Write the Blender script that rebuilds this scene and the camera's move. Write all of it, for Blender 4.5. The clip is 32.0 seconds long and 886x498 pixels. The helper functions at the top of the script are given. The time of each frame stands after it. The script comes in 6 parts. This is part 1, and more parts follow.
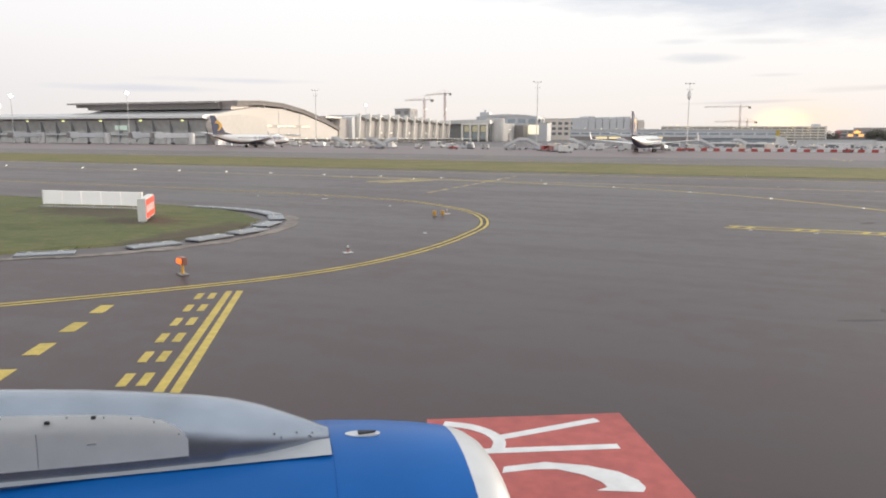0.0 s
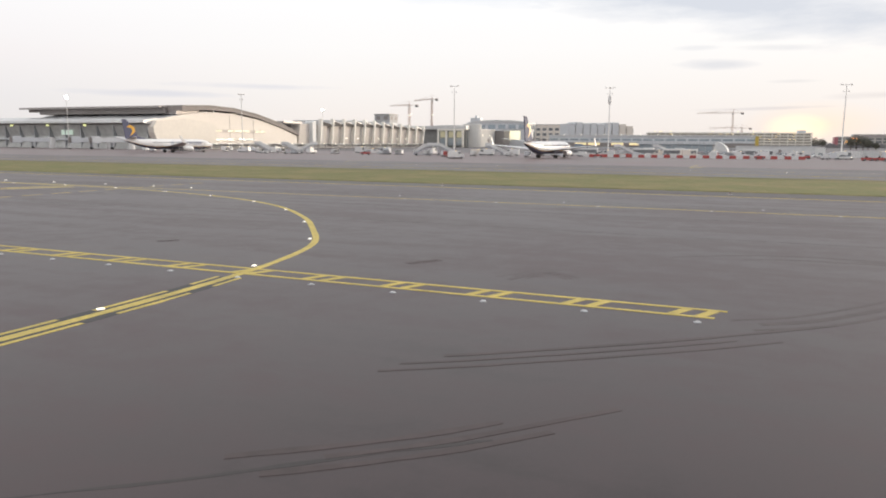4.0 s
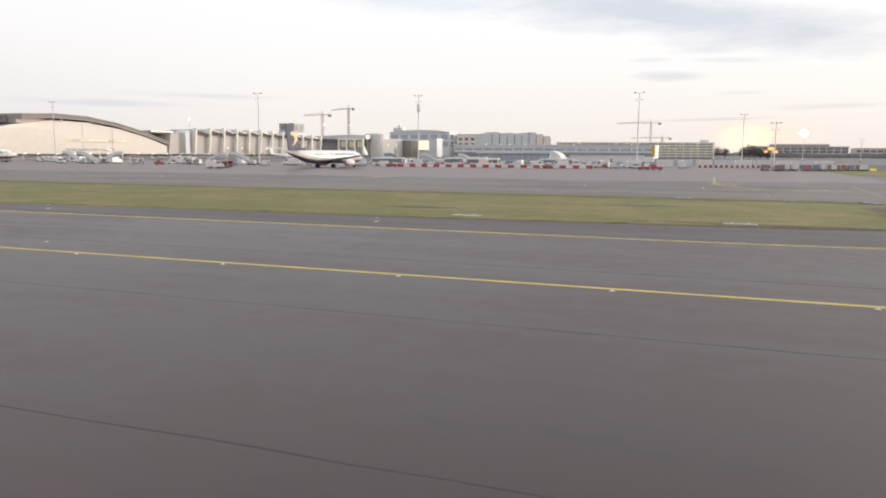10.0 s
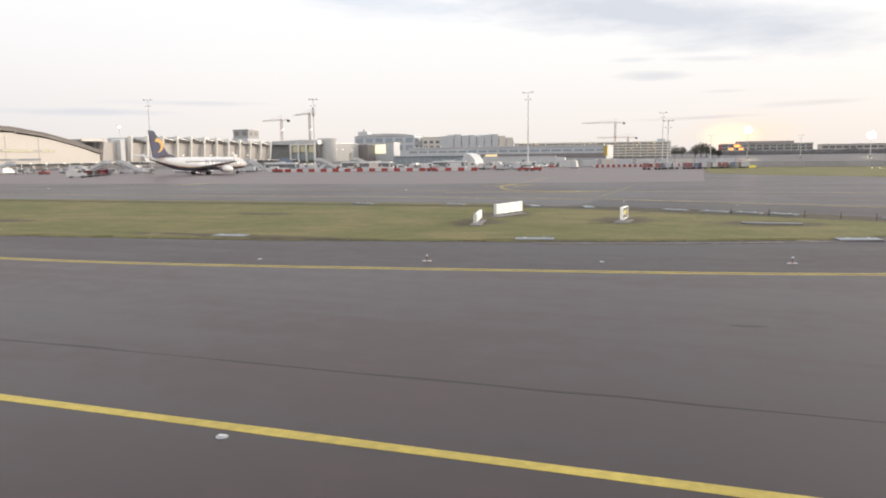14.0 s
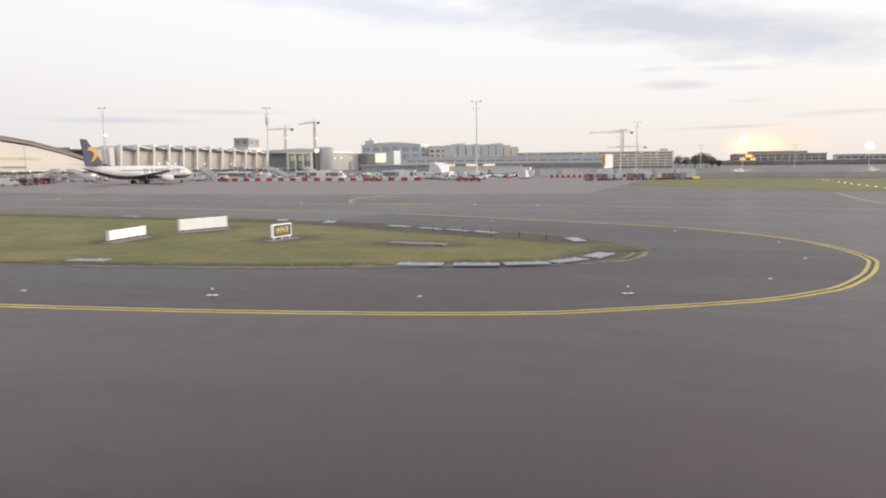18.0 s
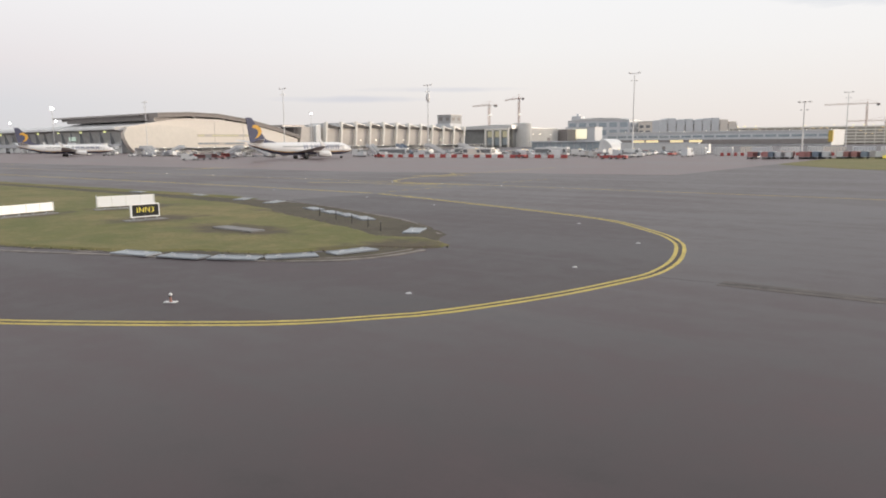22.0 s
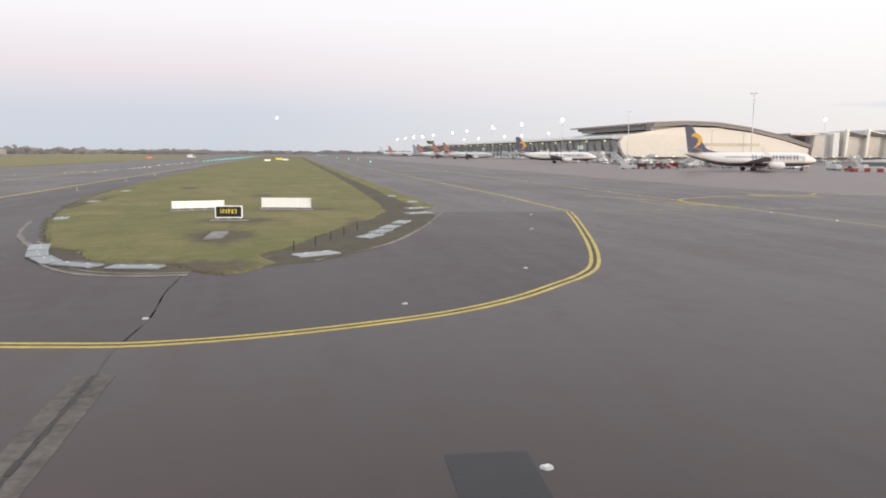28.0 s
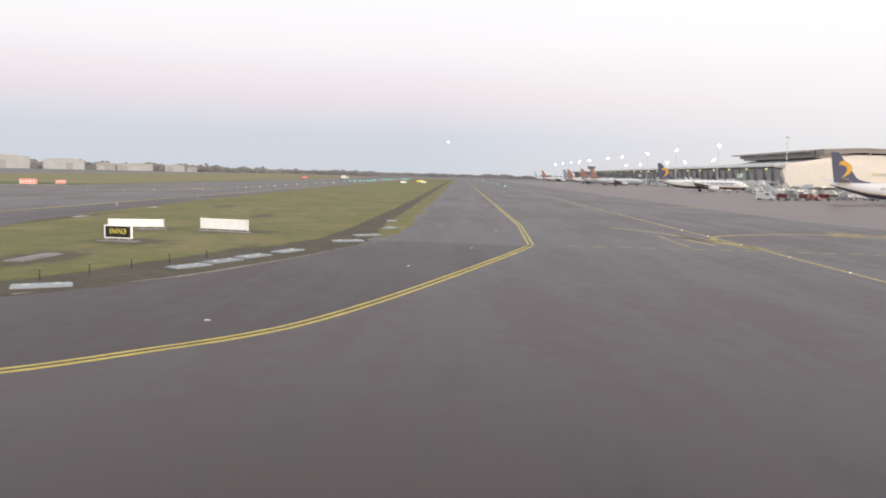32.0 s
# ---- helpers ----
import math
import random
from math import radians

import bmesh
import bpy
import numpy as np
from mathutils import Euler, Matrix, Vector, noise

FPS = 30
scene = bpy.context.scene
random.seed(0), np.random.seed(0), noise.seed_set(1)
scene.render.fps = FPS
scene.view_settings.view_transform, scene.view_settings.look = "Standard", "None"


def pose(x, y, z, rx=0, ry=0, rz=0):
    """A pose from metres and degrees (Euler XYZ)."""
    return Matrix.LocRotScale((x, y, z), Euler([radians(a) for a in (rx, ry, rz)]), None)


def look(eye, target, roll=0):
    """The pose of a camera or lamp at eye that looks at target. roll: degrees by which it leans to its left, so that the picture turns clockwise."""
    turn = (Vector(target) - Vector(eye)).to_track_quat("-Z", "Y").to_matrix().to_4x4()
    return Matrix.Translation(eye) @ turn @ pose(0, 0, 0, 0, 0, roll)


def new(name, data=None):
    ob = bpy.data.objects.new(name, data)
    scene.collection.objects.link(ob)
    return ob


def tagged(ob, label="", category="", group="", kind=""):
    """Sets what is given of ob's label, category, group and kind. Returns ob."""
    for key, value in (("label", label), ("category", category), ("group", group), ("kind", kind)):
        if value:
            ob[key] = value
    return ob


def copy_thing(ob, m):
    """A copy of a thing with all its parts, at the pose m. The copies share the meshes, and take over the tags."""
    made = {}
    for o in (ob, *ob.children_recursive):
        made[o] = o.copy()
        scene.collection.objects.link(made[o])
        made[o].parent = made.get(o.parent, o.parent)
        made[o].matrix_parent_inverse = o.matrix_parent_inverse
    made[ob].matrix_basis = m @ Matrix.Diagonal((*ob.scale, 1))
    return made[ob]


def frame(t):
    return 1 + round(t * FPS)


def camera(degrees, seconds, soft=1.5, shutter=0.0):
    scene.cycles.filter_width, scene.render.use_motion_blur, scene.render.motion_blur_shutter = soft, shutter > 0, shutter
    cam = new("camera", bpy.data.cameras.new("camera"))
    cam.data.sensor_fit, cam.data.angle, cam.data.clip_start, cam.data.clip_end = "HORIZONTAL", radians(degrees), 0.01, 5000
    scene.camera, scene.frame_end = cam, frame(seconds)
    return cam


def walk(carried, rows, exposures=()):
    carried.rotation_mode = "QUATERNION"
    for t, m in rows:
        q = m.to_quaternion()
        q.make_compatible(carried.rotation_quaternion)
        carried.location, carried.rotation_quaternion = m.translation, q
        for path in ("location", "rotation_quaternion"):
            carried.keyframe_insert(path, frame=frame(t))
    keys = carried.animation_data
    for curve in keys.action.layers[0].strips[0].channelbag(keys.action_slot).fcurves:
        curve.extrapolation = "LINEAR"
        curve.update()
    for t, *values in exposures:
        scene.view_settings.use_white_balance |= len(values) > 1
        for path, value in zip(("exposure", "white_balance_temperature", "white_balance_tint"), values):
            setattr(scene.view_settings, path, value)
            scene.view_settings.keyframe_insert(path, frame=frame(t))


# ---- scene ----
# The path of the camera: seconds, x, y, heading, tilt, lean; the eye stays 4.8 m over the ground.
EYE = 4.8
PATH = [
    (0, 0.00, 0.00, 22.42, -8.74, -0.25), (0.5, 4.12, 2.96, 22.67, -8.58, -0.56), (1, 8.20, 5.81, 22.92, -8.52, -0.11),
    (1.5, 12.24, 8.47, 23.08, -8.40, -0.40), (2, 16.33, 10.95, 23.26, -8.34, -0.59), (2.5, 20.43, 13.37, 23.32, -8.28, -0.39),
    (3, 24.53, 15.82, 23.39, -8.28, -0.41), (3.5, 28.66, 18.33, 23.52, -8.28, -0.40), (5.5, 45.07, 28.56, 22.91, -8.40, -0.14),
    (6, 49.25, 31.20, 22.13, -8.41, -0.24), (6.5, 53.39, 33.78, 21.27, -8.33, -0.37), (7, 57.46, 36.33, 20.50, -8.18, -0.40),
    (7.5, 61.62, 38.83, 19.98, -7.99, -0.32), (8, 65.80, 41.30, 19.63, -7.87, -0.66), (8.5, 69.86, 43.76, 19.50, -7.80, -0.51),
    (9, 73.91, 46.19, 19.56, -7.69, -0.70), (9.5, 77.96, 48.53, 19.89, -7.53, -0.68), (10, 81.97, 50.83, 20.28, -7.50, -0.34),
    (10.5, 85.98, 53.08, 20.55, -7.46, -0.08), (11, 89.94, 55.27, 20.68, -7.55, 0.23), (11.5, 93.77, 57.37, 20.45, -7.56, 0.57),
    (12, 97.47, 59.37, 19.95, -7.49, 0.44), (12.5, 101.09, 61.30, 19.71, -7.51, 0.94), (13, 104.58, 63.12, 19.57, -7.48, 0.41),
    (13.5, 107.93, 64.80, 19.39, -7.37, 0.72), (14, 111.09, 66.43, 19.20, -7.27, 0.71), (14.5, 114.12, 68.01, 19.12, -7.18, 0.49),
    (15, 116.94, 69.57, 19.02, -7.11, 0.67), (15.5, 119.62, 71.11, 19.25, -7.05, -0.73), (17.5, 130.21, 77.01, 20.35, -6.68, -0.09),
    (18, 132.78, 78.61, 20.91, -6.57, 0.51), (18.5, 135.23, 80.23, 22.02, -6.27, -0.08), (19, 137.62, 81.90, 24.17, -6.38, -0.07),
    (19.5, 139.78, 83.59, 26.22, -6.34, -0.00), (20, 141.97, 85.45, 28.68, -6.31, -0.07), (20.5, 144.10, 87.39, 31.72, -6.21, 0.86),
    (21, 146.10, 89.42, 34.02, -6.01, 1.02), (21.5, 148.02, 91.54, 36.00, -7.20, 0.30), (22, 149.77, 93.75, 37.83, -8.27, 0.47),
    (22.5, 151.39, 96.04, 40.22, -8.68, 0.35), (23, 152.87, 98.36, 43.26, -8.76, 0.40), (23.5, 154.26, 100.69, 46.42, -8.79, 0.25),
    (24, 155.49, 103.06, 49.42, -8.16, 0.73), (24.5, 156.50, 105.55, 52.66, -7.61, 1.20), (25, 157.32, 108.03, 56.65, -7.36, 0.82),
    (25.5, 157.98, 110.52, 60.52, -7.38, 0.42), (27.5, 158.88, 120.53, 74.75, -7.48, 0.09), (28, 158.74, 122.98, 78.22, -7.49, -0.22),
    (28.5, 158.48, 125.40, 81.75, -7.56, -0.32), (29, 158.05, 127.81, 85.23, -7.55, 0.12), (29.5, 157.45, 130.14, 88.62, -7.49, 0.52),
    (30, 156.69, 132.38, 90.98, -7.20, -0.80), (30.5, 155.79, 134.56, 88.95, -5.76, 0.11), (31, 154.79, 136.62, 87.05, -5.43, 0.34),
    (31.5, 153.71, 138.58, 88.08, -5.14, -0.79), (32, 152.57, 140.50, 91.20, -5.77, -1.34),]
cam = camera(62.4, 32.0, soft=1.9)
walk(cam, [(t, pose(x, y, EYE, 90 + tilt, lean, yaw)) for t, x, y, yaw, tilt, lean in PATH],
     exposures=[(0.0, 0.0), (17.0, 0.0), (19.0, -0.12), (22.0, -0.14), (24.5, 0.0), (32.0, 0.03)])

# ---- sky and sun ----
world = bpy.data.worlds.new("dusk_sky")
scene.world = world
world.use_nodes = True
wn, wl = world.node_tree.nodes, world.node_tree.links
wn.clear()
w_out = wn.new("ShaderNodeOutputWorld")
w_bg = wn.new("ShaderNodeBackground")
sky = wn.new("ShaderNodeTexSky")
sky.sky_type = "NISHITA"
sky.sun_disc = False
sky.sun_elevation = radians(5)
sky.sun_rotation = radians(37)
sky.dust_density = 3.0
w_co = wn.new("ShaderNodeTexCoord")
w_sep = wn.new("ShaderNodeSeparateXYZ")
wl.new(w_co.outputs["Generated"], w_sep.inputs[0])


def w_ramp(stops, src):
    r = wn.new("ShaderNodeValToRGB")
    while len(r.color_ramp.elements) < len(stops):
        r.color_ramp.elements.new(0.5)
    for e, (p, c) in zip(r.color_ramp.elements, stops):
        e.position, e.color = p, (*c, 1)
    wl.new(src, r.inputs[0])
    return r.outputs[0]


def w_mix(fac, a, b, kind="MIX"):
    m = wn.new("ShaderNodeMix")
    m.data_type, m.blend_type = "RGBA", kind
    for s, v in ((m.inputs[0], fac), (m.inputs[6], a), (m.inputs[7], b)):
        if isinstance(v, (int, float)):
            s.default_value = v
        elif isinstance(v, tuple):
            s.default_value = (*v, 1)
        else:
            wl.new(v, s)
    return m.outputs[2]


def w_math(op, a, b=0.0):
    m = wn.new("ShaderNodeMath")
    m.operation = op
    for s, v in zip(m.inputs, (a, b)):
        if isinstance(v, (int, float)):
            s.default_value = v
        else:
            wl.new(v, s)
    return m.outputs[0]


# cloud cover: bright high overcast, lilac and blue towards the horizon away from the sunset
z_up = w_math("MAXIMUM", w_sep.outputs[2], 0.0)
toward = w_math("MULTIPLY_ADD", w_sep.outputs[1], 0.5)
wn[-1].inputs[2].default_value = 0.5
east = w_ramp([(0.0, (0.50, 0.53, 0.58)), (0.05, (0.51, 0.54, 0.61)), (0.10, (0.66, 0.605, 0.64)),
               (0.17, (0.76, 0.735, 0.755)), (0.28, (0.80, 0.80, 0.81)), (1.0, (0.78, 0.80, 0.82))], z_up)
west = w_ramp([(0.0, (0.74, 0.68, 0.64)), (0.05, (0.765, 0.725, 0.70)), (0.12, (0.80, 0.785, 0.78)),
               (0.25, (0.83, 0.84, 0.86)), (1.0, (0.80, 0.82, 0.85))], z_up)
side = w_ramp([(0.47, (0, 0, 0)), (0.92, (1, 1, 1))], toward)
veil = w_mix(side, east, west)
w_noise = wn.new("ShaderNodeTexNoise")
w_noise.inputs["Scale"].default_value = 7.0
w_noise.inputs["Detail"].default_value = 6.0
w_noise.inputs["Roughness"].default_value = 0.6
w_map = wn.new("ShaderNodeMapping")
w_map.inputs["Scale"].default_value = (1.0, 1.0, 4.5)
wl.new(w_co.outputs["Generated"], w_map.inputs[0])
wl.new(w_map.outputs[0], w_noise.inputs["Vector"])
wisp = w_math("MULTIPLY", w_math("SUBTRACT", w_noise.outputs[0], 0.5), 2.6)


def spread(x0, z0, wide, high, tilt, ragged=0.6):
    """0 in the middle of a stretched patch of sky on the terminal's side, 1 at its rim."""
    dx = w_math("SUBTRACT", w_sep.outputs[0], x0)
    dz = w_math("SUBTRACT", w_math("SUBTRACT", w_sep.outputs[2], z0), w_math("MULTIPLY", dx, tilt))
    ex, ez = w_math("DIVIDE", dx, wide), w_math("DIVIDE", dz, high)
    d = w_math("SQRT", w_math("ADD", w_math("MULTIPLY", ex, ex), w_math("MULTIPLY", ez, ez)))
    behind = w_math("MULTIPLY", w_math("LESS_THAN", w_sep.outputs[1], 0.0), 9.0)
    return w_math("ADD", w_math("ADD", d, w_math("MULTIPLY", wisp, ragged)), behind)


glow_d = spread(0.055, 0.024, 0.085, 0.030, 0.0, 0.10)
glow = w_ramp([(0.0, (1, 1, 1)), (0.35, (0.55, 0.55, 0.55)), (1.0, (0, 0, 0))], glow_d)
tinted = w_mix(w_math("MULTIPLY", glow, 0.5), veil, (1.0, 0.72, 0.46))
core = w_ramp([(0.0, (1, 1, 1)), (1.0, (0, 0, 0))], spread(0.035, 0.020, 0.040, 0.020, 0.0, 0.05))
tinted = w_mix(w_math("MULTIPLY", core, 0.5), tinted, (1.7, 1.25, 0.75))
for x0, z0, wide, high, tilt, tone, amount in ((-0.06, 0.172, 0.36, 0.046, -0.16, (0.545, 0.575, 0.64), 0.92), (-0.42, 0.20, 0.20, 0.022, -0.10, (0.58, 0.63, 0.72), 0.6),
                                               (-0.06, 0.098, 0.055, 0.008, 0.0, (0.58, 0.59, 0.63), 0.7), (0.14, 0.058, 0.08, 0.005, 0.02, (0.60, 0.575, 0.58), 0.6),
                                               (-0.085, 0.119, 0.035, 0.004, 0.0, (0.62, 0.63, 0.66), 0.5), (0.01, 0.116, 0.06, 0.005, -0.03, (0.62, 0.625, 0.65), 0.55), (0.0, 0.044, 0.09, 0.0028, 0.02, (0.58, 0.55, 0.56), 0.6),
                                               (0.025, 0.076, 0.035, 0.0028, 0.0, (0.62, 0.61, 0.62), 0.5),
                                               (-0.02, 0.128, 0.06, 0.006, 0.0, (0.64, 0.65, 0.68), 0.5), (-0.70, 0.058, 0.09, 0.006, 0.0, (0.52, 0.54, 0.62), 0.5), (-0.60, 0.07, 0.10, 0.005, 0.0, (0.52, 0.54, 0.62), 0.4)):
    m = w_ramp([(0.25, (1, 1, 1)), (0.95, (0, 0, 0))], spread(x0, z0, wide, high, tilt))
    tinted = w_mix(w_math("MULTIPLY", m, amount), tinted, tone)
# one bright star low in the west
dot_y = w_math("SUBTRACT", w_sep.outputs[1], -0.0148)
dot_z = w_math("SUBTRACT", w_sep.outputs[2], 0.0447)
dot_d = w_math("SQRT", w_math("ADD", w_math("MULTIPLY", dot_y, dot_y), w_math("MULTIPLY", dot_z, dot_z)))
dot = w_math("MULTIPLY", w_math("LESS_THAN", dot_d, 0.0017), w_math("LESS_THAN", w_sep.outputs[0], 0.0))
tinted = w_mix(dot, tinted, (1.6, 1.6, 1.6))
cloudy = tinted
dim_sky = w_mix(1.0, sky.outputs[0], (0.08, 0.08, 0.08), "MULTIPLY")
wl.new(w_mix(0.93, dim_sky, cloudy), w_bg.inputs[0])
w_bg.inputs[1].default_value = 1.32
wl.new(w_bg.outputs[0], w_out.inputs[0])

sun = new("sun", bpy.data.lights.new("sun", "SUN"))
sun.data.energy, sun.data.angle, sun.data.color = 2.8, radians(16), (1.0, 0.86, 0.70)
sun.matrix_world = look((0, 0, 200), (-130, -170, 182))


# ---- materials ----
def mat(name, col, rough=0.6, metal=0.0, var=0.18, grain=6.0, coarse=0.35, bump=0.0, rand=0.0, glow=0.0, coat=0.0, spec=0.5):
    m = bpy.data.materials.new(name)
    m.use_nodes = True
    n, l = m.node_tree.nodes, m.node_tree.links
    b = n["Principled BSDF"]
    b.inputs["Roughness"].default_value = rough
    b.inputs["Metallic"].default_value = metal
    b.inputs["Coat Weight"].default_value = coat
    b.inputs["Specular IOR Level"].default_value = spec
    geo = n.new("ShaderNodeNewGeometry")
    vals = []
    for sc, det in ((grain, 4.0), (coarse, 3.0)):
        t = n.new("ShaderNodeTexNoise")
        t.inputs["Scale"].default_value, t.inputs["Detail"].default_value = sc, det
        l.new(geo.outputs["Position"], t.inputs["Vector"])
        vals.append(t.outputs[0])
    add = n.new("ShaderNodeMath")
    add.operation = "ADD"
    l.new(vals[0], add.inputs[0]), l.new(vals[1], add.inputs[1])
    mr = n.new("ShaderNodeMapRange")
    mr.inputs[1].default_value, mr.inputs[2].default_value = 0.6, 1.4
    mr.inputs[3].default_value, mr.inputs[4].default_value = 1 - var, 1 + var
    l.new(add.outputs[0], mr.inputs[0])
    val = mr.outputs[0]
    if rand:
        info = n.new("ShaderNodeObjectInfo")
        rr = n.new("ShaderNodeMapRange")
        rr.inputs[3].default_value, rr.inputs[4].default_value = 1 - rand, 1 + rand
        l.new(info.outputs["Random"], rr.inputs[0])
        mm = n.new("ShaderNodeMath")
        mm.operation = "MULTIPLY"
        l.new(val, mm.inputs[0]), l.new(rr.outputs[0], mm.inputs[1])
        val = mm.outputs[0]
    sc = n.new("ShaderNodeVectorMath")
    sc.operation = "SCALE"
    sc.inputs[0].default_value = col
    l.new(val, sc.inputs["Scale"])
    l.new(sc.outputs[0], b.inputs["Base Color"])
    if glow:
        b.inputs["Emission Color"].default_value = (*col, 1)
        b.inputs["Emission Strength"].default_value = glow
    if bump:
        bp = n.new("ShaderNodeBump")
        bp.inputs["Strength"].default_value, bp.inputs["Distance"].default_value = bump, 0.05
        l.new(vals[0], bp.inputs["Height"])
        l.new(bp.outputs[0], b.inputs["Normal"])
    return m


def layered(name, tones, scales, rough, bump, stretch=(1, 1, 1), spec=0.5):
    """A ground surface whose tone wanders between the tones at several scales."""
    m = bpy.data.materials.new(name)
    m.use_nodes = True
    n, l = m.node_tree.nodes, m.node_tree.links
    b = n["Principled BSDF"]
    b.inputs["Roughness"].default_value = rough
    b.inputs["Specular IOR Level"].default_value = spec
    geo = n.new("ShaderNodeNewGeometry")
    mp = n.new("ShaderNodeMapping")
    mp.inputs["Scale"].default_value = stretch
    l.new(geo.outputs["Position"], mp.inputs[0])
    prev = None
    fine = None
    for i, (sc, w, lo, hi) in enumerate(scales):
        t = n.new("ShaderNodeTexNoise")
        t.inputs["Scale"].default_value, t.inputs["Detail"].default_value = sc, 5.0
        l.new((geo.outputs["Position"] if i % 2 == 0 else mp.outputs[0]), t.inputs["Vector"])
        r = n.new("ShaderNodeMapRange")
        r.inputs[1].default_value, r.inputs[2].default_value = lo, hi
        r.inputs[3].default_value, r.inputs[4].default_value = 0.0, w
        l.new(t.outputs[0], r.inputs[0])
        mx = n.new("ShaderNodeMix")
        mx.data_type = "RGBA"
        l.new(r.outputs[0], mx.inputs[0])
        if prev is None:
            mx.inputs[6].default_value = (*tones[0], 1)
        else:
            l.new(prev, mx.inputs[6])
        mx.inputs[7].default_value = (*tones[i + 1], 1)
        prev = mx.outputs[2]
        fine = t.outputs[0]
    l.new(prev, b.inputs["Base Color"])
    bp = n.new("ShaderNodeBump")
    bp.inputs["Strength"].default_value, bp.inputs["Distance"].default_value = bump, 0.03
    l.new(fine, bp.inputs["Height"])
    l.new(bp.outputs[0], b.inputs["Normal"])
    return m


def asphalt(name, tone, rough, spec):
    """Old asphalt: broad worn zones, rubber smears along the taxiway, mottling and a fine stony grain."""
    m = bpy.data.materials.new(name)
    m.use_nodes = True
    n, l = m.node_tree.nodes, m.node_tree.links
    b = n["Principled BSDF"]
    b.inputs["Specular IOR Level"].default_value = spec
    geo = n.new("ShaderNodeNewGeometry")
    total = None
    grit = None
    for scale, stretch, turn, detail, lo, hi, dark, light in (
            (0.045, (1, 1, 1), 0, 4, 0.36, 0.64, 0.76, 1.20), (0.30, (0.16, 1, 1), 8, 6, 0.42, 0.66, 1.12, 0.68), (0.55, (0.07, 1, 1), -33, 5, 0.52, 0.68, 1.0, 0.72),
            (0.9, (1, 1, 1), 0, 6, 0.36, 0.66, 0.80, 1.19), (9.0, (1, 1, 1), 0, 4, 0.30, 0.70, 0.90, 1.10), (55.0, (1, 1, 1), 0, 2, 0.25, 0.75, 0.80, 1.22)):
        mp = n.new("ShaderNodeMapping")
        mp.inputs["Scale"].default_value = stretch
        mp.inputs["Rotation"].default_value = (0, 0, radians(turn))
        l.new(geo.outputs["Position"], mp.inputs[0])
        t = n.new("ShaderNodeTexNoise")
        t.inputs["Scale"].default_value, t.inputs["Detail"].default_value, t.inputs["Roughness"].default_value = scale, detail, 0.6
        l.new(mp.outputs[0], t.inputs["Vector"])
        r = n.new("ShaderNodeMapRange")
        for k, v in enumerate((lo, hi, dark, light)):
            r.inputs[k + 1].default_value = v
        l.new(t.outputs[0], r.inputs[0])
        grit = t.outputs[0]
        if total is None:
            total = r.outputs[0]
        else:
            mm = n.new("ShaderNodeMath")
            mm.operation = "MULTIPLY"
            l.new(total, mm.inputs[0]), l.new(r.outputs[0], mm.inputs[1])
            total = mm.outputs[0]
    sc = n.new("ShaderNodeVectorMath")
    sc.operation = "SCALE"
    sc.inputs[0].default_value = tone
    l.new(total, sc.inputs["Scale"])
    l.new(sc.outputs[0], b.inputs["Base Color"])
    rr = n.new("ShaderNodeMapRange")
    rr.inputs[1].default_value, rr.inputs[2].default_value, rr.inputs[3].default_value, rr.inputs[4].default_value = 0.7, 1.3, rough - 0.05, rough + 0.06
    l.new(total, rr.inputs[0])
    l.new(rr.outputs[0], b.inputs["Roughness"])
    bp = n.new("ShaderNodeBump")
    bp.inputs["Strength"].default_value, bp.inputs["Distance"].default_value = 0.25, 0.004
    l.new(grit, bp.inputs["Height"])
    l.new(bp.outputs[0], b.inputs["Normal"])
    b.inputs["Specular Tint"].default_value = (1.0, 0.838, 0.828, 1)
    return m


ASPHALT = asphalt("asphalt", (0.0525, 0.0370, 0.0390), 0.46, 0.355)
SHOULDER = asphalt("shoulder_asphalt", (0.0465, 0.0340, 0.0360), 0.50, 0.29)
APRON = asphalt("apron_concrete", (0.150, 0.106, 0.104), 0.46, 0.36)
GRASS = layered("grass", [(0.160, 0.152, 0.046), (0.255, 0.198, 0.086), (0.112, 0.124, 0.034), (0.270, 0.205, 0.096), (0.104, 0.110, 0.032)],
                [(0.11, 0.8, 0.42, 0.60), (0.45, 0.6, 0.44, 0.64), (0.8, 0.45, 0.47, 0.66), (7.0, 0.55, 0.38, 0.68)], 0.95, 0.9, (0.6, 1, 1))
GRASS_BLADE = mat("grass_blade", (0.19, 0.195, 0.06), 0.85, var=0.45, grain=2.0, coarse=0.4)
GRASS_DRY = mat("dry_grass_blade", (0.29, 0.235, 0.11), 0.9, var=0.35, grain=2.0, coarse=0.4)


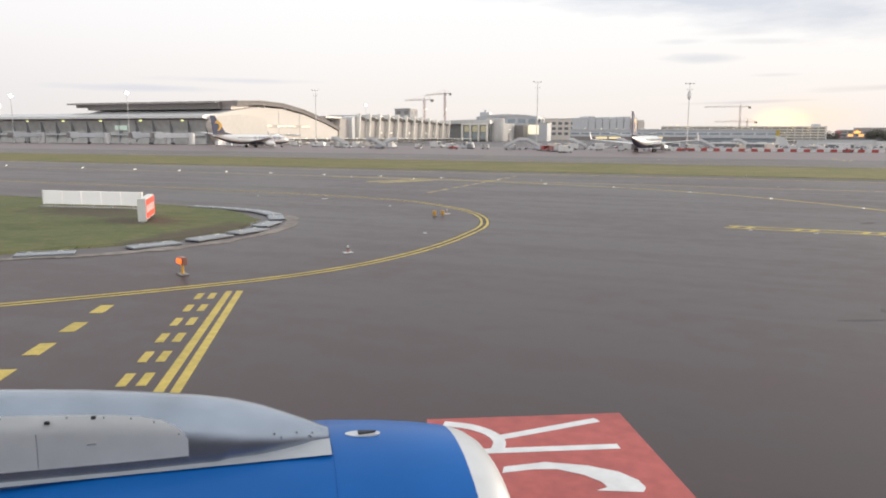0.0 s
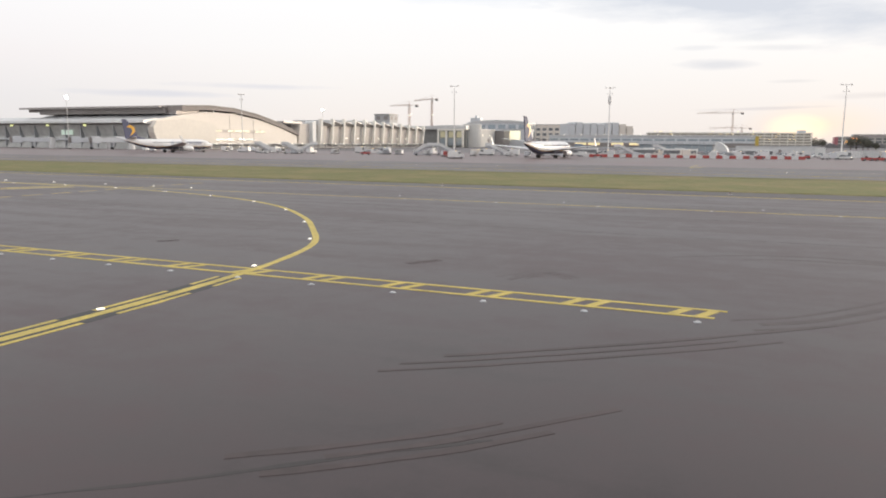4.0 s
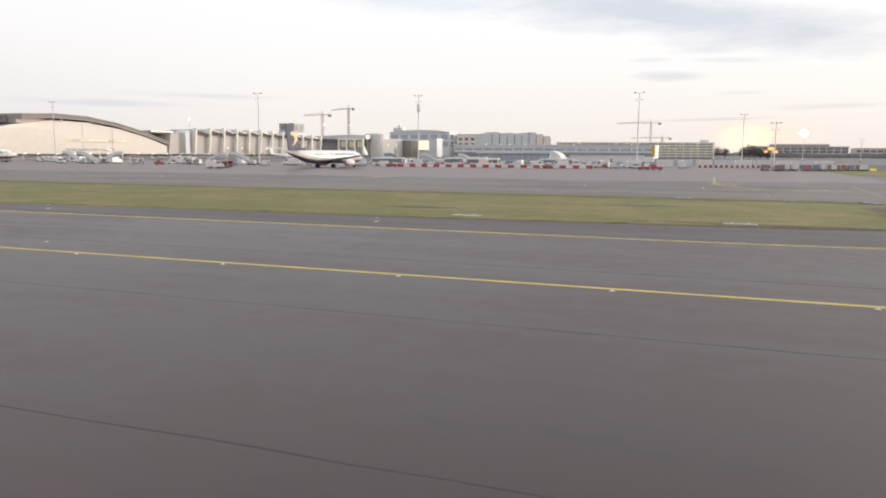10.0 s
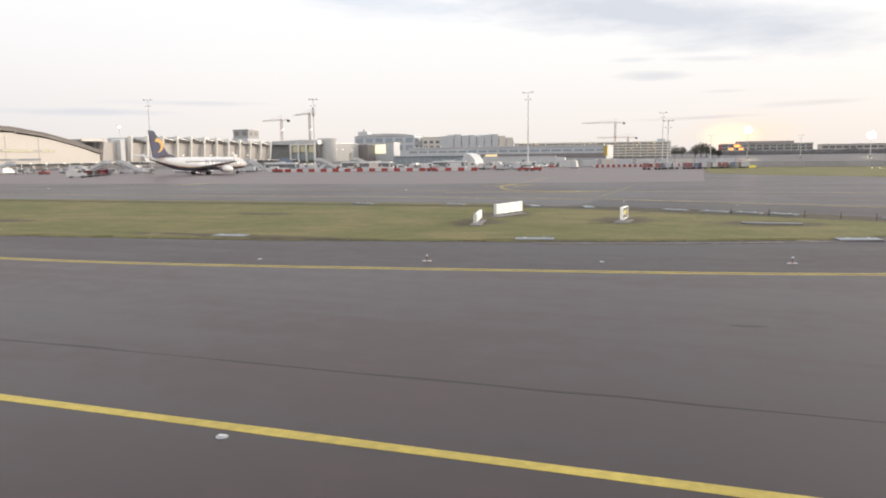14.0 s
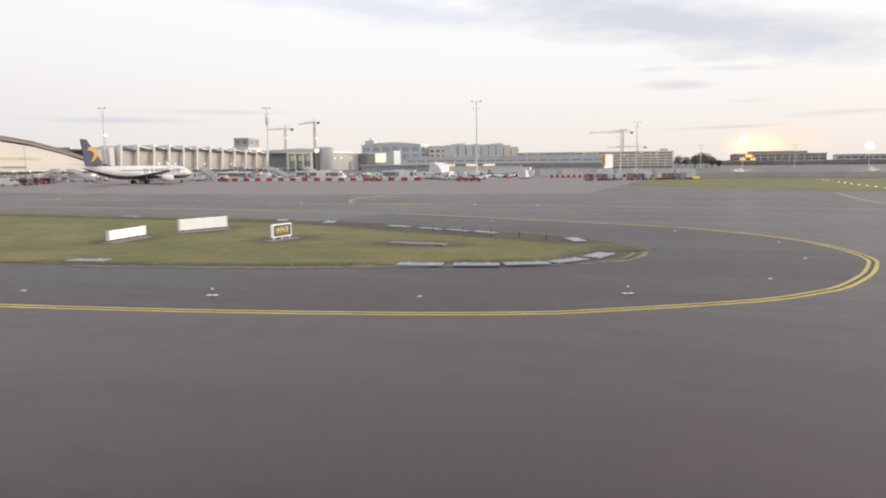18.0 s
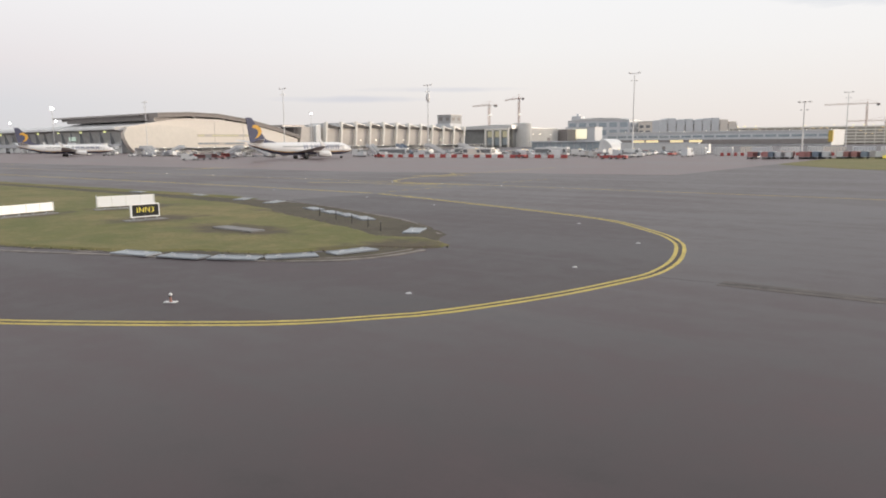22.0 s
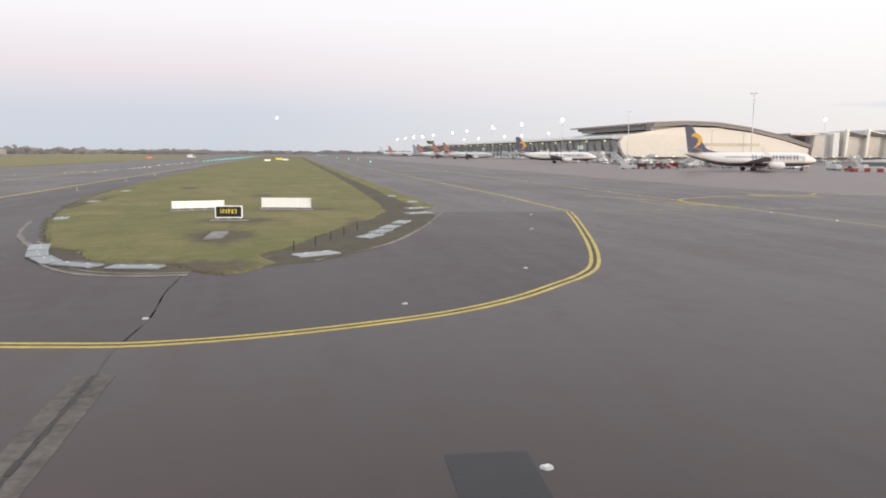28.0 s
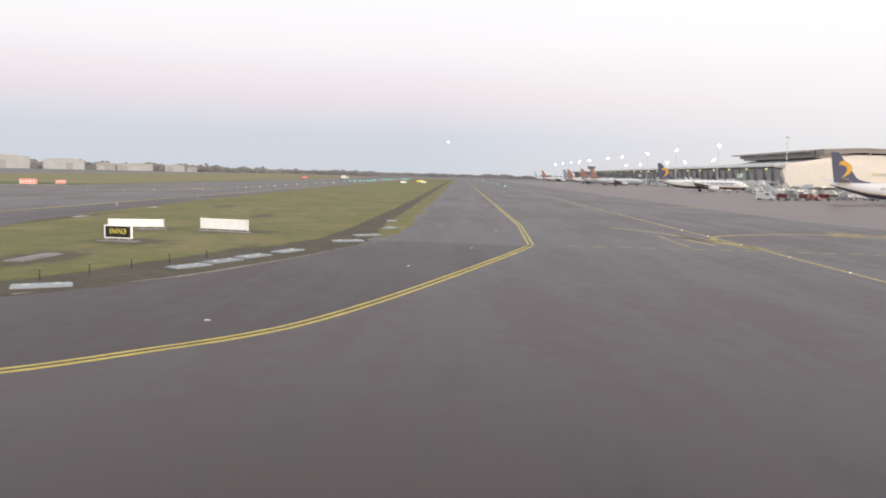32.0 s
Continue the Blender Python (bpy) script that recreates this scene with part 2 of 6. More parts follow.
def bare_spots(m, spots):
    """Trodden earth with ragged rims round the feet of signs and covers: x, y, half length, half width."""
    n, l = m.node_tree.nodes, m.node_tree.links
    b = n["Principled BSDF"]
    grass_col = b.inputs["Base Color"].links[0].from_socket
    geo = n.new("ShaderNodeNewGeometry")
    nz = n.new("ShaderNodeTexNoise")
    nz.inputs["Scale"].default_value, nz.inputs["Detail"].default_value = 0.9, 6.0
    l.new(geo.outputs["Position"], nz.inputs["Vector"])
    best = None
    for x, y, a, c in spots:
        mp = n.new("ShaderNodeMapping")
        mp.inputs["Location"].default_value = (-x / a, -y / c, 0)
        mp.inputs["Scale"].default_value = (1 / a, 1 / c, 0)
        l.new(geo.outputs["Position"], mp.inputs[0])
        ln = n.new("ShaderNodeVectorMath")
        ln.operation = "LENGTH"
        l.new(mp.outputs[0], ln.inputs[0])
        if best is None:
            best = ln.outputs["Value"]
        else:
            mn = n.new("ShaderNodeMath")
            mn.operation = "MINIMUM"
            l.new(best, mn.inputs[0]), l.new(ln.outputs["Value"], mn.inputs[1])
            best = mn.outputs[0]
    ad = n.new("ShaderNodeMath")
    ad.operation = "MULTIPLY_ADD"
    l.new(nz.outputs[0], ad.inputs[0])
    ad.inputs[1].default_value = 1.8
    l.new(best, ad.inputs[2])
    r = n.new("ShaderNodeMapRange")
    r.inputs[1].default_value, r.inputs[2].default_value = 1.45, 2.05
    r.inputs[3].default_value, r.inputs[4].default_value = 0.9, 0.0
    l.new(ad.outputs[0], r.inputs[0])
    mx = n.new("ShaderNodeMix")
    mx.data_type = "RGBA"
    l.new(r.outputs[0], mx.inputs[0]), l.new(grass_col, mx.inputs[6])
    mx.inputs[7].default_value = (0.088, 0.066, 0.045, 1)
    l.new(mx.outputs[2], b.inputs["Base Color"])


bare_spots(GRASS, [(115.4, 119.0, 4.4, 2.0), (96.2, 116.2, 2.0, 3.4), (106.0, 119.6, 2.4, 3.2), (96.4, 123.6, 2.2, 3.8),
                   (127.6, 118.6, 2.6, 3.4), (122.5, 124.6, 5.0, 1.3), (112.5, 127.6, 7.0, 1.0), (86, 104.4, 12.0, 0.9), (108, 106.4, 8.0, 0.9), (76, 120, 3.2, 1.2), (58, 110, 4.0, 1.4)])
DRY_GRASS = layered("dry_grass", [(0.225, 0.195, 0.085), (0.290, 0.235, 0.125), (0.170, 0.160, 0.065), (0.300, 0.235, 0.125), (0.160, 0.150, 0.060)],
                    [(0.05, 0.8, 0.42, 0.60), (0.2, 0.6, 0.44, 0.64), (0.8, 0.45, 0.47, 0.66), (7.0, 0.55, 0.38, 0.68)], 0.95, 0.9, (0.6, 1, 1))
GREEN_GRASS = layered("green_grass", [(0.100, 0.125, 0.040), (0.150, 0.145, 0.055), (0.072, 0.098, 0.030), (0.185, 0.155, 0.072), (0.080, 0.098, 0.030)],
                      [(0.16, 0.8, 0.42, 0.60), (0.45, 0.7, 0.46, 0.64), (1.1, 0.6, 0.47, 0.66), (7.0, 0.55, 0.38, 0.68)], 0.95, 0.9, (0.6, 1, 1))
bare_spots(GREEN_GRASS, [(-37.5, 33.4, 5.0, 2.4), (-31.2, 31.2, 3.0, 1.9), (-24.8, 28.5, 1.4, 6.0), (-46, 30, 3.0, 1.2)])
EARTH = layered("earth", [(0.085, 0.066, 0.048), (0.13, 0.105, 0.07), (0.062, 0.052, 0.035), (0.10, 0.10, 0.045), (0.07, 0.056, 0.042)],
                [(0.3, 0.8, 0.4, 0.6), (1.1, 0.7, 0.4, 0.7), (3.0, 0.6, 0.45, 0.7), (14.0, 0.5, 0.3, 0.7)], 0.95, 0.8)
TAR = mat("tar", (0.026, 0.022, 0.022), 0.6, var=0.3)
PATCH = layered("new_asphalt", [(0.026, 0.026, 0.031), (0.032, 0.032, 0.038), (0.023, 0.023, 0.028), (0.032, 0.031, 0.037), (0.024, 0.024, 0.029)],
                [(0.3, 0.8, 0.4, 0.6), (1.1, 0.7, 0.4, 0.7), (3.0, 0.6, 0.45, 0.7), (14.0, 0.5, 0.3, 0.7)], 0.5, 0.12, (1, 1, 1), 0.30)
CONCRETE = mat("concrete", (0.27, 0.26, 0.25), 0.85, var=0.3, grain=3.0, coarse=0.6, bump=0.3, rand=0.12)
SLAB = mat("cover_slab", (0.29, 0.31, 0.335), 0.5, var=0.25, grain=4.0, bump=0.2, rand=0.12)
YELLOW = mat("yellow_paint", (0.52, 0.395, 0.08), 0.6, var=0.3, grain=5.0, coarse=0.8)
PALE_YELLOW = mat("worn_yellow_paint", (0.46, 0.36, 0.13), 0.7, var=0.35, grain=3.0, coarse=0.6)
BLACK_PAINT = mat("black_paint", (0.024, 0.022, 0.023), 0.6, var=0.3)
RED_PAINT = mat("red_paint", (0.42, 0.10, 0.09), 0.7, var=0.25, grain=4.0)
WHITE_PAINT = mat("white_paint", (0.70, 0.70, 0.70), 0.6, var=0.15, grain=4.0)
WHITE = mat("white_panel", (0.78, 0.77, 0.75), 0.4, var=0.06)
# Building tones from here to the glazing are raised to suggest distant haze.
BEIGE = mat("beige_cladding", (0.80, 0.73, 0.65), 0.6, var=0.05, grain=0.8, coarse=0.05)
BEIGE_DARK = mat("taupe_cladding", (0.56, 0.51, 0.46), 0.7, var=0.06, grain=0.8, coarse=0.05)
FIN = mat("concrete_fin", (0.86, 0.82, 0.75), 0.7, var=0.06, grain=0.6)
ROOF = mat("roof_metal", (0.40, 0.365, 0.35), 0.45, 0.3, var=0.1, grain=0.5)
ROOF_LIGHT = mat("roof_edge", (0.60, 0.59, 0.58), 0.4, 0.2, var=0.08, grain=0.5)
GREY = mat("grey_cladding", (0.66, 0.67, 0.685), 0.5, 0.0, var=0.08, grain=0.6, coarse=0.08)
GREY_LIGHT = mat("light_grey_cladding", (0.70, 0.695, 0.685), 0.55, var=0.08, grain=0.6, coarse=0.08)
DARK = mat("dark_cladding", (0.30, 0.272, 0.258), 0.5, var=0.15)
GLASS = mat("dark_glazing", (0.20, 0.205, 0.21), 0.15, 0.0, var=0.2, grain=0.4, coarse=0.1)
GLASS_BLUE = mat("blue_glazing", (0.40, 0.45, 0.48), 0.10, 0.2, var=0.15, grain=0.4)
STEEL = mat("galvanised_steel", (0.42, 0.43, 0.45), 0.45, 0.6, var=0.12)
MAST = mat("mast_paint", (0.80, 0.78, 0.75), 0.6, var=0.08)
RUBBER = mat("rubber", (0.03, 0.03, 0.032), 0.8, var=0.1)
NAVY = mat("navy_paint", (0.115, 0.118, 0.175), 0.6, var=0.05, spec=0.25)
PLANE_WHITE = mat("aircraft_white", (0.80, 0.79, 0.78), 0.3, var=0.03, coat=0.3)
TITLE = mat("title_paint", (0.24, 0.26, 0.36), 0.4, var=0.05)
GOLD = mat("gold_paint", (0.75, 0.42, 0.07), 0.4, var=0.05)
ORANGE = mat("orange_paint", (0.34, 0.16, 0.12), 0.4, var=0.08)
RED = mat("red_plastic", (0.44, 0.085, 0.075), 0.45, var=0.1)
BARRIER_WHITE = mat("barrier_white", (0.72, 0.71, 0.70), 0.5, var=0.1)
LAMP = mat("lamp_lit", (1.0, 0.96, 0.88), 0.4, var=0.0, glow=25.0)
LAMP_SOFT = mat("lamp_soft", (1.0, 0.93, 0.80), 0.4, var=0.0, glow=1.3)
PANE_LIT = mat("lit_pane", (0.52, 0.48, 0.32), 0.3, var=0.1, glow=0.25)
LAMP_LIME = mat("lamp_lime", (0.86, 0.88, 0.40), 0.4, var=0.0, glow=0.9)
LAMP_WARM = mat("lamp_warm", (1.0, 0.80, 0.42), 0.4, var=0.0, glow=0.75)
LAMP_SUNSET = mat("lamp_amber", (1.0, 0.80, 0.46), 0.4, var=0.0, glow=60.0)
# Faint glow added so the blank sign backs and frames look brightly lit.
SIGN_WHITE = mat("sign_white_glow", (0.90, 0.88, 0.85), 0.4, var=0.04, glow=0.22)
PANE_REFLECTION = mat("pane_reflection", (1.0, 0.50, 0.16), 0.3, var=0.1, glow=1.2)
LAMP_GREEN = mat("lamp_green", (0.10, 1.0, 0.62), 0.4, var=0.0, glow=3.0)
LAMP_RED = mat("sign_red_lit", (0.9, 0.10, 0.06), 0.4, var=0.0, glow=0.5)
LAMP_ORANGE = mat("guard_lamp_orange", (1.0, 0.16, 0.02), 0.4, var=0.0, glow=1.4)
SIGN_YELLOW = mat("sign_yellow_lit", (0.85, 0.70, 0.12), 0.4, var=0.0, glow=0.30)
SIGN_BLACK = mat("sign_black", (0.02, 0.02, 0.02), 0.4, var=0.1)
# Leaf and woods tones are paled, with haze mixed into the colour.
LEAF = mat("leaf", (0.12, 0.115, 0.09), 0.9, var=0.5, grain=0.6)
WOODS = mat("far_woods", (0.26, 0.25, 0.255), 1.0, var=0.35, grain=0.08, coarse=0.01)
BARK = mat("bark", (0.09, 0.07, 0.05), 0.9, var=0.3)
FIELD = mat("far_field", (0.25, 0.215, 0.14), 1.0, var=0.25, grain=0.05, coarse=0.008)
COWL_BLUE = mat("blue_cowl_paint", (0.006, 0.105, 0.37), 0.35, var=0.10, grain=2.0, coarse=0.8, spec=0.2)
LIP_METAL = mat("lip_metal", (0.58, 0.59, 0.60), 0.42, 0.55, var=0.08)
PYLON_GREY = mat("pylon_metal", (0.31, 0.35, 0.41), 0.27, 1.0, var=0.2, grain=3.0)
PANEL_GREY = mat("pylon_panel", (0.78, 0.79, 0.80), 0.45, 0.0, var=0.06)


# ---- mesh helpers ----
def part(name, bm, material, parent=None, label="", smooth=False):
    me = bpy.data.meshes.new(name)
    if isinstance(bm, tuple):
        me.from_pydata(bm[0], [], bm[1])
    else:
        bmesh.ops.recalc_face_normals(bm, faces=bm.faces)
        bm.to_mesh(me)
        bm.free()
    me.materials.append(material)
    if smooth:
        me.polygons.foreach_set("use_smooth", [True] * len(me.polygons))
        me.set_sharp_from_angle(angle=radians(38))
    ob = new(name, me)
    if parent:
        ob.parent = parent
    if label:
        ob["label"] = label
    return ob


def share(ob, loc, parent=None, rz=0.0):
    """Another object on the same mesh."""
    o = ob.copy()
    scene.collection.objects.link(o)
    o.parent = parent if parent else ob.parent
    o.location = loc
    o.rotation_euler = (0, 0, radians(rz))
    return o


def thing(name, label, category, at=(0, 0, 0), rz=0.0, group="", kind=""):
    e = new(name)
    e.location = at
    e.rotation_euler = (0, 0, radians(rz))
    return tagged(e, label, category, group, kind)


def box(x0, y0, z0, x1, y1, z1, bevel=0.0, bm=None):
    bm = bm or bmesh.new()
    r = bmesh.ops.create_cube(bm, size=1)
    for v in r["verts"]:
        v.co = ((x0 + x1) / 2 + v.co.x * (x1 - x0), (y0 + y1) / 2 + v.co.y * (y1 - y0), (z0 + z1) / 2 + v.co.z * (z1 - z0))
    if bevel:
        bmesh.ops.bevel(bm, geom=list({e for v in r["verts"] for e in v.link_edges}), offset=bevel, segments=2, affect="EDGES")
    return bm


def tube(points, radii, sides=12, bm=None, caps=True):
    """A skin over rings round a line of points."""
    bm = bm or bmesh.new()
    rings = []
    pts = [Vector(p) for p in points]
    for i, p in enumerate(pts):
        d = (pts[min(i + 1, len(pts) - 1)] - pts[max(i - 1, 0)]).normalized()
        up = Vector((0, 0, 1)) if abs(d.z) < 0.9 else Vector((1, 0, 0))
        a = d.cross(up).normalized()
        b = a.cross(d)
        r = radii[i]
        rings.append([bm.verts.new(p + (a * math.cos(k) + b * math.sin(k)) * r) for k in (2 * math.pi * j / sides for j in range(sides))])
    for r0, r1 in zip(rings, rings[1:]):
        for j in range(sides):
            bm.faces.new((r0[j], r0[(j + 1) % sides], r1[(j + 1) % sides], r1[j]))
    if caps:
        bm.faces.new(rings[0]), bm.faces.new(rings[-1])
    return bm


def prism(outline, axis, lo, hi, bm=None):
    """Outline in the plane across the axis, drawn out from lo to hi."""
    bm = bm or bmesh.new()
    put = {"x": lambda p, k: (k, p[0], p[1]), "y": lambda p, k: (p[0], k, p[1]), "z": lambda p, k: (p[0], p[1], k)}[axis]
    a = [bm.verts.new(put(p, lo)) for p in outline]
    b = [bm.verts.new(put(p, hi)) for p in outline]
    n = len(a)
    for i in range(n):
        bm.faces.new((a[i], a[(i + 1) % n], b[(i + 1) % n], b[i]))
    bm.faces.new(a), bm.faces.new(b)
    return bm


def curve_through(pts, step=0.6):
    """A smooth line through a few points."""
    out = []
    p = [Vector((*q, 0)) for q in pts]
    p = [p[0] * 2 - p[1]] + p + [p[-1] * 2 - p[-2]]
    for i in range(1, len(p) - 2):
        n = max(2, int((p[i + 1] - p[i]).length / step))
        n = min(n, 60)
        for k in range(n):
            u = k / n
            out.append(0.5 * ((2 * p[i]) + (p[i + 1] - p[i - 1]) * u + (2 * p[i - 1] - 5 * p[i] + 4 * p[i + 1] - p[i + 2]) * u * u
                              + (3 * p[i] - p[i - 1] - 3 * p[i + 1] + p[i + 2]) * u ** 3))
    out.append(p[-2])
    return out


def ribbon(line, width, shift=0.0, z0=0.0, z1=0.006, taper=0.0):
    """A painted line of some thickness along a line of points, shifted to its left."""
    verts, faces = [], []
    n = len(line)
    for i, p in enumerate(line):
        d = (line[min(i + 1, n - 1)] - line[max(i - 1, 0)]).normalized()
        s = Vector((-d.y, d.x, 0))
        w = width / 2 * (1 + taper * (noise.noise(p * 0.9) - 0.2))
        for k, zz in ((shift + w, z1), (shift - w, z1), (shift + w + 0.004, z0), (shift - w - 0.004, z0)):
            q = p + s * k
            verts.append((q.x, q.y, zz))
    for i in range(n - 1):
        a, b = 4 * i, 4 * i + 4
        faces += [(a, a + 1, b + 1, b), (a, b, b + 2, a + 2), (a + 1, a + 3, b + 3, b + 1)]
    return verts, faces


def straight(x0, y0, x1, y1, step=2.5):
    a, b = Vector((x0, y0, 0)), Vector((x1, y1, 0))
    n = max(1, min(400, int((b - a).length / step)))
    return [a.lerp(b, i / n) for i in range(n + 1)]


def tag(ob, label, category, group="", kind=""):
    return tagged(ob, label, category, group, kind)


# ---- ground ----
def sheet(x0, y0, x1, y1, nx, ny, z=0.0):
    v = [(x0 + (x1 - x0) * i / nx, y0 + (y1 - y0) * j / ny, z) for j in range(ny + 1) for i in range(nx + 1)]
    f = [(j * (nx + 1) + i, j * (nx + 1) + i + 1, (j + 1) * (nx + 1) + i + 1, (j + 1) * (nx + 1) + i) for j in range(ny) for i in range(nx)]
    return v, f


ground = tag(part("ground", sheet(-4500, -4500, 4500, 4500, 8, 8), ASPHALT), "worn grey-brown asphalt of taxiways and apron", "ground", kind="structure")


def turf(name, outline, height, label, rough_edge=0.35, material=GRASS, step=0.8):
    """A raised piece of turf with a ragged edge and a swelling top."""
    line = []
    n = len(outline)
    for i in range(n):
        a, b = outline[i], outline[(i + 1) % n]
        m = max(1, min(160, int((b - a).length / step)))
        for k in range(m):
            p = a.lerp(b, k / m)
            d = (b - a).normalized()
            s = Vector((-d.y, d.x, 0))
            line.append(p + s * rough_edge * (noise.noise(p * 0.55) + 0.6 * noise.noise(p * 2.3)))
    bm = bmesh.new()
    m = len(line)
    area = sum(line[k].x * line[(k + 1) % m].y - line[(k + 1) % m].x * line[k].y for k in range(m))
    turn = 1 if area > 0 else -1
    low, top = [], []
    for k, p in enumerate(line):
        d = (line[(k + 1) % m] - line[k - 1]).normalized()
        q = p + Vector((d.y, -d.x, 0)) * turn * max(0.12, 0.38 + 0.5 * noise.noise(p * 0.8) + 0.3 * noise.noise(p * 3.1))
        low.append(bm.verts.new((q.x, q.y, 0)))
        top.append(bm.verts.new((p.x, p.y, height * (0.8 + 0.5 * noise.noise(p * 1.7)))))
    m = len(line)
    for i in range(m):
        bm.faces.new((low[i], low[(i + 1) % m], top[(i + 1) % m], top[i]))
    f = bm.faces.new(top)
    bmesh.ops.triangulate(bm, faces=[f])
    return tag(part(name, bm, material), label, "earth" if material is EARTH else "grass", kind="structure")


V2 = lambda x, y: Vector((x, y, 0))
nose = curve_through([(60, 101.5), (85, 103.6), (99.6, 106.0), (110, 108.6), (117.4, 110.9), (120.4, 113.0), (123.6, 114.3), (124.9, 116.4), (126.4, 118.5), (128.3, 119.4), (128.6, 120.8),
                      (126.4, 121.9), (123.9, 121.3), (121.0, 122.5), (117.2, 123.9), (111.8, 125.9), (104.5, 128.9), (94, 130.7), (60, 131.4)], 1.0)
strip = turf("grass_strip", [V2(-700, 96.5), V2(-100, 97.5), V2(0, 99.3)] + nose + [V2(0, 131.8), V2(-700, 132.5)], 0.10,
             "mown green grass strip between two taxiways, worn at its edge", 0.22)
verge_line = curve_through([(128.0, 120.6), (126.6, 122.6), (124.9, 124.8), (121.4, 127.1), (112, 131.0), (103.5, 133.4), (92, 133.6), (40, 133.8)], 1.0)
turf("earth_verge", [V2(127.4, 120.4)] + verge_line + [V2(-500, 134.3), V2(-500, 131.0), V2(60, 130.6), V2(94, 129.8), V2(104, 128.0), V2(111, 125.2), V2(117, 123.1), V2(120.8, 121.6), V2(124, 120.5)],
     0.04, "bare brown earth verge beside the grass", 0.2, EARTH)
turf("grass_verge", [V2(-700, 134.2), V2(88, 133.9), V2(97, 134.6), V2(92, 135.6), V2(-700, 136.4)], 0.09, "narrow strip of rough grass along the taxiway", 0.3)
isl = curve_through([(-75, -22), (-45, 3), (-34, 13.4), (-29, 18.8), (-26.6, 22.6), (-25.1, 24.8), (-24.4, 27.4), (-24.2, 29.8), (-24.8, 32.2), (-26.4, 34.5), (-29.0, 36.9), (-32.5, 38.4), (-42, 39.6), (-75, 39.9)], 1.0)
turf("grass_island", isl + [V2(-260, 40), V2(-260, -60)], 0.10, "rough green grass island with bare patches", 0.35, GREEN_GRASS)
turf("runway_grass", [V2(-54, 38.4), V2(-60, 20), V2(-57, -3), V2(-76, -21), V2(-258, -57), V2(-258, 39)], 0.13, "dry olive grass of the wide island", 0.6, DRY_GRASS)
turf("grass_field", [V2(113, 250), V2(113, 316), V2(700, 316), V2(700, 190), V2(190, 206), V2(150, 216), V2(128, 230)], 0.08, "grass beside the apron by the concrete wall", 0.5)
turf("runway_grass", [V2(-900, 24), V2(-300, 41), V2(-265, 42), V2(-265, -60), V2(-78, -24), V2(-30, -110), V2(-900, -160)], 0.08, "wide grass between runway and taxiway", 0.6, DRY_GRASS)
tag(part("far_field", sheet(-4400, -3000, -950, -110, 4, 4, 0.06), FIELD), "dull green fields beyond the runway", "field", kind="structure")


# ---- markings ----
BORDER = mat("brown_black_border", (0.050, 0.036, 0.026), 0.7, var=0.3, grain=4.0)
def marking(name, mesh, label, material=YELLOW):
    return tag(part(name, mesh, material), label, "marking", kind="structure")


edge_arc = curve_through([(70, 93.3), (86, 93.6), (104, 96.0), (114.4, 97.8), (122.3, 99.75), (126.6, 101.2), (129.1, 102.5), (134.1, 106.05), (136.2, 108.5), (137.2, 110.05), (138.55, 113.7),
                          (139.36, 117.15), (139.65, 119.4), (139.25, 122.5), (138.2, 126.0), (137.2, 128.2), (135.65, 130.4), (133.5, 132.6), (131.6, 134.4), (128.8, 136.1), (122, 138.8), (109.4, 143.1), (101.5, 145.6)], 0.7)
edge_all = straight(-600, 93.3, 68, 93.3) + edge_arc
far_edge = straight(100.6, 145.8, 82, 146.6) + straight(80, 146.7, -700, 148.6)
for s in (0.17, -0.17):
    marking("edge_line", ribbon(edge_all, 0.175, s, taper=0.25), "double yellow edge line round the grass tip")
    marking("edge_line", ribbon(far_edge, 0.15, s, taper=0.3), "double yellow edge line along the apron taxiway")
marking("edge_border", ribbon(edge_arc, 0.48, z1=0.0045, taper=0.2), "dark border under the double edge line", BORDER)
marking("centre_line", ribbon(straight(44, 77.1, 300, 77.2), 0.30, taper=0.25), "yellow taxiway centre line")
marking("centre_line", ribbon(straight(-500, 77.1, 43.5, 77.1), 0.27, taper=0.25), "worn yellow taxiway centre line", YELLOW)
shoulder_rim = straight(-600, 93.6, 68, 93.6) + [p for p in edge_arc if p.x > 70]
tag(part("shoulder", prism([(p.x, p.y) for p in shoulder_rim] + [(100, 133), (124, 123), (126, 118.5), (117, 114), (100, 108), (60, 103.5), (-600, 99)], "z", -0.01, 0.003), SHOULDER), "darker asphalt shoulder between edge line and grass", "pavement", kind="structure")
tag(part("apron", prism([(-700, 186), (60, 184), (112, 196), (112, 250), (112, 345), (-700, 345)], "z", -0.01, 0.004), APRON), "paler worn concrete of the apron", "pavement", kind="structure")
isl_arc = curve_through([(-60, -30), (-34, -3), (-25, 7.2), (-19.4, 14.0), (-16.6, 17.6), (-14.4, 21.0), (-13.1, 24.6), (-12.5, 29.0), (-12.6, 33.6), (-13.2, 38.0),
                         (-15.2, 42.6), (-18.9, 46.8), (-24.7, 50.2), (-33.1, 51.9), (-42.6, 52.9), (-70, 53.6), (-200, 54)], 0.7)
marking("edge_border", ribbon(isl_arc, 0.62, z1=0.0045, taper=0.2), "dark border under the double edge line", BORDER)
for s in (0.17, -0.17):
    marking("edge_line", ribbon(isl_arc, 0.15, s, taper=0.3), "double yellow edge line round the grass island")
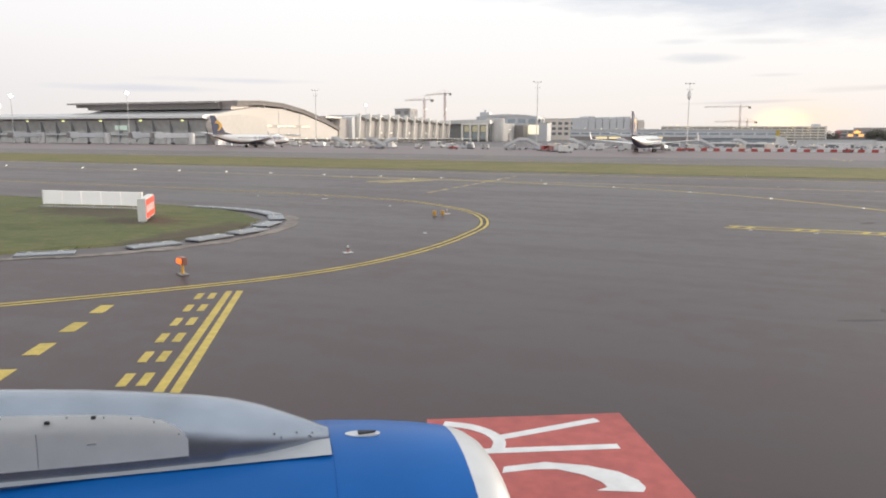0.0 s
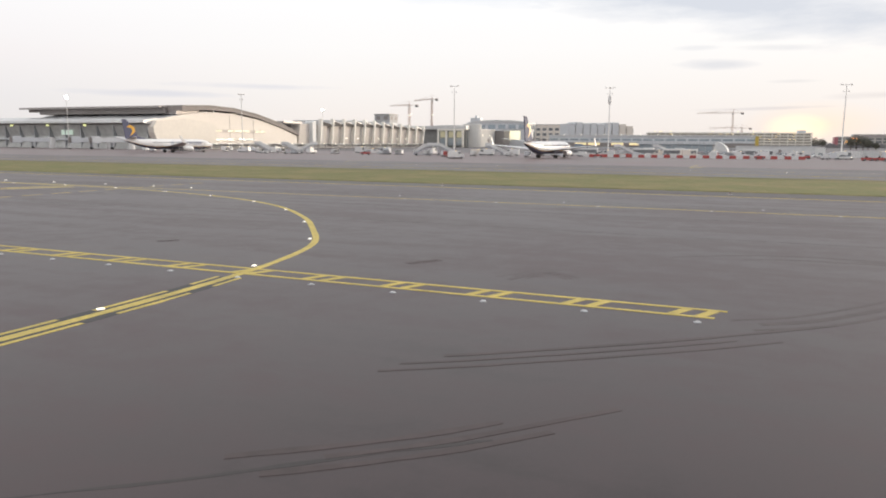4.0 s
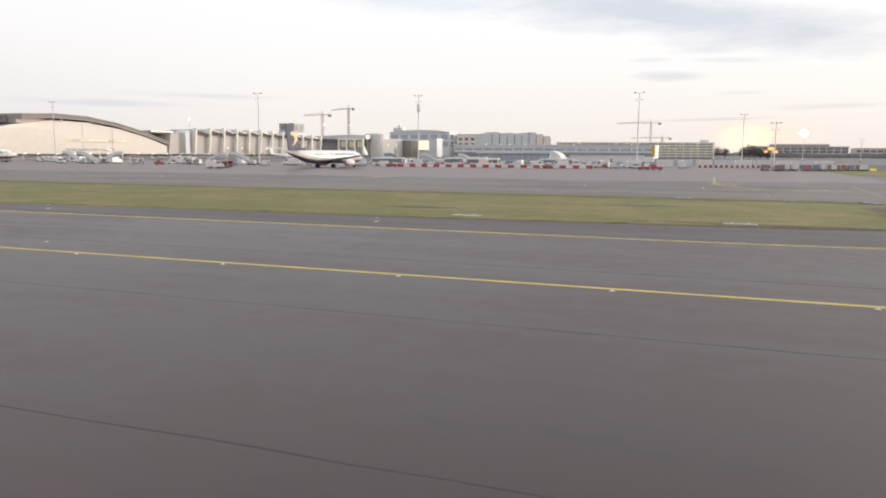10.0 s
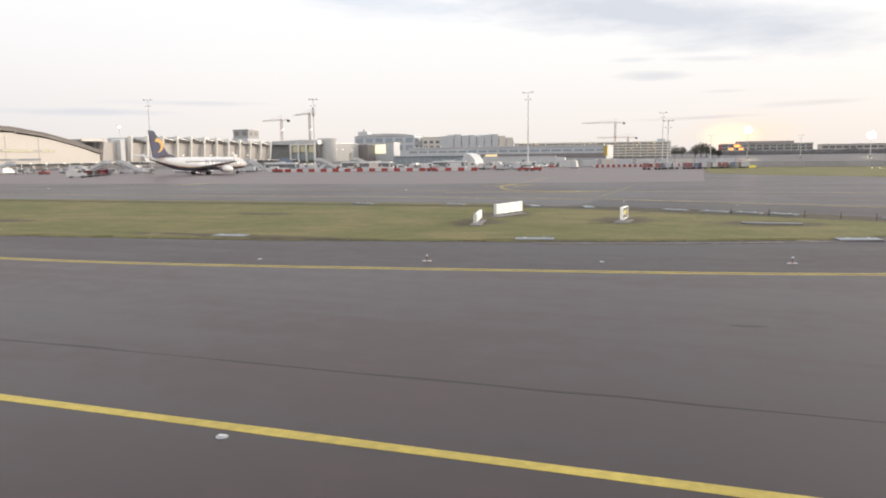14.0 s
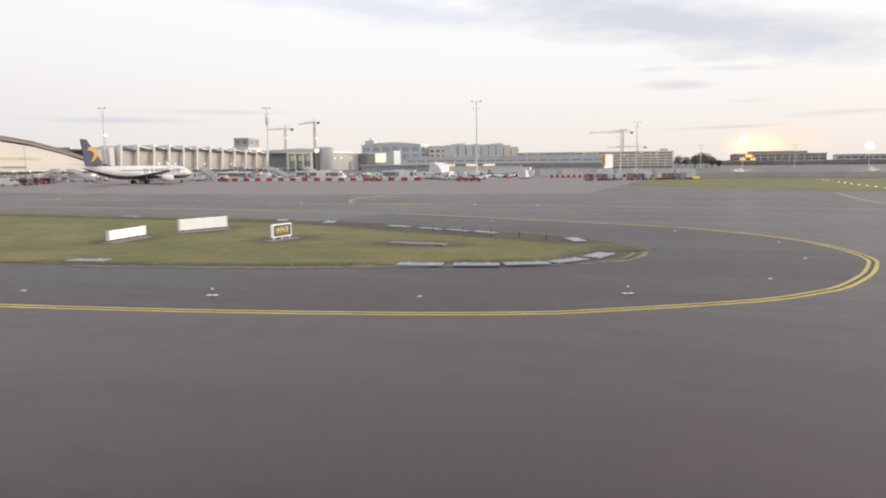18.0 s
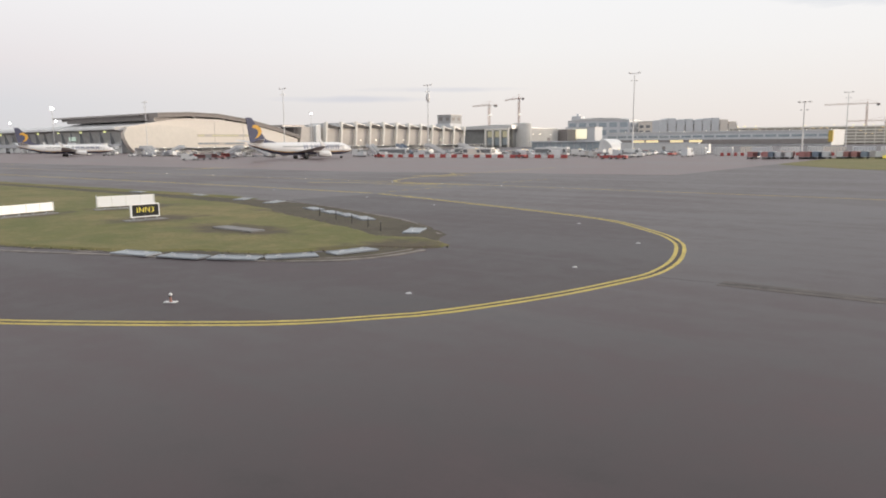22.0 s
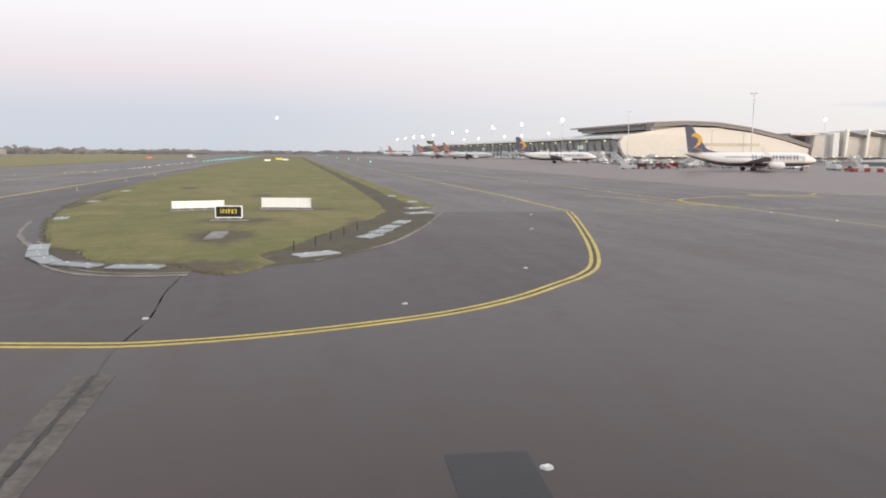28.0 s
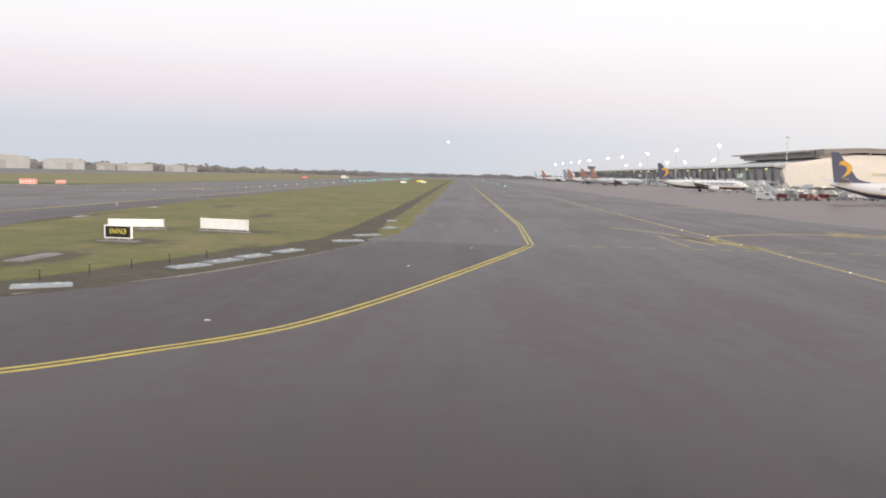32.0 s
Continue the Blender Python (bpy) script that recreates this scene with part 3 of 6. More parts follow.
lead = curve_through([(9.0, 11.5), (11.3, 15.2), (12.8, 17.8), (14.1, 21.2), (15.3, 24.7), (15.8, 27.2), (16.1, 30.4), (16.05, 35), (15.75, 40), (15.0, 45.0), (13.4, 50), (10.2, 54.8), (5.9, 60.2),
                      (-0.6, 66.2), (-8.7, 70.8), (-18.7, 74.0), (-30, 76.0), (-46, 76.6)], 0.7)
marking("lead_line", ribbon(lead, 0.34, z1=0.009, taper=0.15), "yellow curved lead-in line with lamps")


def evenly(line, step):
    """The same line with points at even steps."""
    out, left = [line[0]], step
    for p, q in zip(line, line[1:]):
        d, done = (q - p).length, 0.0
        while d - done >= left:
            done += left
            out.append(p.lerp(q, done / d))
            left = step
        left -= d - done
    return out


near_lead = evenly([p for p in lead if p.y < 42.0], 0.2)
marking("lead_border", ribbon(near_lead, 1.08, z1=0.004), "black border under the yellow lead-in line", BLACK_PAINT)
first_dash = next(k for k, p in enumerate(near_lead) if p.y > 27.05) % 21
for shift in (0.45, -0.45):
    for run in range(first_dash, len(near_lead) - 4, 21):
        marking("lead_dash", ribbon(near_lead[run:run + 16], 0.17, shift, z1=0.008, taper=0.2), "broken yellow dash beside the lead-in line")
for y, x0, x1 in ((42.1, -0.9, 31.8), (43.1, -0.7, 32.1)):
    marking("ladder_rail", ribbon(straight(x0, y, x1, y), 0.2, z1=0.011, taper=0.2), "thin yellow rail of a ladder marking")
for i in range(11):
    x = i * 3.12
    for k in (-0.55, 0.2):
        marking("ladder_dash", ribbon([V2(x + k, 42.18), V2(x + k + 0.35, 43.02)], 0.28, z1=0.012), "slanted yellow rung of a ladder marking")


def along(a, b, u):
    return V2(a[0] + (b[0] - a[0]) * u, a[1] + (b[1] - a[1]) * u)


# holding position: two solid and two broken lines, and a wide broken line behind
h0, h1 = V2(-14.4, 18.3), V2(-6.0, 4.0)
for k, solid in ((0.0, True), (-0.32, True), (-0.74, False), (-1.12, False)):
    d = (h1 - h0).normalized()
    off = Vector((-d.y, d.x, 0)) * k
    if solid:
        marking("holding_line", ribbon([h0 + off, h0.lerp(h1, 0.5) + off, h1 + off], 0.19, z1=0.007), "solid yellow holding line")
    else:
        for i in range(10):
            a = h0 + d * (0.25 + i * 1.55) + off
            marking("holding_dash", ribbon([a, a + d * 0.8], 0.19, z1=0.007), "short yellow dash of the holding line")
d0, d1 = V2(-16.6, 15.2), V2(-9.3, 1.5)
for i in range(8):
    dd = (d1 - d0).normalized()
    a = d0 + dd * (i * 1.95)
    marking("wide_dash", ribbon([a, a + dd * 0.95], 0.36, z1=0.007), "yellow dash of a broken marking")

# red field with white characters, only partly in sight
e1, e2 = V2(-1.80, 12.56), V2(-0.36, 9.87)
ax = (e2 - e1).normalized()
ay = Vector((-ax.y, ax.x, 0))
quad = [e1, e1 + ax * 9, e1 + ax * 9 - ay * 3.4, e1 - ay * 3.4]
marking("red_field", prism([(p.x, p.y) for p in quad], "z", 0, 0.005), "red painted field on the asphalt", RED_PAINT)


for pts, w in (([(-3.45, 10.66), (-2.1, 12.07)], 0.17), ([(-3.5, 10.1), (-1.58, 11.12)], 0.17),
               ([(-4.45, 10.88), (-4.0, 10.93), (-3.6, 10.80), (-3.36, 10.55), (-3.3, 10.25)], 0.2)):
    marking("field_stroke", ribbon(curve_through(pts, 0.1), w, z1=0.011 + 0.004 * (w == 0.2)), "white painted stroke on the red field", WHITE_PAINT)
hook = [(-3.02, 9.72), (-2.5, 10.11), (-1.9, 10.24), (-1.45, 10.22), (-1.14, 10.06), (-1.01, 9.88), (-1.02, 9.73), (-1.62, 9.52), (-1.5, 9.68), (-1.6, 9.80), (-1.88, 9.92), (-2.28, 9.95), (-2.62, 9.80), (-2.98, 9.52)]
marking("field_stroke", prism(hook, "z", 0, 0.011), "white hooked stroke on the red field", WHITE_PAINT)
for i in range(17):
    a = V2(100.5 + 0.08 * i, 148.4 + i * 1.76)
    marking("stop_dash", ribbon([a, a + V2(0.04, 0.95)], 0.22), "pale dash across the taxiway mouth", PALE_YELLOW)
apron_line = straight(-260, 163.6, 100, 162.4) + straight(102, 162.3, 200, 160.0)
marking("apron_line", ribbon(apron_line, 0.27, taper=0.3), "thin yellow apron taxi line", PALE_YELLOW)
for pts in ([(99, 162.4), (93, 161.6), (88, 163.4), (85, 168), (82.5, 176), (82, 190), (82, 215)], [(99, 162.4), (92, 160.4), (86, 159.0), (80, 156)],
            [(79, 177.5), (83, 182), (79, 187)], [(20, 176), (19, 182), (19, 200)], [(-60, 174), (-61, 182), (-61, 200)], [(150, 172), (149, 184), (149, 205)]):
    marking("stand_line", ribbon(curve_through(pts, 1.0), 0.42, taper=0.3), "yellow line leading to a stand", PALE_YELLOW)
for a, b, w in (((81.4, 176), (83.0, 183), 0.5), ((83.0, 175.6), (84.6, 182.8), 0.5), ((84.6, 175.2), (86.2, 182.6), 0.5), ((19.0, 179), (20.2, 185.6), 0.6), ((20.4, 179), (21.6, 185.6), 0.6),
                ((89.3, 157.9), (99.3, 157.4), 0.2), ((88.9, 159.7), (100.4, 162.2), 0.3), ((90.2, 160.9), (99.4, 163.1), 0.3), ((92.5, 159.2), (97.5, 160.0), 0.4)):
    marking("stand_mark", ribbon(straight(*a, *b, 1.0), w, taper=0.4), "worn yellow bar at the mouth of a stand", PALE_YELLOW)
for pts in ([(-37.2, 69), (-34, 75.6)], [(-35.4, 68.4), (-32.2, 75)], [(-25.3, 58), (-26.2, 88)]):
    line = straight(*pts[0], *pts[1], 1.0)
    if len(line) > 20:
        for i in range(0, len(line) - 2, 3):
            marking("crossing_dash", ribbon(line[i:i + 3], 0.34), "faint yellow dash across the taxiway", PALE_YELLOW)
    else:
        marking("crossing_mark", ribbon(line, 1.0), "faint yellow block on the taxiway", PALE_YELLOW)
# joints, stains and repairs in the asphalt
for y, w in ((80.8, 0.10), (70.2, 0.06), (60.5, 0.05)):
    ln = straight(-120, y, 200, y, 1.5)
    for p in ln:
        p.y += 0.12 * noise.noise(p * 0.4)
    marking("tar_joint", ribbon(ln, w, taper=1.2, z1=0.003), "dark tar joint in the asphalt", TAR)


# ---- buildings ----
def building(name, label, x0, y0, x1, y1, h, wall, roof=None, rows=(), win=None, faces="xy", base=0.0, parapet=0.6):
    """A block with a roof slab and rows of window panes: rows of (z0, z1, pane width, gap). Panes on the +x side and the -y side."""
    b = thing(name, label, "building", ((x0 + x1) / 2, (y0 + y1) / 2, base))
    hx, hy = (x1 - x0) / 2, (y1 - y0) / 2
    part("wall", box(-hx, -hy, 0, hx, hy, h), wall, b)
    part("roof", box(-hx - 0.5, -hy - 0.5, h, hx + 0.5, hy + 0.5, h + parapet, 0.1), roof or ROOF_LIGHT, b)
    for z0, z1, w, gap in rows:
        for side in faces:
            span = hx if side == "y" else hy
            n = int((2 * span - gap) / (w + gap))
            if n < 1:
                continue
            pitch = (2 * span) / n
            pane = None
            for i in range(n):
                c = -span + pitch * (i + 0.5)
                if pane is None:
                    bm = box(-w / 2, -0.12, z0, w / 2, 0.05, z1) if side == "y" else box(-0.05, -w / 2, z0, 0.12, w / 2, z1)
                    pane = part("window", bm, win or GLASS, b)
                    pane.location = (c, -hy, 0) if side == "y" else (hx, c, 0)
                else:
                    share(pane, (c, -hy, 0) if side == "y" else (hx, c, 0), b)
    return b


# the long glazed pier with its overhanging roof
pier = thing("pier_building", "long glazed terminal pier with an overhanging metal roof", "building", (-275, 326, 0))
# Glow and pale tone are added to brighten the front beneath the roof.
part("glass_front", prism([(0, 0), (2.5, 7), (0, 13.6), (60, 13.6), (60, 0)], "x", -760, 0), mat("pier_glazing_glow", (0.38, 0.375, 0.36), 0.2, glow=0.16, var=0.3, grain=0.3, coarse=0.05), pier, "dark glass front leaning outwards with an added faint glow")
part("roof", prism([(-5, 14.2), (-4.6, 15.6), (20, 18.2), (62, 18.2), (62, 14), (-2, 13.6)], "x", -764, 2), ROOF_LIGHT, pier, "pale metal roof with a deep edge")
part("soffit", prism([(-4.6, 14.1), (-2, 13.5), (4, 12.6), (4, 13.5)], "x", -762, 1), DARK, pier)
mull = part("mullion", box(-0.15, -0.1, 0, 0.15, 2.6, 13.4), STEEL, pier)
for i in range(1, 60):
    share(mull, (-i * 12.6, 0, 0), pier)
band = part("floor_band", box(-758, -0.4, 4.6, -1, 2.2, 5.6), GREY, pier)
lampd = part("soffit_lamp", box(-0.8, -0.4, 12.5, 0.8, 0.4, 13.4, 0.1), LAMP_LIME, pier, "yellow lamp under the roof edge")
lampd.location = (-14, -2.6, 0)
for i in range(1, 24):
    share(lampd, (-14 - i * 30, -2.6, 0), pier)
sgn = part("lit_sign", box(-4.5, -0.3, 7.6, 4.5, 0.2, 10.4), mat("pale_sign", (0.62, 0.74, 0.64), 0.4, var=0.1, glow=0.35), pier, "lit pale green sign box")
sgn.location = (-62, 0.6, 0)
share(sgn, (-330, 0.6, 0), pier)

hall = thing("terminal_hall", "tall beige terminal hall under a curved grey roof", "building", (-271.5, 326, 0))
part("end_wall", prism([(3.6, 2.6), (1.4, 5.6), (-0.2, 9), (-0.6, 12), (1.5, 15.5), (24, 19.6), (42, 21.6), (66, 21.4), (92, 18.4), (116, 13.6), (134.5, 8.4), (134.5, 0), (6.2, 0)], "x", -3, 0), BEIGE, hall)
part("hall_body", prism([(10, 0), (10, 15.5), (24, 19.4), (42, 21.2), (66, 21.0), (92, 18.0), (116, 13.2), (134, 8.2), (134, 0)], "x", -110, -3), GREY, hall)
top = [(22, 24.0), (44, 25.0), (66, 24.4), (90, 21.4), (114, 16.4), (136, 10.2)]
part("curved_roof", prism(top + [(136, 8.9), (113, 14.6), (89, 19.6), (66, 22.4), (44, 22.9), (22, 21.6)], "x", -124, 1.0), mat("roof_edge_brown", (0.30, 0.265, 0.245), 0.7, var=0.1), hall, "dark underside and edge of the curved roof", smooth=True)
part("roof_edge", prism([(y, z + 0.05) for y, z in top] + [(y, z + 0.65) for y, z in top[::-1]], "x", -124.3, 1.4), mat("roof_sheet", (0.33, 0.30, 0.285), 0.6, var=0.1, grain=0.5), hall, "brown edge strip of the curved roof")
part("clerestory", prism([(20, 20.0), (20, 23.4), (60, 23.4), (60, 20.0)], "x", -112, -10.5), DARK, hall, "dark band of high windows")
part("upper_eave", prism([(16, 23.2), (16, 24.2), (46, 25.2), (46, 24.0)], "x", -125, -10), ROOF, hall)
part("clerestory_end", box(-12, 22.5, 19.6, -4, 60, 22.0), ROOF, hall, "dark stepped end of the high windows")
for y0, y1, z0, z1 in ((50, 98, 9.9, 11.6), (50, 87, 4.8, 6.2)):
    w = part("window_band", box(0, y0, z0, 0.25, y1, z1), BEIGE_DARK, hall)
    n = 9
    pane = part("lit_pane" if z0 > 7 else "dull_pane", box(0.2, 0, z0 + 0.25, 0.4, (y1 - y0) / n - 0.5, z1 - 0.25), PANE_LIT if z0 > 7 else GLASS_BLUE, hall, "window pane lit yellow" if z0 > 7 else "grey-green window pane")
    pane.location = (0, y0 + 0.25, 0)
    for i in range(1, n):
        if (i * 7 + int(y1)) % 5 > 0:
            share(pane, (0, y0 + 0.25 + i * (y1 - y0) / n, 0), hall)
part("front_block", prism([(6.0, 0), (3.4, 2.5), (1.2, 5.5), (-0.4, 9), (-0.9, 12), (1.7, 15.2), (24, 17.2), (44, 15.6), (49, 13.5), (49, 0)], "x", 0.0, 1.6), mat("sand_cladding", (0.76, 0.70, 0.62), 0.65, var=0.05, grain=0.8), hall, "lower rounded block of sand-coloured cladding")
for y in (63, 86):
    part("wall_joint", box(0, y, 3, 0.12, y + 0.35, 20), BEIGE_DARK, hall)
for y in (48, 70):
    part("roof_post", box(-4, y, 21.2, 0.6, y + 0.5, 24), FIN, hall)

TAUPE = mat("brown_panelling", (0.60, 0.55, 0.50), 0.8, var=0.1, grain=0.5, coarse=0.05)
link = thing("link_block", "grey-brown link block with a dark recess", "building", (-275, 462, 0))
part("recess", box(-20, 0, 0, -2, 12, 17), DARK, link)
part("panel", prism([(0.5, 0), (3.5, 17), (15, 17.4), (15, 0)], "x", -2, 3), TAUPE, link)
part("panel_end", prism([(15, 3), (15, 18.5), (19.5, 19.4), (19.5, 3)], "x", -2, 6), GREY_LIGHT, link)
part("roof", box(-24, -14, 17.4, 1.5, 8, 18.6), ROOF, link)

finned = thing("finned_building", "low concrete building with leaning white fins and a sawtooth roof", "building", (-270, 478, 0))
part("wall", prism([(-34, 0), (-1.0, 0), (0.4, 17.2), (-34, 17.2)], "y", 7, 188), TAUPE, finned, "brown wall leaning outwards")
fin = part("fin", prism([(-1.6, 0), (1.2, 0), (3.0, 19.4), (2.6, 20.3), (0.2, 20.3)], "y", -0.85, 0.85), FIN, finned, "leaning white concrete fin")
roof_bay = part("roof_bay", prism([(0, 16.2), (0, 19.6), (15.2, 17.2), (15.2, 16.2)], "x", -34, 1.6), ROOF_LIGHT, finned, "sloping roof of one bay")
roof_bay.location = (0, 8.6, 0)
for i in range(1, 11):
    share(roof_bay, (0, 8.6 + i * 16.2, 0), finned).scale.z = 1.0 + 0.10 * math.sin(math.pi * min(1.0, (i + 1.5) / 10.5))
# Dark band proud of the wall imitates the shade under each sloping roof edge.
shade_band = part("roof_fold", prism([(0, 19.1), (14.9, 16.7), (14.9, 15.3), (0, 16.0)], "x", -0.6, 1.4), mat("soffit_shade", (0.10, 0.09, 0.083), 0.8, var=0.1), finned, "dark band painted in for shade under a bay roof")
FIN_RISE = [1.0 + 0.10 * math.sin(math.pi * min(1.0, (k + 1.5) / 10.5)) - 0.006 * max(0, k - 8) for k in range(12)]
fin.location, shade_band.location = (0.6, 8, 0), (0.6, 8.6, 0)
fin.scale.z = FIN_RISE[0]
shade_band.scale.z = FIN_RISE[0]
for i in range(1, 12):
    share(fin, (0.6, 8 + i * 16.2, 0), finned).scale.z = FIN_RISE[i]
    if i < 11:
        share(shade_band, (0.6, 8.6 + i * 16.2, 0), finned).scale.z = FIN_RISE[i]
wl_lamp = part("wall_lamp", box(-0.6, -0.4, 7.0, 0.3, 0.4, 7.8, 0.1), LAMP_SOFT, finned, "round white wall lamp")
wl_lamp.location = (0, 48, 0)
for y in (66, 101, 136, 153):
    share(wl_lamp, (0, y, 0), finned)

# covered walkway along the foot of the terminal
walkway = thing("covered_walkway", "low covered walkway with white lamps along the terminal", "walkway", (-252, 330, 0))
part("canopy", box(-8, -4, 2.9, 2.5, 350, 3.25, 0.05), GREY_LIGHT, walkway)
part("back_wall", box(-8.5, -4, 0, -8, 350, 2.9), GREY, walkway)
post = part("post", box(1.6, 0, 0, 1.9, 0.3, 3.2), STEEL, walkway)
wlm = part("lamp", box(2.5, 0, 2.92, 2.7, 1.6, 3.22), LAMP_SOFT, walkway, "lit white sign panel")
for i in range(1, 42):
    share(post, (0, i * 8.4, 0), walkway)
for y in (8, 20, 31, 42, 55, 66, 79, 92, 104, 118, 131, 146, 158, 171, 186, 199, 214, 230, 245, 260, 281, 301, 325):
    share(wlm, (0, y, 0), walkway)

# Roof tone with distant haze put into its base colour.
HAZE_ROOF = mat("plant_cladding_hazed", (0.46, 0.455, 0.45), 0.7, var=0.08)
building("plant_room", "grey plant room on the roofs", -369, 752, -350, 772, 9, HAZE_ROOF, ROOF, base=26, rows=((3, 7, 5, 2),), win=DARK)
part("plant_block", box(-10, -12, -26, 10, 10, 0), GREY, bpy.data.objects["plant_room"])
# Wall tone lifted in its base colour in place of haze.
HAZE_GREY = mat("grey_render_hazed", (0.60, 0.585, 0.555), 0.75, var=0.1, grain=0.6, coarse=0.08)
glz = thing("glazed_pavilion", "glazed terminal pavilion with white posts and a concrete drum", "building", (-268, 718, 0))
part("wall", box(-38, -8, 0, 26, 17, 17.6), mat("pavilion_dark_glass", (0.27, 0.27, 0.26), 0.3, var=0.15, grain=0.3), glz, "dark glazed hall behind the posts")
part("roof", prism([(-40, 17.6), (-40, 19.0), (-30, 20.6), (10, 22.0), (28, 21.4), (28, 17.6)], "y", -13, 18), ROOF_LIGHT, glz, "pale grey roof with a deep eave")
white_post = part("post", box(-0.9, -1, 0, 0.9, 0.6, 17.8, 0.1), FIN, glz, "white concrete post")
white_post.location = (-0.5, -16.2, 0)
for x in (8.4, 17.2, 26.0):
    share(white_post, (x, -16.2, 0), glz)
part("frame", box(-1, -16.8, 16.4, 27, -15.6, 18.2), FIN, glz, "white beam over the posts")
for x in (3.9, 12.8, 21.6):
    part("lit_pane", box(x - 2.6, -15.4, 9.6, x + 2.6, -15.1, 15.6, 0.05), PANE_LIT, glz, "tall window lit pale yellow")
    part("window", box(x - 2.9, -15.4, 2.0, x + 2.9, -15.1, 8.8, 0.05), GLASS_BLUE, glz)
part("low_glass", box(-60, -12, 0, -38, 8, 13), GLASS_BLUE, glz, "lower dark glass link")
part("low_roof", box(-62, -13, 13, -37, 9, 14.2, 0.1), ROOF_LIGHT, glz)
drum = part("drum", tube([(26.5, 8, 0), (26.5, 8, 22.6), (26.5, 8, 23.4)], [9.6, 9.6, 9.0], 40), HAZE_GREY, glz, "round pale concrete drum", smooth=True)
for k in range(12):
    a = radians(-170 + k * 15)
    part("panel_joint", box(-0.08, -0.04, 0.5, 0.08, 0.04, 22.5), BEIGE_DARK, drum).location = (26.5 + math.cos(a) * 9.62, 8 + math.sin(a) * 9.62, 0)
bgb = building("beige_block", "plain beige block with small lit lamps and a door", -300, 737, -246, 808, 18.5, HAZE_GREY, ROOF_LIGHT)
part("door", box(27, 12, 0, 27.3, 18, 9), DARK, bgb)
pl = part("wall_lamp", box(27, -30, 12, 27.4, -29, 13.2), LAMP_SOFT, bgb)
for y in (12, 26, 48):
    share(pl, (0, y, 0), bgb)
building("dark_block", "dark brown clad block", -290, 810, -236, 830, 17.4, DARK, ROOF)
bb = building("corner_block", "white block with one large bright window", -250, 832, -214, 850, 20, GREY, ROOF_LIGHT)
part("bright_window", box(-10, -9.4, 8, 8, -9, 18), mat("bright_window", (1.0, 0.92, 0.66), 0.4, var=0.05, glow=0.8), bb, "large window lit pale yellow")
building("curved_terminal", "large grey terminal with a low curved roof", -410, 1135, -308, 1180, 36, GREY, ROOF_LIGHT, rows=((26, 33, 12, 3), (14, 22, 12, 3)), win=GLASS_BLUE)
part("vault", prism([(-51, 36.6), (-30, 39.5), (0, 40.6), (30, 39.5), (51, 36.6)], "y", -22, 22), ROOF_LIGHT, bpy.data.objects["curved_terminal"], smooth=True)
part("control_room", box(-46, -20, 36.6, -30, -6, 44, 0.4), GREY, bpy.data.objects["curved_terminal"])
part("mast_stub", box(-40, -15, 44, -36, -11, 48), GREY, bpy.data.objects["curved_terminal"])
building("pale_offices", "pale office blocks with lit windows", -300, 1150, -250, 1190, 33, BEIGE, ROOF, rows=((8, 12, 6, 3), (16, 20, 6, 3), (24, 28, 6, 3)), win=GLASS)
silo = thing("silo_block", "row of tall grey ribbed blocks with a jagged roofline", "building", (-212, 1010, 0), rz=44)
for i in range(9):
    h = 31.0 + (0, 2.2, 0.6, 1.4, 0, 1.8, 2.6, 0.4, -2)[i]
    part("bay", box(i * 11.6, 0, 0, i * 11.6 + 10.2, 24, h, 0.3), GREY if i < 7 else BEIGE, silo)
    part("bay_joint", box(i * 11.6 + 10.2, 1.2, 0, i * 11.6 + 11.6, 22, 26), DARK, silo)
long_b = building("long_grey_building", "long low grey office building with a dark lower band", -176, 782, 27, 840, 12.2, GREY, GREY_LIGHT, rows=((7.6, 9.6, 9, 1.2),), win=GLASS_BLUE, parapet=1.2, faces="y")
part("dark_band", box(-101, -29.6, 1.5, 101, -29.1, 5.6), DARK, long_b)
part("yellow_corner", box(99, -29.7, 3, 102.2, -25, 12.4), mat("yellow_panel", (0.62, 0.45, 0.10), 0.5), long_b, "yellow end panel")
shop = part("lit_shopfront", box(-6, -30, 3.4, 6, -29.5, 5.2), LAMP_WARM, long_b, "row of warm lit windows")
shop.location = (-68, 0, 0)
for x in (-54, -30, -12):
    share(shop, (x, 0, 0), long_b)
roof_lamp = part("roof_lamp", box(-0.4, -0.4, 13.4, 0.4, 0.4, 14.2, 0.15), LAMP_SOFT, long_b)
roof_lamp.location = (-90, -10, 0)
for i, x in enumerate((-72, -58, -51, -30, -12, 5, 21, 37, 60, 78, 96)):
    share(roof_lamp, (x, -10 + (i % 3) * 9, 0), long_b)
carp = thing("car_park", "multi-storey concrete car park with open decks", "building", (-40, 905, 0), rz=10)
for i in range(6):
    part("deck", box(-52, 0, i * 3.0 + 1.6, 122, 60, i * 3.0 + 2.9), FIN, carp)
# Plain darker block between the decks stands in for their shaded depth.
part("dark_core", box(-51, 1.5, 0, 121, 58, 17), mat("deck_shade", (0.40, 0.36, 0.30), 0.8, var=0.1), carp)
cpost = part("column", box(0, -0.1, 0, 0.8, 0.8, 18), FIN, carp)
for i in range(-6, 16):
    if i:
        share(cpost, (i * 8.1, 0, 0), carp)
deck_lamp = part("deck_lamp", box(-0.9, 0.6, 1.05, 0.9, 1.2, 1.5), LAMP_WARM, carp, "warm lamp on a parking deck")
deck_lamp.location = (4, 0, 3)
lrng = random.Random(8)
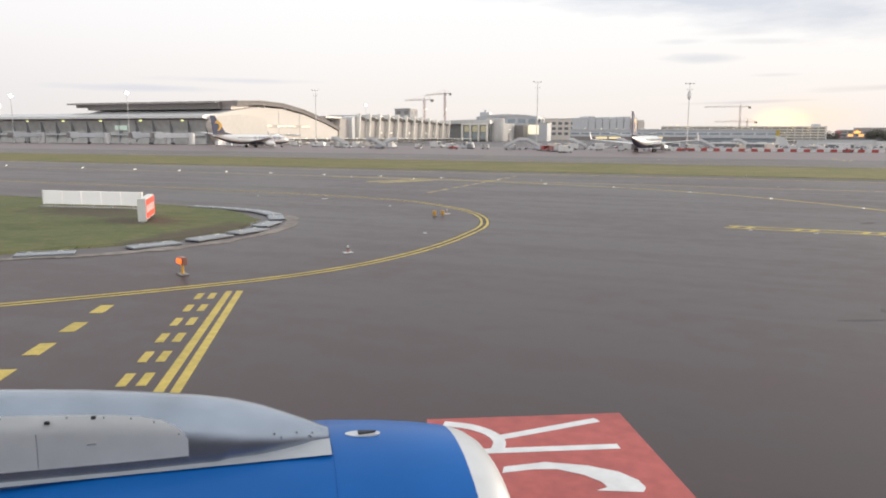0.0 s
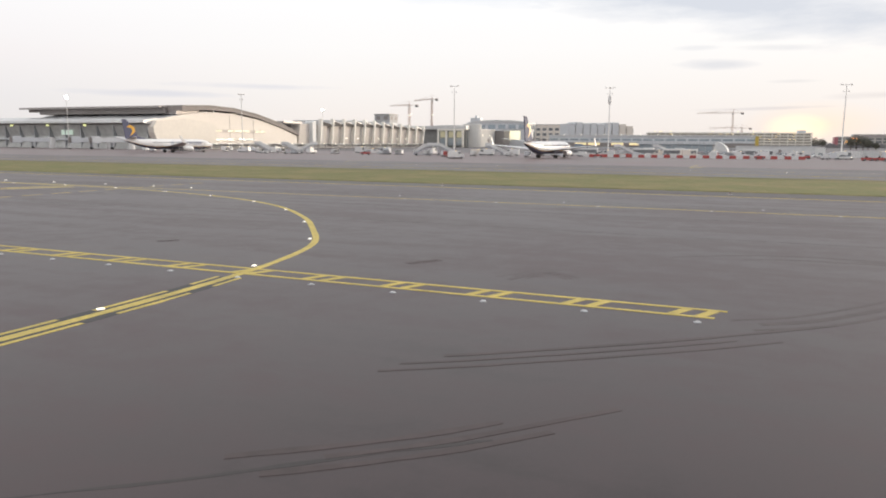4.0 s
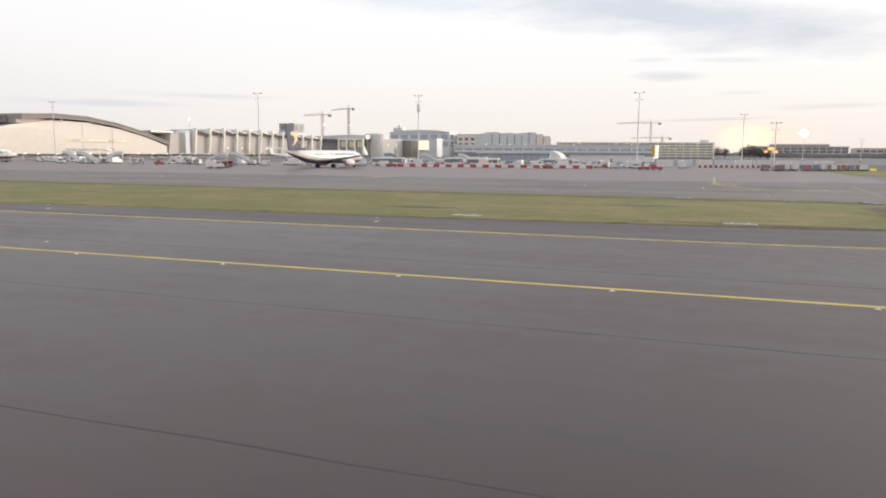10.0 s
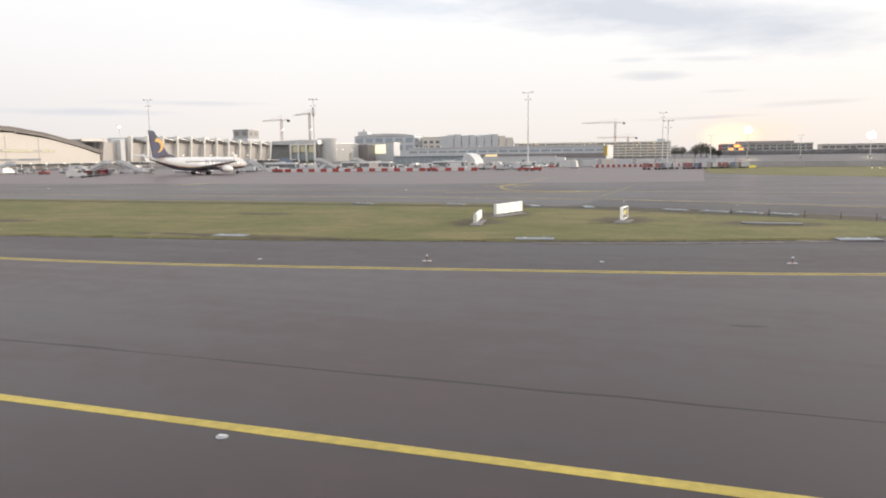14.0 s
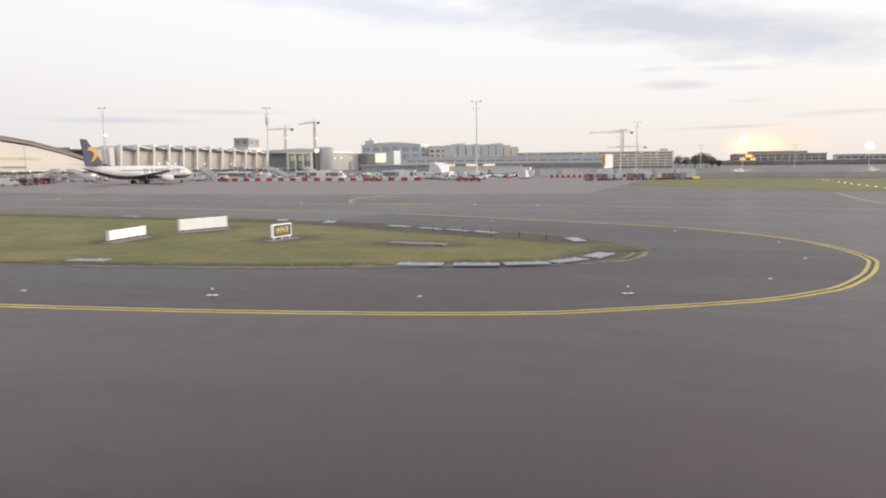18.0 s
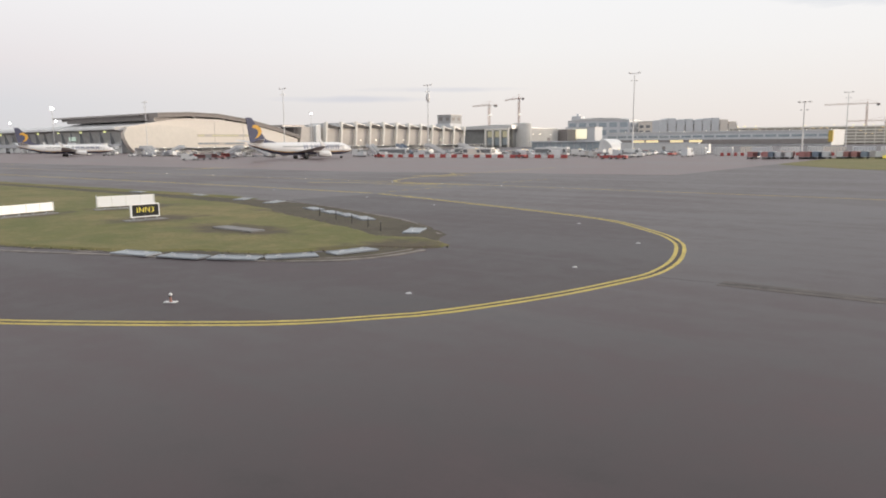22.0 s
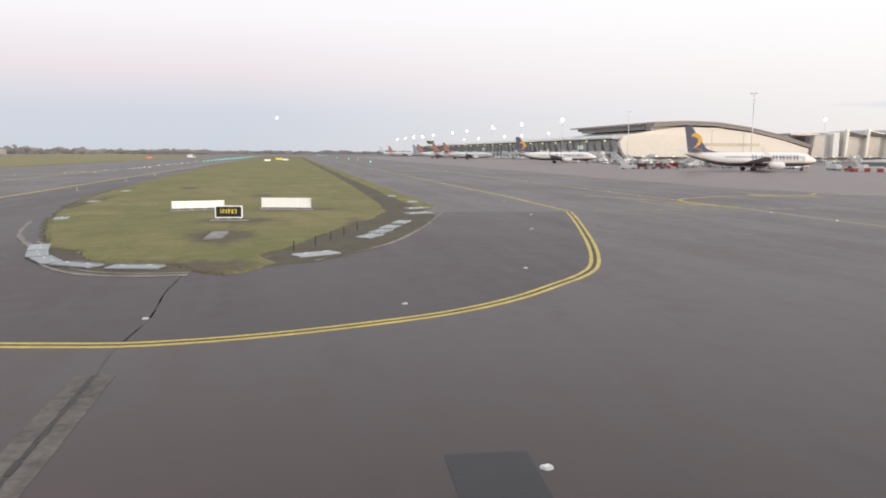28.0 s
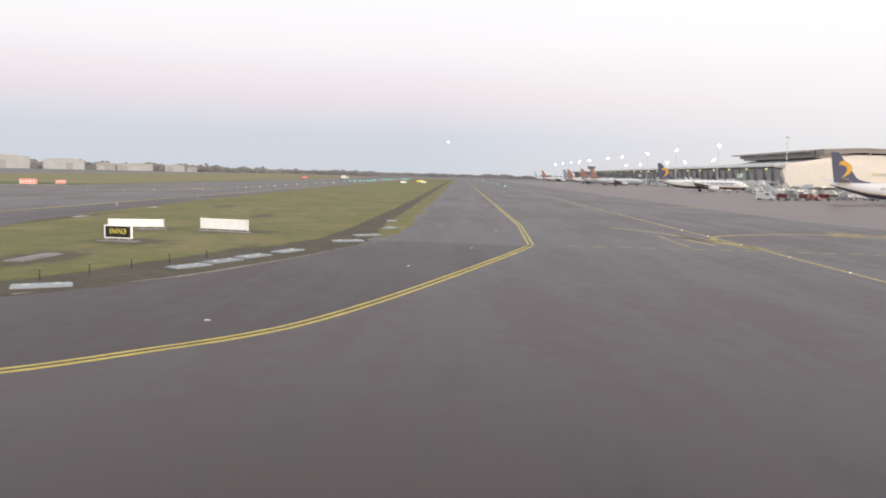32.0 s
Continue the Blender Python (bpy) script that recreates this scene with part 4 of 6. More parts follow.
for i in range(46):
    share(deck_lamp, (lrng.uniform(-50, 120), 0, 3.0 * lrng.randrange(1, 6)), carp)
for i in range(9):
    share(deck_lamp, (lrng.uniform(-50, 120), 2, 17.6), carp)
part("stair_tower", box(108, 2, 17, 116, 10, 20.5), GREY, carp)
FADED_ROSE = mat("rose_panel", (0.45, 0.17, 0.19), 0.6, var=0.1)
red_b = building("office_building", "dark glass office building with a red end", 146, 1440, 290, 1490, 17.5, BEIGE_DARK, ROOF, rows=((2, 6, 9, 1.5), (8, 12, 9, 1.5), (13.5, 16.5, 9, 1.5)), win=GLASS, parapet=1.5, faces="y")
part("red_end", box(-76, -25.5, 5, -71, 20, 18), FADED_ROSE, red_b)
part("upper_floor", box(-48, -15, 19, 44, 15, 23), ROOF, red_b)
# Panes emit amber to imitate low sun reflected in the glass.
for x, z in ((-60, 8), (-52, 13.5), (-44, 8), (-49, 13.5), (-24, 2)):
    part("glowing_pane", box(x, -25.3, z, x + 8, -25.15, z + 3.6), PANE_REFLECTION, red_b, "window pane made to glow as an amber reflection")
building("office_building", "dull brown office building with a flat roof", 326, 1600, 520, 1660, 17, BEIGE_DARK, ROOF, rows=((3, 7, 9, 2), (10, 14, 9, 2)), win=GLASS, faces="y")
building("works_block", "low works block behind the wall", 560, 1500, 800, 1560, 13, GREY, ROOF, rows=((3, 7, 9, 2),), win=GLASS, faces="y")

tower = thing("control_tower", "distant airport tower with a dark glass cab", "tower", (-1318, 405, 0))
part("shaft", tube([(0, 0, 0), (0, 0, 24)], [4.5, 4.0], 12), GREY_LIGHT, tower, smooth=True)
part("cab", tube([(0, 0, 23), (0, 0, 25), (0, 0, 29)], [5, 7.5, 8.5], 12), GLASS, tower)
part("cab_roof", tube([(0, 0, 29), (0, 0, 31)], [9, 6], 12), GREY, tower)

# gate lounge with a white rounded end, and a low wall
lounge = thing("gate_lounge", "glass gate lounge with a white rounded end", "building", (-22, 380, 0))
part("glass_box", box(0, 0, 0, 33, 9, 4.6), GLASS_BLUE, lounge)
part("roof", box(-1, -1, 4.6, 34, 10, 5.1, 0.08), GREY, lounge)
frame_post = part("frame", box(-0.1, -0.12, 0, 0.12, 0.05, 4.6), STEEL, lounge)
for i in range(1, 12):
    share(frame_post, (i * 3.0, 0, 0), lounge)
arc = [(math.sin(a) * 5.6, math.cos(a) * 5.8 - 0.0) for a in [i * math.pi / 2 / 10 for i in range(11)]]
part("rounded_end", prism([(33, 0)] + [(34.4 + x, max(z, 0)) for x, z in arc], "y", -2, 11), WHITE, lounge, "white quarter-round end", smooth=True)
for i in range(1, 5):
    a = i * math.pi / 10
    part("rib", prism([(34.4, 0.0), (34.6, 0.0), (34.6 + math.sin(a) * 5.5, math.cos(a) * 5.7), (34.4 + math.sin(a) * 5.5, math.cos(a) * 5.7)], "y", -2.1, -2.02), GREY, lounge)
low = thing("low_wall", "low grey block wall beside the apron", "wall", (21, 379, 0), kind="structure")
part("wall", box(0, 0, 0, 32, 1.2, 4.0), GREY_LIGHT, low)
part("doorway", box(17.6, -0.08, 0, 18.8, 0.2, 2.6), DARK, low)
part("white_end", box(32, -0.5, 0, 36, 2.2, 3.6), WHITE, low)
part("coping", box(-0.2, -0.2, 4.0, 32.2, 1.4, 4.2), GREY, low)
cwall = thing("concrete_wall", "long pale concrete perimeter wall of panels", "wall", (112, 321, 0), kind="structure")
pan = part("panel", box(0.05, 0, 0, 5.95, 0.25, 1.75, 0.02), mat("pale_concrete", (0.45, 0.43, 0.41), 0.85, var=0.1, rand=0.06), cwall)
for i in range(1, 80):
    share(pan, (i * 6.0, 0, 0), cwall)


# ---- floodlight masts ----
def mast(x, y, h, lit, label, heads=2, group="floodlight masts"):
    m = thing("floodlight_mast", label, "mast", (x, y, 0), group=group)
    part("pole", tube([(0, 0, 0), (0, 0, h * 0.5), (0, 0, h - 1)], [0.26, 0.19, 0.11], 10), MAST, m, smooth=True)
    part("foot", box(-0.9, -0.9, 0, 0.9, 0.9, 0.5, 0.06), CONCRETE, m)
    part("crossbar", box(-1.8, -0.08, h - 1.06, 1.8, 0.08, h - 0.9), MAST, m)
    for k in range(heads):
        xx = -1.5 + 3.0 * k / max(1, heads - 1)
        part("lamp_head", box(xx - 0.38, -0.4, h - 0.95, xx + 0.38, 0.3, h - 0.68, 0.06), MAST, m)
    if lit:
        big = 2.6 if lit is LAMP_SUNSET else (0.6 if y > 440 else 0.95)
        for dx, dz, rr in ((-0.5, 0.05, 0.66), (0.0, 0.1, 0.95), (0.5, 0.0, 0.68)):
            c = Vector((dx * big, 0.1, h - 1.3 + dz * big))
            part("lit_lamp", tube([c + Vector((0, 0, k * rr * big)) for k in (-1, -0.9, -0.6, 0, 0.6, 0.9, 1)], [rr * big * k for k in (0.1, 0.44, 0.8, 1.0, 0.8, 0.44, 0.1)], 14), lit, m, "floodlight, switched on", smooth=True)
    else:
        for xx in (-0.8, 0.8):
            part("lower_lamp", box(xx - 0.28, -0.3, h - 3.3, xx + 0.28, 0.2, h - 3.0, 0.05), MAST, m)
    return m


mast(-180.4, 287.2, 26, None, "tall unlit steel floodlight mast on the apron", 3)
mast(-77.5, 285, 27, None, "tall unlit steel floodlight mast on the apron")
m_ant = mast(-22.3, 306.5, 26.6, None, "tall unlit steel mast with antenna boxes", 3)
part("antenna", tube([(0, 0, 19.4), (0, 0, 20.6), (0, 0, 22.4), (0, 0, 23)], [0.3, 0.75, 0.6, 0.25], 8), MAST, m_ant)
mast(57.1, 307.5, 26, None, "tall unlit steel floodlight mast on the apron", 2)
mast(94, 436, 24.8, None, "tall unlit steel floodlight mast behind the apron", 2)
mast(100.8, 326, 16.4, None, "lamp mast with a wide head by the barriers", 3)
for x in (-304, -391.4, -474, -572, -640, -752, -824, -898, -978, -1064):
    mast(x, 300, 28.0, LAMP, "tall apron floodlight mast, switched on")
for x in (-562, -662, -764, -841, -988, -1087):
    mast(x, 420, 29, LAMP, "floodlight mast behind the pier, switched on")
mast(-241, 447, 27, LAMP, "floodlight mast by the hall, switched on")
for x, y, h in ((146, 690, 23), (231, 690, 17)):
    m = mast(x, y, h, LAMP_SUNSET, "floodlight mast glowing amber behind the wall")
for x, y, h in ((118, 600, 17), (178, 640, 17), (260, 610, 15)):
    mast(x, y, h, None, "slim lamp mast behind the wall")


CRANE = mat("crane_paint", (0.60, 0.46, 0.40), 0.6)


def crane(x, y, h, jib, rz, label, lamp=0):
    c = thing("tower_crane", label, "crane", (x, y, 0), rz=rz, group="tower cranes")
    red = CRANE
    bm = bmesh.new()
    for sx in (-1, 1):
        for sy in (-1, 1):
            box(sx - 0.22, sy - 0.22, 0, sx + 0.22, sy + 0.22, h, bm=bm)
    part("tower", bm, red, c)
    bm = bmesh.new()
    n = int(h / 3)
    for i in range(n):
        tube([(-1, -1, i * 3), (1, -1, i * 3 + 3)], [0.15, 0.15], 4, bm)
        tube([(1, 1, i * 3), (-1, 1, i * 3 + 3)], [0.15, 0.15], 4, bm)
    part("tower_bracing", bm, red, c)
    bm = bmesh.new()
    tube([(0, -0.8, h), (jib, -0.8, h)], [0.22, 0.18], 4, bm)
    tube([(0, 0.8, h), (jib, 0.8, h)], [0.22, 0.18], 4, bm)
    tube([(0, 0, h + 1.6), (jib, 0, h + 1.2)], [0.22, 0.18], 4, bm)
    for i in range(int(jib / 3)):
        tube([(i * 3, -0.8, h), (i * 3 + 1.5, 0, h + 1.5)], [0.12, 0.12], 4, bm)
        tube([(i * 3 + 1.5, 0, h + 1.5), (i * 3 + 3, 0.8, h)], [0.12, 0.12], 4, bm)
    part("jib", bm, red, c)
    part("counter_jib", box(-15, -0.8, h, 0, 0.8, h + 0.7), red, c)
    part("counterweight", box(-15, -1, h - 2.4, -11, 1, h), CONCRETE, c)
    part("cab", box(-1.2, -1.4, h - 2.4, 1.2, 1.4, h, 0.2), WHITE, c)
    part("apex", tube([(0, 0, h), (0, 0, h + 6)], [0.7, 0.15], 6), red, c)
    if lamp:
        for dx, dz in ((-1.6, 0.6), (0.4, 0.0), (2.0, -0.7)):
            part("work_lamp", tube([(dx, -1.6, lamp + dz - 0.8), (dx, -1.6, lamp + dz), (dx, -1.6, lamp + dz + 0.8)], [0.3, 1.1, 0.3], 8), LAMP_SOFT, c, "lit work lamp")
    part("stay", tube([(jib * 0.7, 0, h + 1.2), (0, 0, h + 6), (-14, 0, h + 0.7)], [0.09] * 3, 4), red, c)


crane(-396, 895, 52, 34, 165, "distant red tower crane with a level jib", 40)
crane(-398, 971, 64, 50, 146, "distant tower crane with its jib turned away", 42.5)
crane(-14, 1240, 52, 53, 178, "distant orange tower crane with a long jib")
crane(-3, 1339, 31, 52, 176, "distant low tower crane")


# ---- aircraft ----
def ring_fuselage():
    """Stations along the body: y, centre height, half width, half height."""
    return [(19.75, 2.75, 0.05, 0.05), (19.3, 2.78, 0.55, 0.5), (18.4, 2.9, 1.05, 0.95), (17.0, 3.05, 1.5, 1.5), (15.2, 3.2, 1.8, 1.85), (13, 3.25, 1.88, 1.98),
            (0, 3.25, 1.88, 1.98), (-7, 3.25, 1.88, 1.98), (-11, 3.5, 1.65, 1.68), (-15, 4.05, 1.05, 1.12), (-18, 4.5, 0.55, 0.6), (-19.6, 4.75, 0.15, 0.2)]


def body_skin(lo, hi, grow=0.0, n=16):
    bm = bmesh.new()
    rows = []
    for y, z, w, h in ring_fuselage():
        rows.append([bm.verts.new((math.cos(a) * (w + grow), y, z + math.sin(a) * (h + grow))) for a in (radians(lo + (hi - lo) * j / n) for j in range(n + 1))])
    for a, b in zip(rows, rows[1:]):
        for j in range(n):
            bm.faces.new((a[j], a[j + 1], b[j + 1], b[j]))
    return bm


def wing_skin(root, tip, thick):
    """root and tip: (x, y lead, y trail, z)."""
    bm = bmesh.new()
    rows = []
    for (x, yl, yt, z), t in ((root, thick), (tip, thick * 0.4)):
        c = yl - yt
        prof = [(yl, 0), (yl - 0.15 * c, t * 0.5), (yl - 0.45 * c, t * 0.55), (yt, 0), (yl - 0.45 * c, -t * 0.4), (yl - 0.12 * c, -t * 0.35)]
        rows.append([bm.verts.new((x, yy, z + dz)) for yy, dz in prof])
    n = len(rows[0])
    for j in range(n):
        bm.faces.new((rows[0][j], rows[0][(j + 1) % n], rows[1][(j + 1) % n], rows[1][j]))
    bm.faces.new(rows[0]), bm.faces.new(rows[1])
    return bm


def airliner(x, y, rz, label, belly, fin_mat, badge, title, scale=1.0):
    a = thing("airliner", label, "airliner", (x, y, 0), rz=rz, group="parked airliners")
    a.scale = (scale,) * 3
    part("fuselage", body_skin(-32, 212), PLANE_WHITE, a, smooth=True)
    part("belly", body_skin(208, 332), belly, a, smooth=True)
    part("cheat_line", body_skin(-34, -29, 0.02, 1), GOLD if badge is GOLD else belly, a)
    part("cheat_line", body_skin(209, 214, 0.02, 1), GOLD if badge is GOLD else belly, a)
    bm = prism([(-9.2, 5.05), (-12.9, 5.9), (-13.6, 6.4), (-17.9, 12.2), (-18.3, 12.5), (-19.9, 12.5), (-18.7, 5.3), (-16, 4.4)], "x", -0.16, 0.16)
    fin_ob = part("tail_fin", bm, fin_mat, a)
    if badge:
        pts = [(-17.6, 10.3), (-16.9, 10.5), (-16.0, 10.2), (-15.0, 9.4), (-14.7, 8.4), (-15.3, 7.4), (-16.2, 6.7), (-17.2, 6.3), (-16.4, 7.2), (-15.9, 8.2), (-16.2, 9.0), (-17.0, 9.4), (-18.0, 9.5)]
        part("tail_badge", prism(pts, "x", -0.19, 0.19), badge, fin_ob, "plain coloured emblem shape")
    part("cockpit_window", box(-1.0, 17.15, 3.75, 1.0, 17.75, 4.15, 0.1), GLASS, a)
    if title:
        for s in (-1, 1):
            for i in range(7):
                y1 = 13.0 - i * 2.05 if s > 0 else 2.2 + i * 2.05
                for lo, hi, g0, g1 in (((0.0, 0.42, -6, 36), (0.95, 1.4, -6, 36), (0.42, 0.95, 12, 20)) if i != 5 else ((0.3, 0.75, -6, 36),)):
                    bm = bmesh.new()
                    arcs = [g0 + (g1 - g0) * k / 5 for k in range(6)]
                    rows = [[bm.verts.new((s * math.cos(radians(g)) * 1.905, yy, 3.25 + math.sin(radians(g)) * 2.005)) for g in arcs] for yy in (y1 - hi, y1 - lo)]
                    for k in range(5):
                        bm.faces.new((rows[0][k], rows[0][k + 1], rows[1][k + 1], rows[1][k]))
                    part("title_bar", bm, title, a, "blue-grey bar of the airline title")
    for s in (-1, 1):
        part("wing", wing_skin((s * 1.6, 5.6, -2.6, 2.4), (s * 17.0, -3.6, -5.4, 4.0), 0.75), GREY_LIGHT, a)
        part("winglet", prism([(-3.9, 4.0), (-5.4, 4.0), (-6.6, 6.4), (-5.9, 6.4)], "x", s * 17.0 - 0.08, s * 17.0 + 0.08), WHITE, a)
        part("tailplane", wing_skin((s * 0.5, -14.6, -18.6, 5.2), (s * 7.1, -18.2, -19.9, 6.0), 0.35), GREY_LIGHT, a)
        nac = part("engine", tube([(s * 4.85, 6.9, 1.5), (s * 4.85, 6.5, 1.5), (s * 4.85, 5.4, 1.5), (s * 4.85, 3.6, 1.55), (s * 4.85, 2.4, 1.6)], [0.86, 1.0, 1.07, 0.95, 0.62], 16), PLANE_WHITE, a, smooth=True)
        part("intake", tube([(s * 4.85, 6.86, 1.5), (s * 4.85, 6.93, 1.5)], [0.8, 0.72], 16), RUBBER, nac)
        part("pylon", box(s * 4.85 - 0.2, 0.5, 2.2, s * 4.85 + 0.2, 5.6, 2.8, 0.08), GREY_LIGHT, a)
        leg = part("main_gear", tube([(s * 2.86, -0.8, 0.5), (s * 2.86, -0.8, 2.5)], [0.13, 0.16], 8), STEEL, a)
        for k in (-0.35, 0.35):
            part("wheel", tube([(s * 2.86 + k - 0.18, -0.8, 0.55), (s * 2.86 + k + 0.18, -0.8, 0.55)], [0.55, 0.55], 14), RUBBER, leg)
    ng = part("nose_gear", tube([(0, 15.3, 0.3), (0, 15.3, 1.8)], [0.09, 0.1], 8), STEEL, a)
    for k in (-0.2, 0.2):
        part("wheel", tube([(k - 0.1, 15.3, 0.34), (k + 0.1, 15.3, 0.34)], [0.34, 0.34], 12), RUBBER, ng)
    bm = bmesh.new()
    for s in (-1, 1):
        for i in range(44):
            yy = 14.0 - i * 0.52
            box(s * 1.86 - 0.03, yy - 0.13, 3.72, s * 1.86 + 0.02, yy + 0.13, 4.05, bm=bm)
    part("cabin_windows", bm, GLASS, a)
    for s in (-1, 1):
        part("front_door", box(s * 1.80 - 0.06, 14.6, 2.5, s * 1.80 + 0.05, 15.3, 4.2, 0.02), GREY_LIGHT, a)
    return a


FADED_TAIL = mat("dull_red_paint", (0.42, 0.22, 0.18), 0.4, var=0.08)
BLUE_TAIL = mat("grey_blue_paint", (0.26, 0.32, 0.42), 0.4, var=0.08)
PALE_TAIL = mat("pale_blue_paint", (0.55, 0.66, 0.74), 0.4, var=0.08)
airliner(-31.4, 253.5, -5.7, "white and navy airliner with a gold tail emblem on the apron", NAVY, NAVY, GOLD, TITLE, 1.02)
airliner(-190, 253.4, -14, "white and navy airliner with a gold tail emblem by the pier", NAVY, NAVY, GOLD, TITLE, 1.02)
for x, fm, lab in ((-390, FADED_TAIL, "white airliner with a dull red tail parked at the pier"), (-432, FADED_TAIL, "white airliner with a dull red tail parked at the pier"),
                   (-505, FADED_TAIL, "white airliner with a dull red tail parked at the pier"), (-530, BLUE_TAIL, "white airliner with a grey-blue tail parked at the pier"),
                   (-705, FADED_TAIL, "white airliner with a dull red tail far along the pier"), (-790, PALE_TAIL, "all white airliner parked far along the pier")):
    airliner(x, 257, -1, lab, PLANE_WHITE, fm, None, None)


# ---- the engine under the wing ----
nac_dir = 35.7
ax_h = Vector((math.cos(radians(nac_dir)), math.sin(radians(nac_dir)), 0))
ax_n = Vector((-ax_h.y, ax_h.x, 0))
n_at = ax_n * 4.71
engine = thing("jet_engine", "jet engine in a glossy blue cowl with a bare metal lip", "engine", (n_at.x, n_at.y, 1.43), rz=nac_dir)


def lathe(profile, n=64, lo=0.0, hi=360.0):
    bm = bmesh.new()
    full = abs(hi - lo) > 359
    cnt = n if full else n + 1
    rows = [[bm.verts.new((x, math.cos(a) * r, math.sin(a) * r)) for a in (radians(lo + (hi - lo) * j / n) for j in range(cnt))] for x, r in profile]
    for a, b in zip(rows, rows[1:]):
        for j in range(n):
            bm.faces.new((a[j], a[(j + 1) % cnt], b[(j + 1) % cnt], b[j]))
    return bm


part("fan_cowl", lathe([(1.21, 1.285), (1.0, 1.325), (0.72, 1.362), (0.4, 1.388), (0.0, 1.40), (-1.0, 1.40), (-2.0, 1.35), (-3.0, 1.18), (-3.6, 1.02), (-3.6, 0.98)]), COWL_BLUE, engine, smooth=True)
part("intake_lip", lathe([(1.205, 1.286), (1.28, 1.262), (1.35, 1.23), (1.43, 1.17), (1.485, 1.09), (1.50, 1.01), (1.48, 0.95), (1.42, 0.91), (1.3, 0.88)]), LIP_METAL, engine, "bare metal lip of the intake", smooth=True)
part("intake_duct", lathe([(1.3, 0.878), (1.0, 0.88), (0.5, 0.9)]), GREY, engine, smooth=True)
part("fan", lathe([(0.5, 0.9), (0.48, 0.3), (0.5, 0.28)]), RUBBER, engine)
part("spinner", lathe([(0.5, 0.28), (0.7, 0.2), (0.95, 0.02)]), GREY, engine, smooth=True)
part("exhaust", lathe([(-3.5, 0.97), (-3.9, 0.75), (-4.6, 0.55), (-4.6, 0.3)]), STEEL, engine, smooth=True)
bm = bmesh.new()
stations = [(-3.4, 0.27, 1.2, 1.95), (-2.2, 0.27, 1.25, 1.89), (-1.2, 0.27, 1.28, 1.805), (-0.9, 0.27, 1.29, 1.77), (-0.5, 0.26, 1.3, 1.715), (-0.3, 0.245, 1.3, 1.675), (-0.1, 0.22, 1.3, 1.615), (0.04, 0.18, 1.3, 1.56), (0.18, 0.13, 1.3, 1.505), (0.33, 0.05, 1.3, 1.44)]
rows = []
for x, w, z0, z1 in stations:
    f = 1.0 if x < -0.45 else 0.80
    rr = [(-w * f, z0 - 0.1), (-w * (1.0 if x < -0.45 else 1.06), z0 + (z1 - z0) * 0.50)] + [(-w * math.cos(k) * 0.98, z1 - (z1 - z0) * 0.32 + (z1 - z0) * 0.32 * math.sin(k)) for k in [i * math.pi / 8 for i in range(9)]] + [(w, z0 + (z1 - z0) * 0.50), (w * f, z0 - 0.1)]
    rows.append([bm.verts.new((x, yy, zz)) for yy, zz in rr])
for a, b in zip(rows, rows[1:]):
    for j in range(len(a) - 1):
        bm.faces.new((a[j], a[j + 1], b[j + 1], b[j]))
bm.faces.new(rows[0]), bm.faces.new(rows[-1])
pyl = part("pylon", bm, PYLON_GREY, engine, "brushed metal pylon fairing", smooth=True)


def pylon_side(x, u, out):
    """A point on the outboard side of the pylon: u 0 at the foot of the panel, 1 at the shoulder, 2 over the shoulder."""
    for (xa, wa, za, ta), (xb, wb, zb, tb) in zip(stations, stations[1:]):
        if xa <= x <= xb:
            k = (x - xa) / (xb - xa)
            w, z0, z1 = wa + (wb - wa) * k, za + (zb - za) * k, ta + (tb - ta) * k
    shoulder = z1 - (z1 - z0) * 0.32
    if u <= 1:
        return (x, -w * (1.0 - 0.02 * u) - out, 1.445 + (shoulder - 1.445) * u)
    a = (u - 1) * 0.75
    return (x, -w * 0.98 * math.cos(a) - out, shoulder + (z1 - z0) * 0.32 * math.sin(a) + out * 0.5)


bm = bmesh.new()
cols = [(-2.6, 1.85), (-1.6, 1.85), (-1.2, 1.88), (-0.95, 1.9), (-0.8, 1.86), (-0.68, 1.7), (-0.6, 1.4), (-0.55, 1.0), (-0.53, 0.72)]
grid = [[bm.verts.new(pylon_side(x, u * k / 6, 0.006)) for k in range(7)] for x, u in cols]
for a, c in zip(grid, grid[1:]):
    for k in range(6):
        bm.faces.new((a[k], a[k + 1], c[k + 1], c[k]))
bmesh.ops.solidify(bm, geom=bm.faces[:], thickness=0.004)
panel = part("access_panel", bm, PANEL_GREY, pyl, "pale grey access panel on the pylon", smooth=True)
for x, u in ((-1.9, 1.75), (-1.55, 1.75), (-1.2, 1.76), (-1.0, 1.78), (-0.85, 1.76), (-0.72, 1.6), (-0.58, 1.0)):
    fx, fy, fz = pylon_side(x, u, 0.011)
    part("fastener", box(fx - 0.005, fy - 0.002, fz - 0.005, fx + 0.005, fy + 0.006, fz + 0.005), STEEL, panel)
part("latch", box(-1.09, -0.284, 1.572, -1.04, -0.27, 1.580), STEEL, panel)
joint = part("skin_joint", box(-1.36, -0.2785, 1.45, -1.357, -0.26, 1.66), STEEL, pyl, "dark joint across the fairing")
for x, u in ((-0.02, 1.2), (0.02, 0.9), (0.02, 0.5), (0.20, 1.2), (0.21, 0.7), (0.12, 1.5), (0.22, 1.6)):
    fx, fy, fz = pylon_side(x, u, 0.002)
    part("rivet", box(fx - 0.004, fy - 0.002, fz - 0.004, fx + 0.004, fy + 0.006, fz + 0.004), RUBBER, pyl)
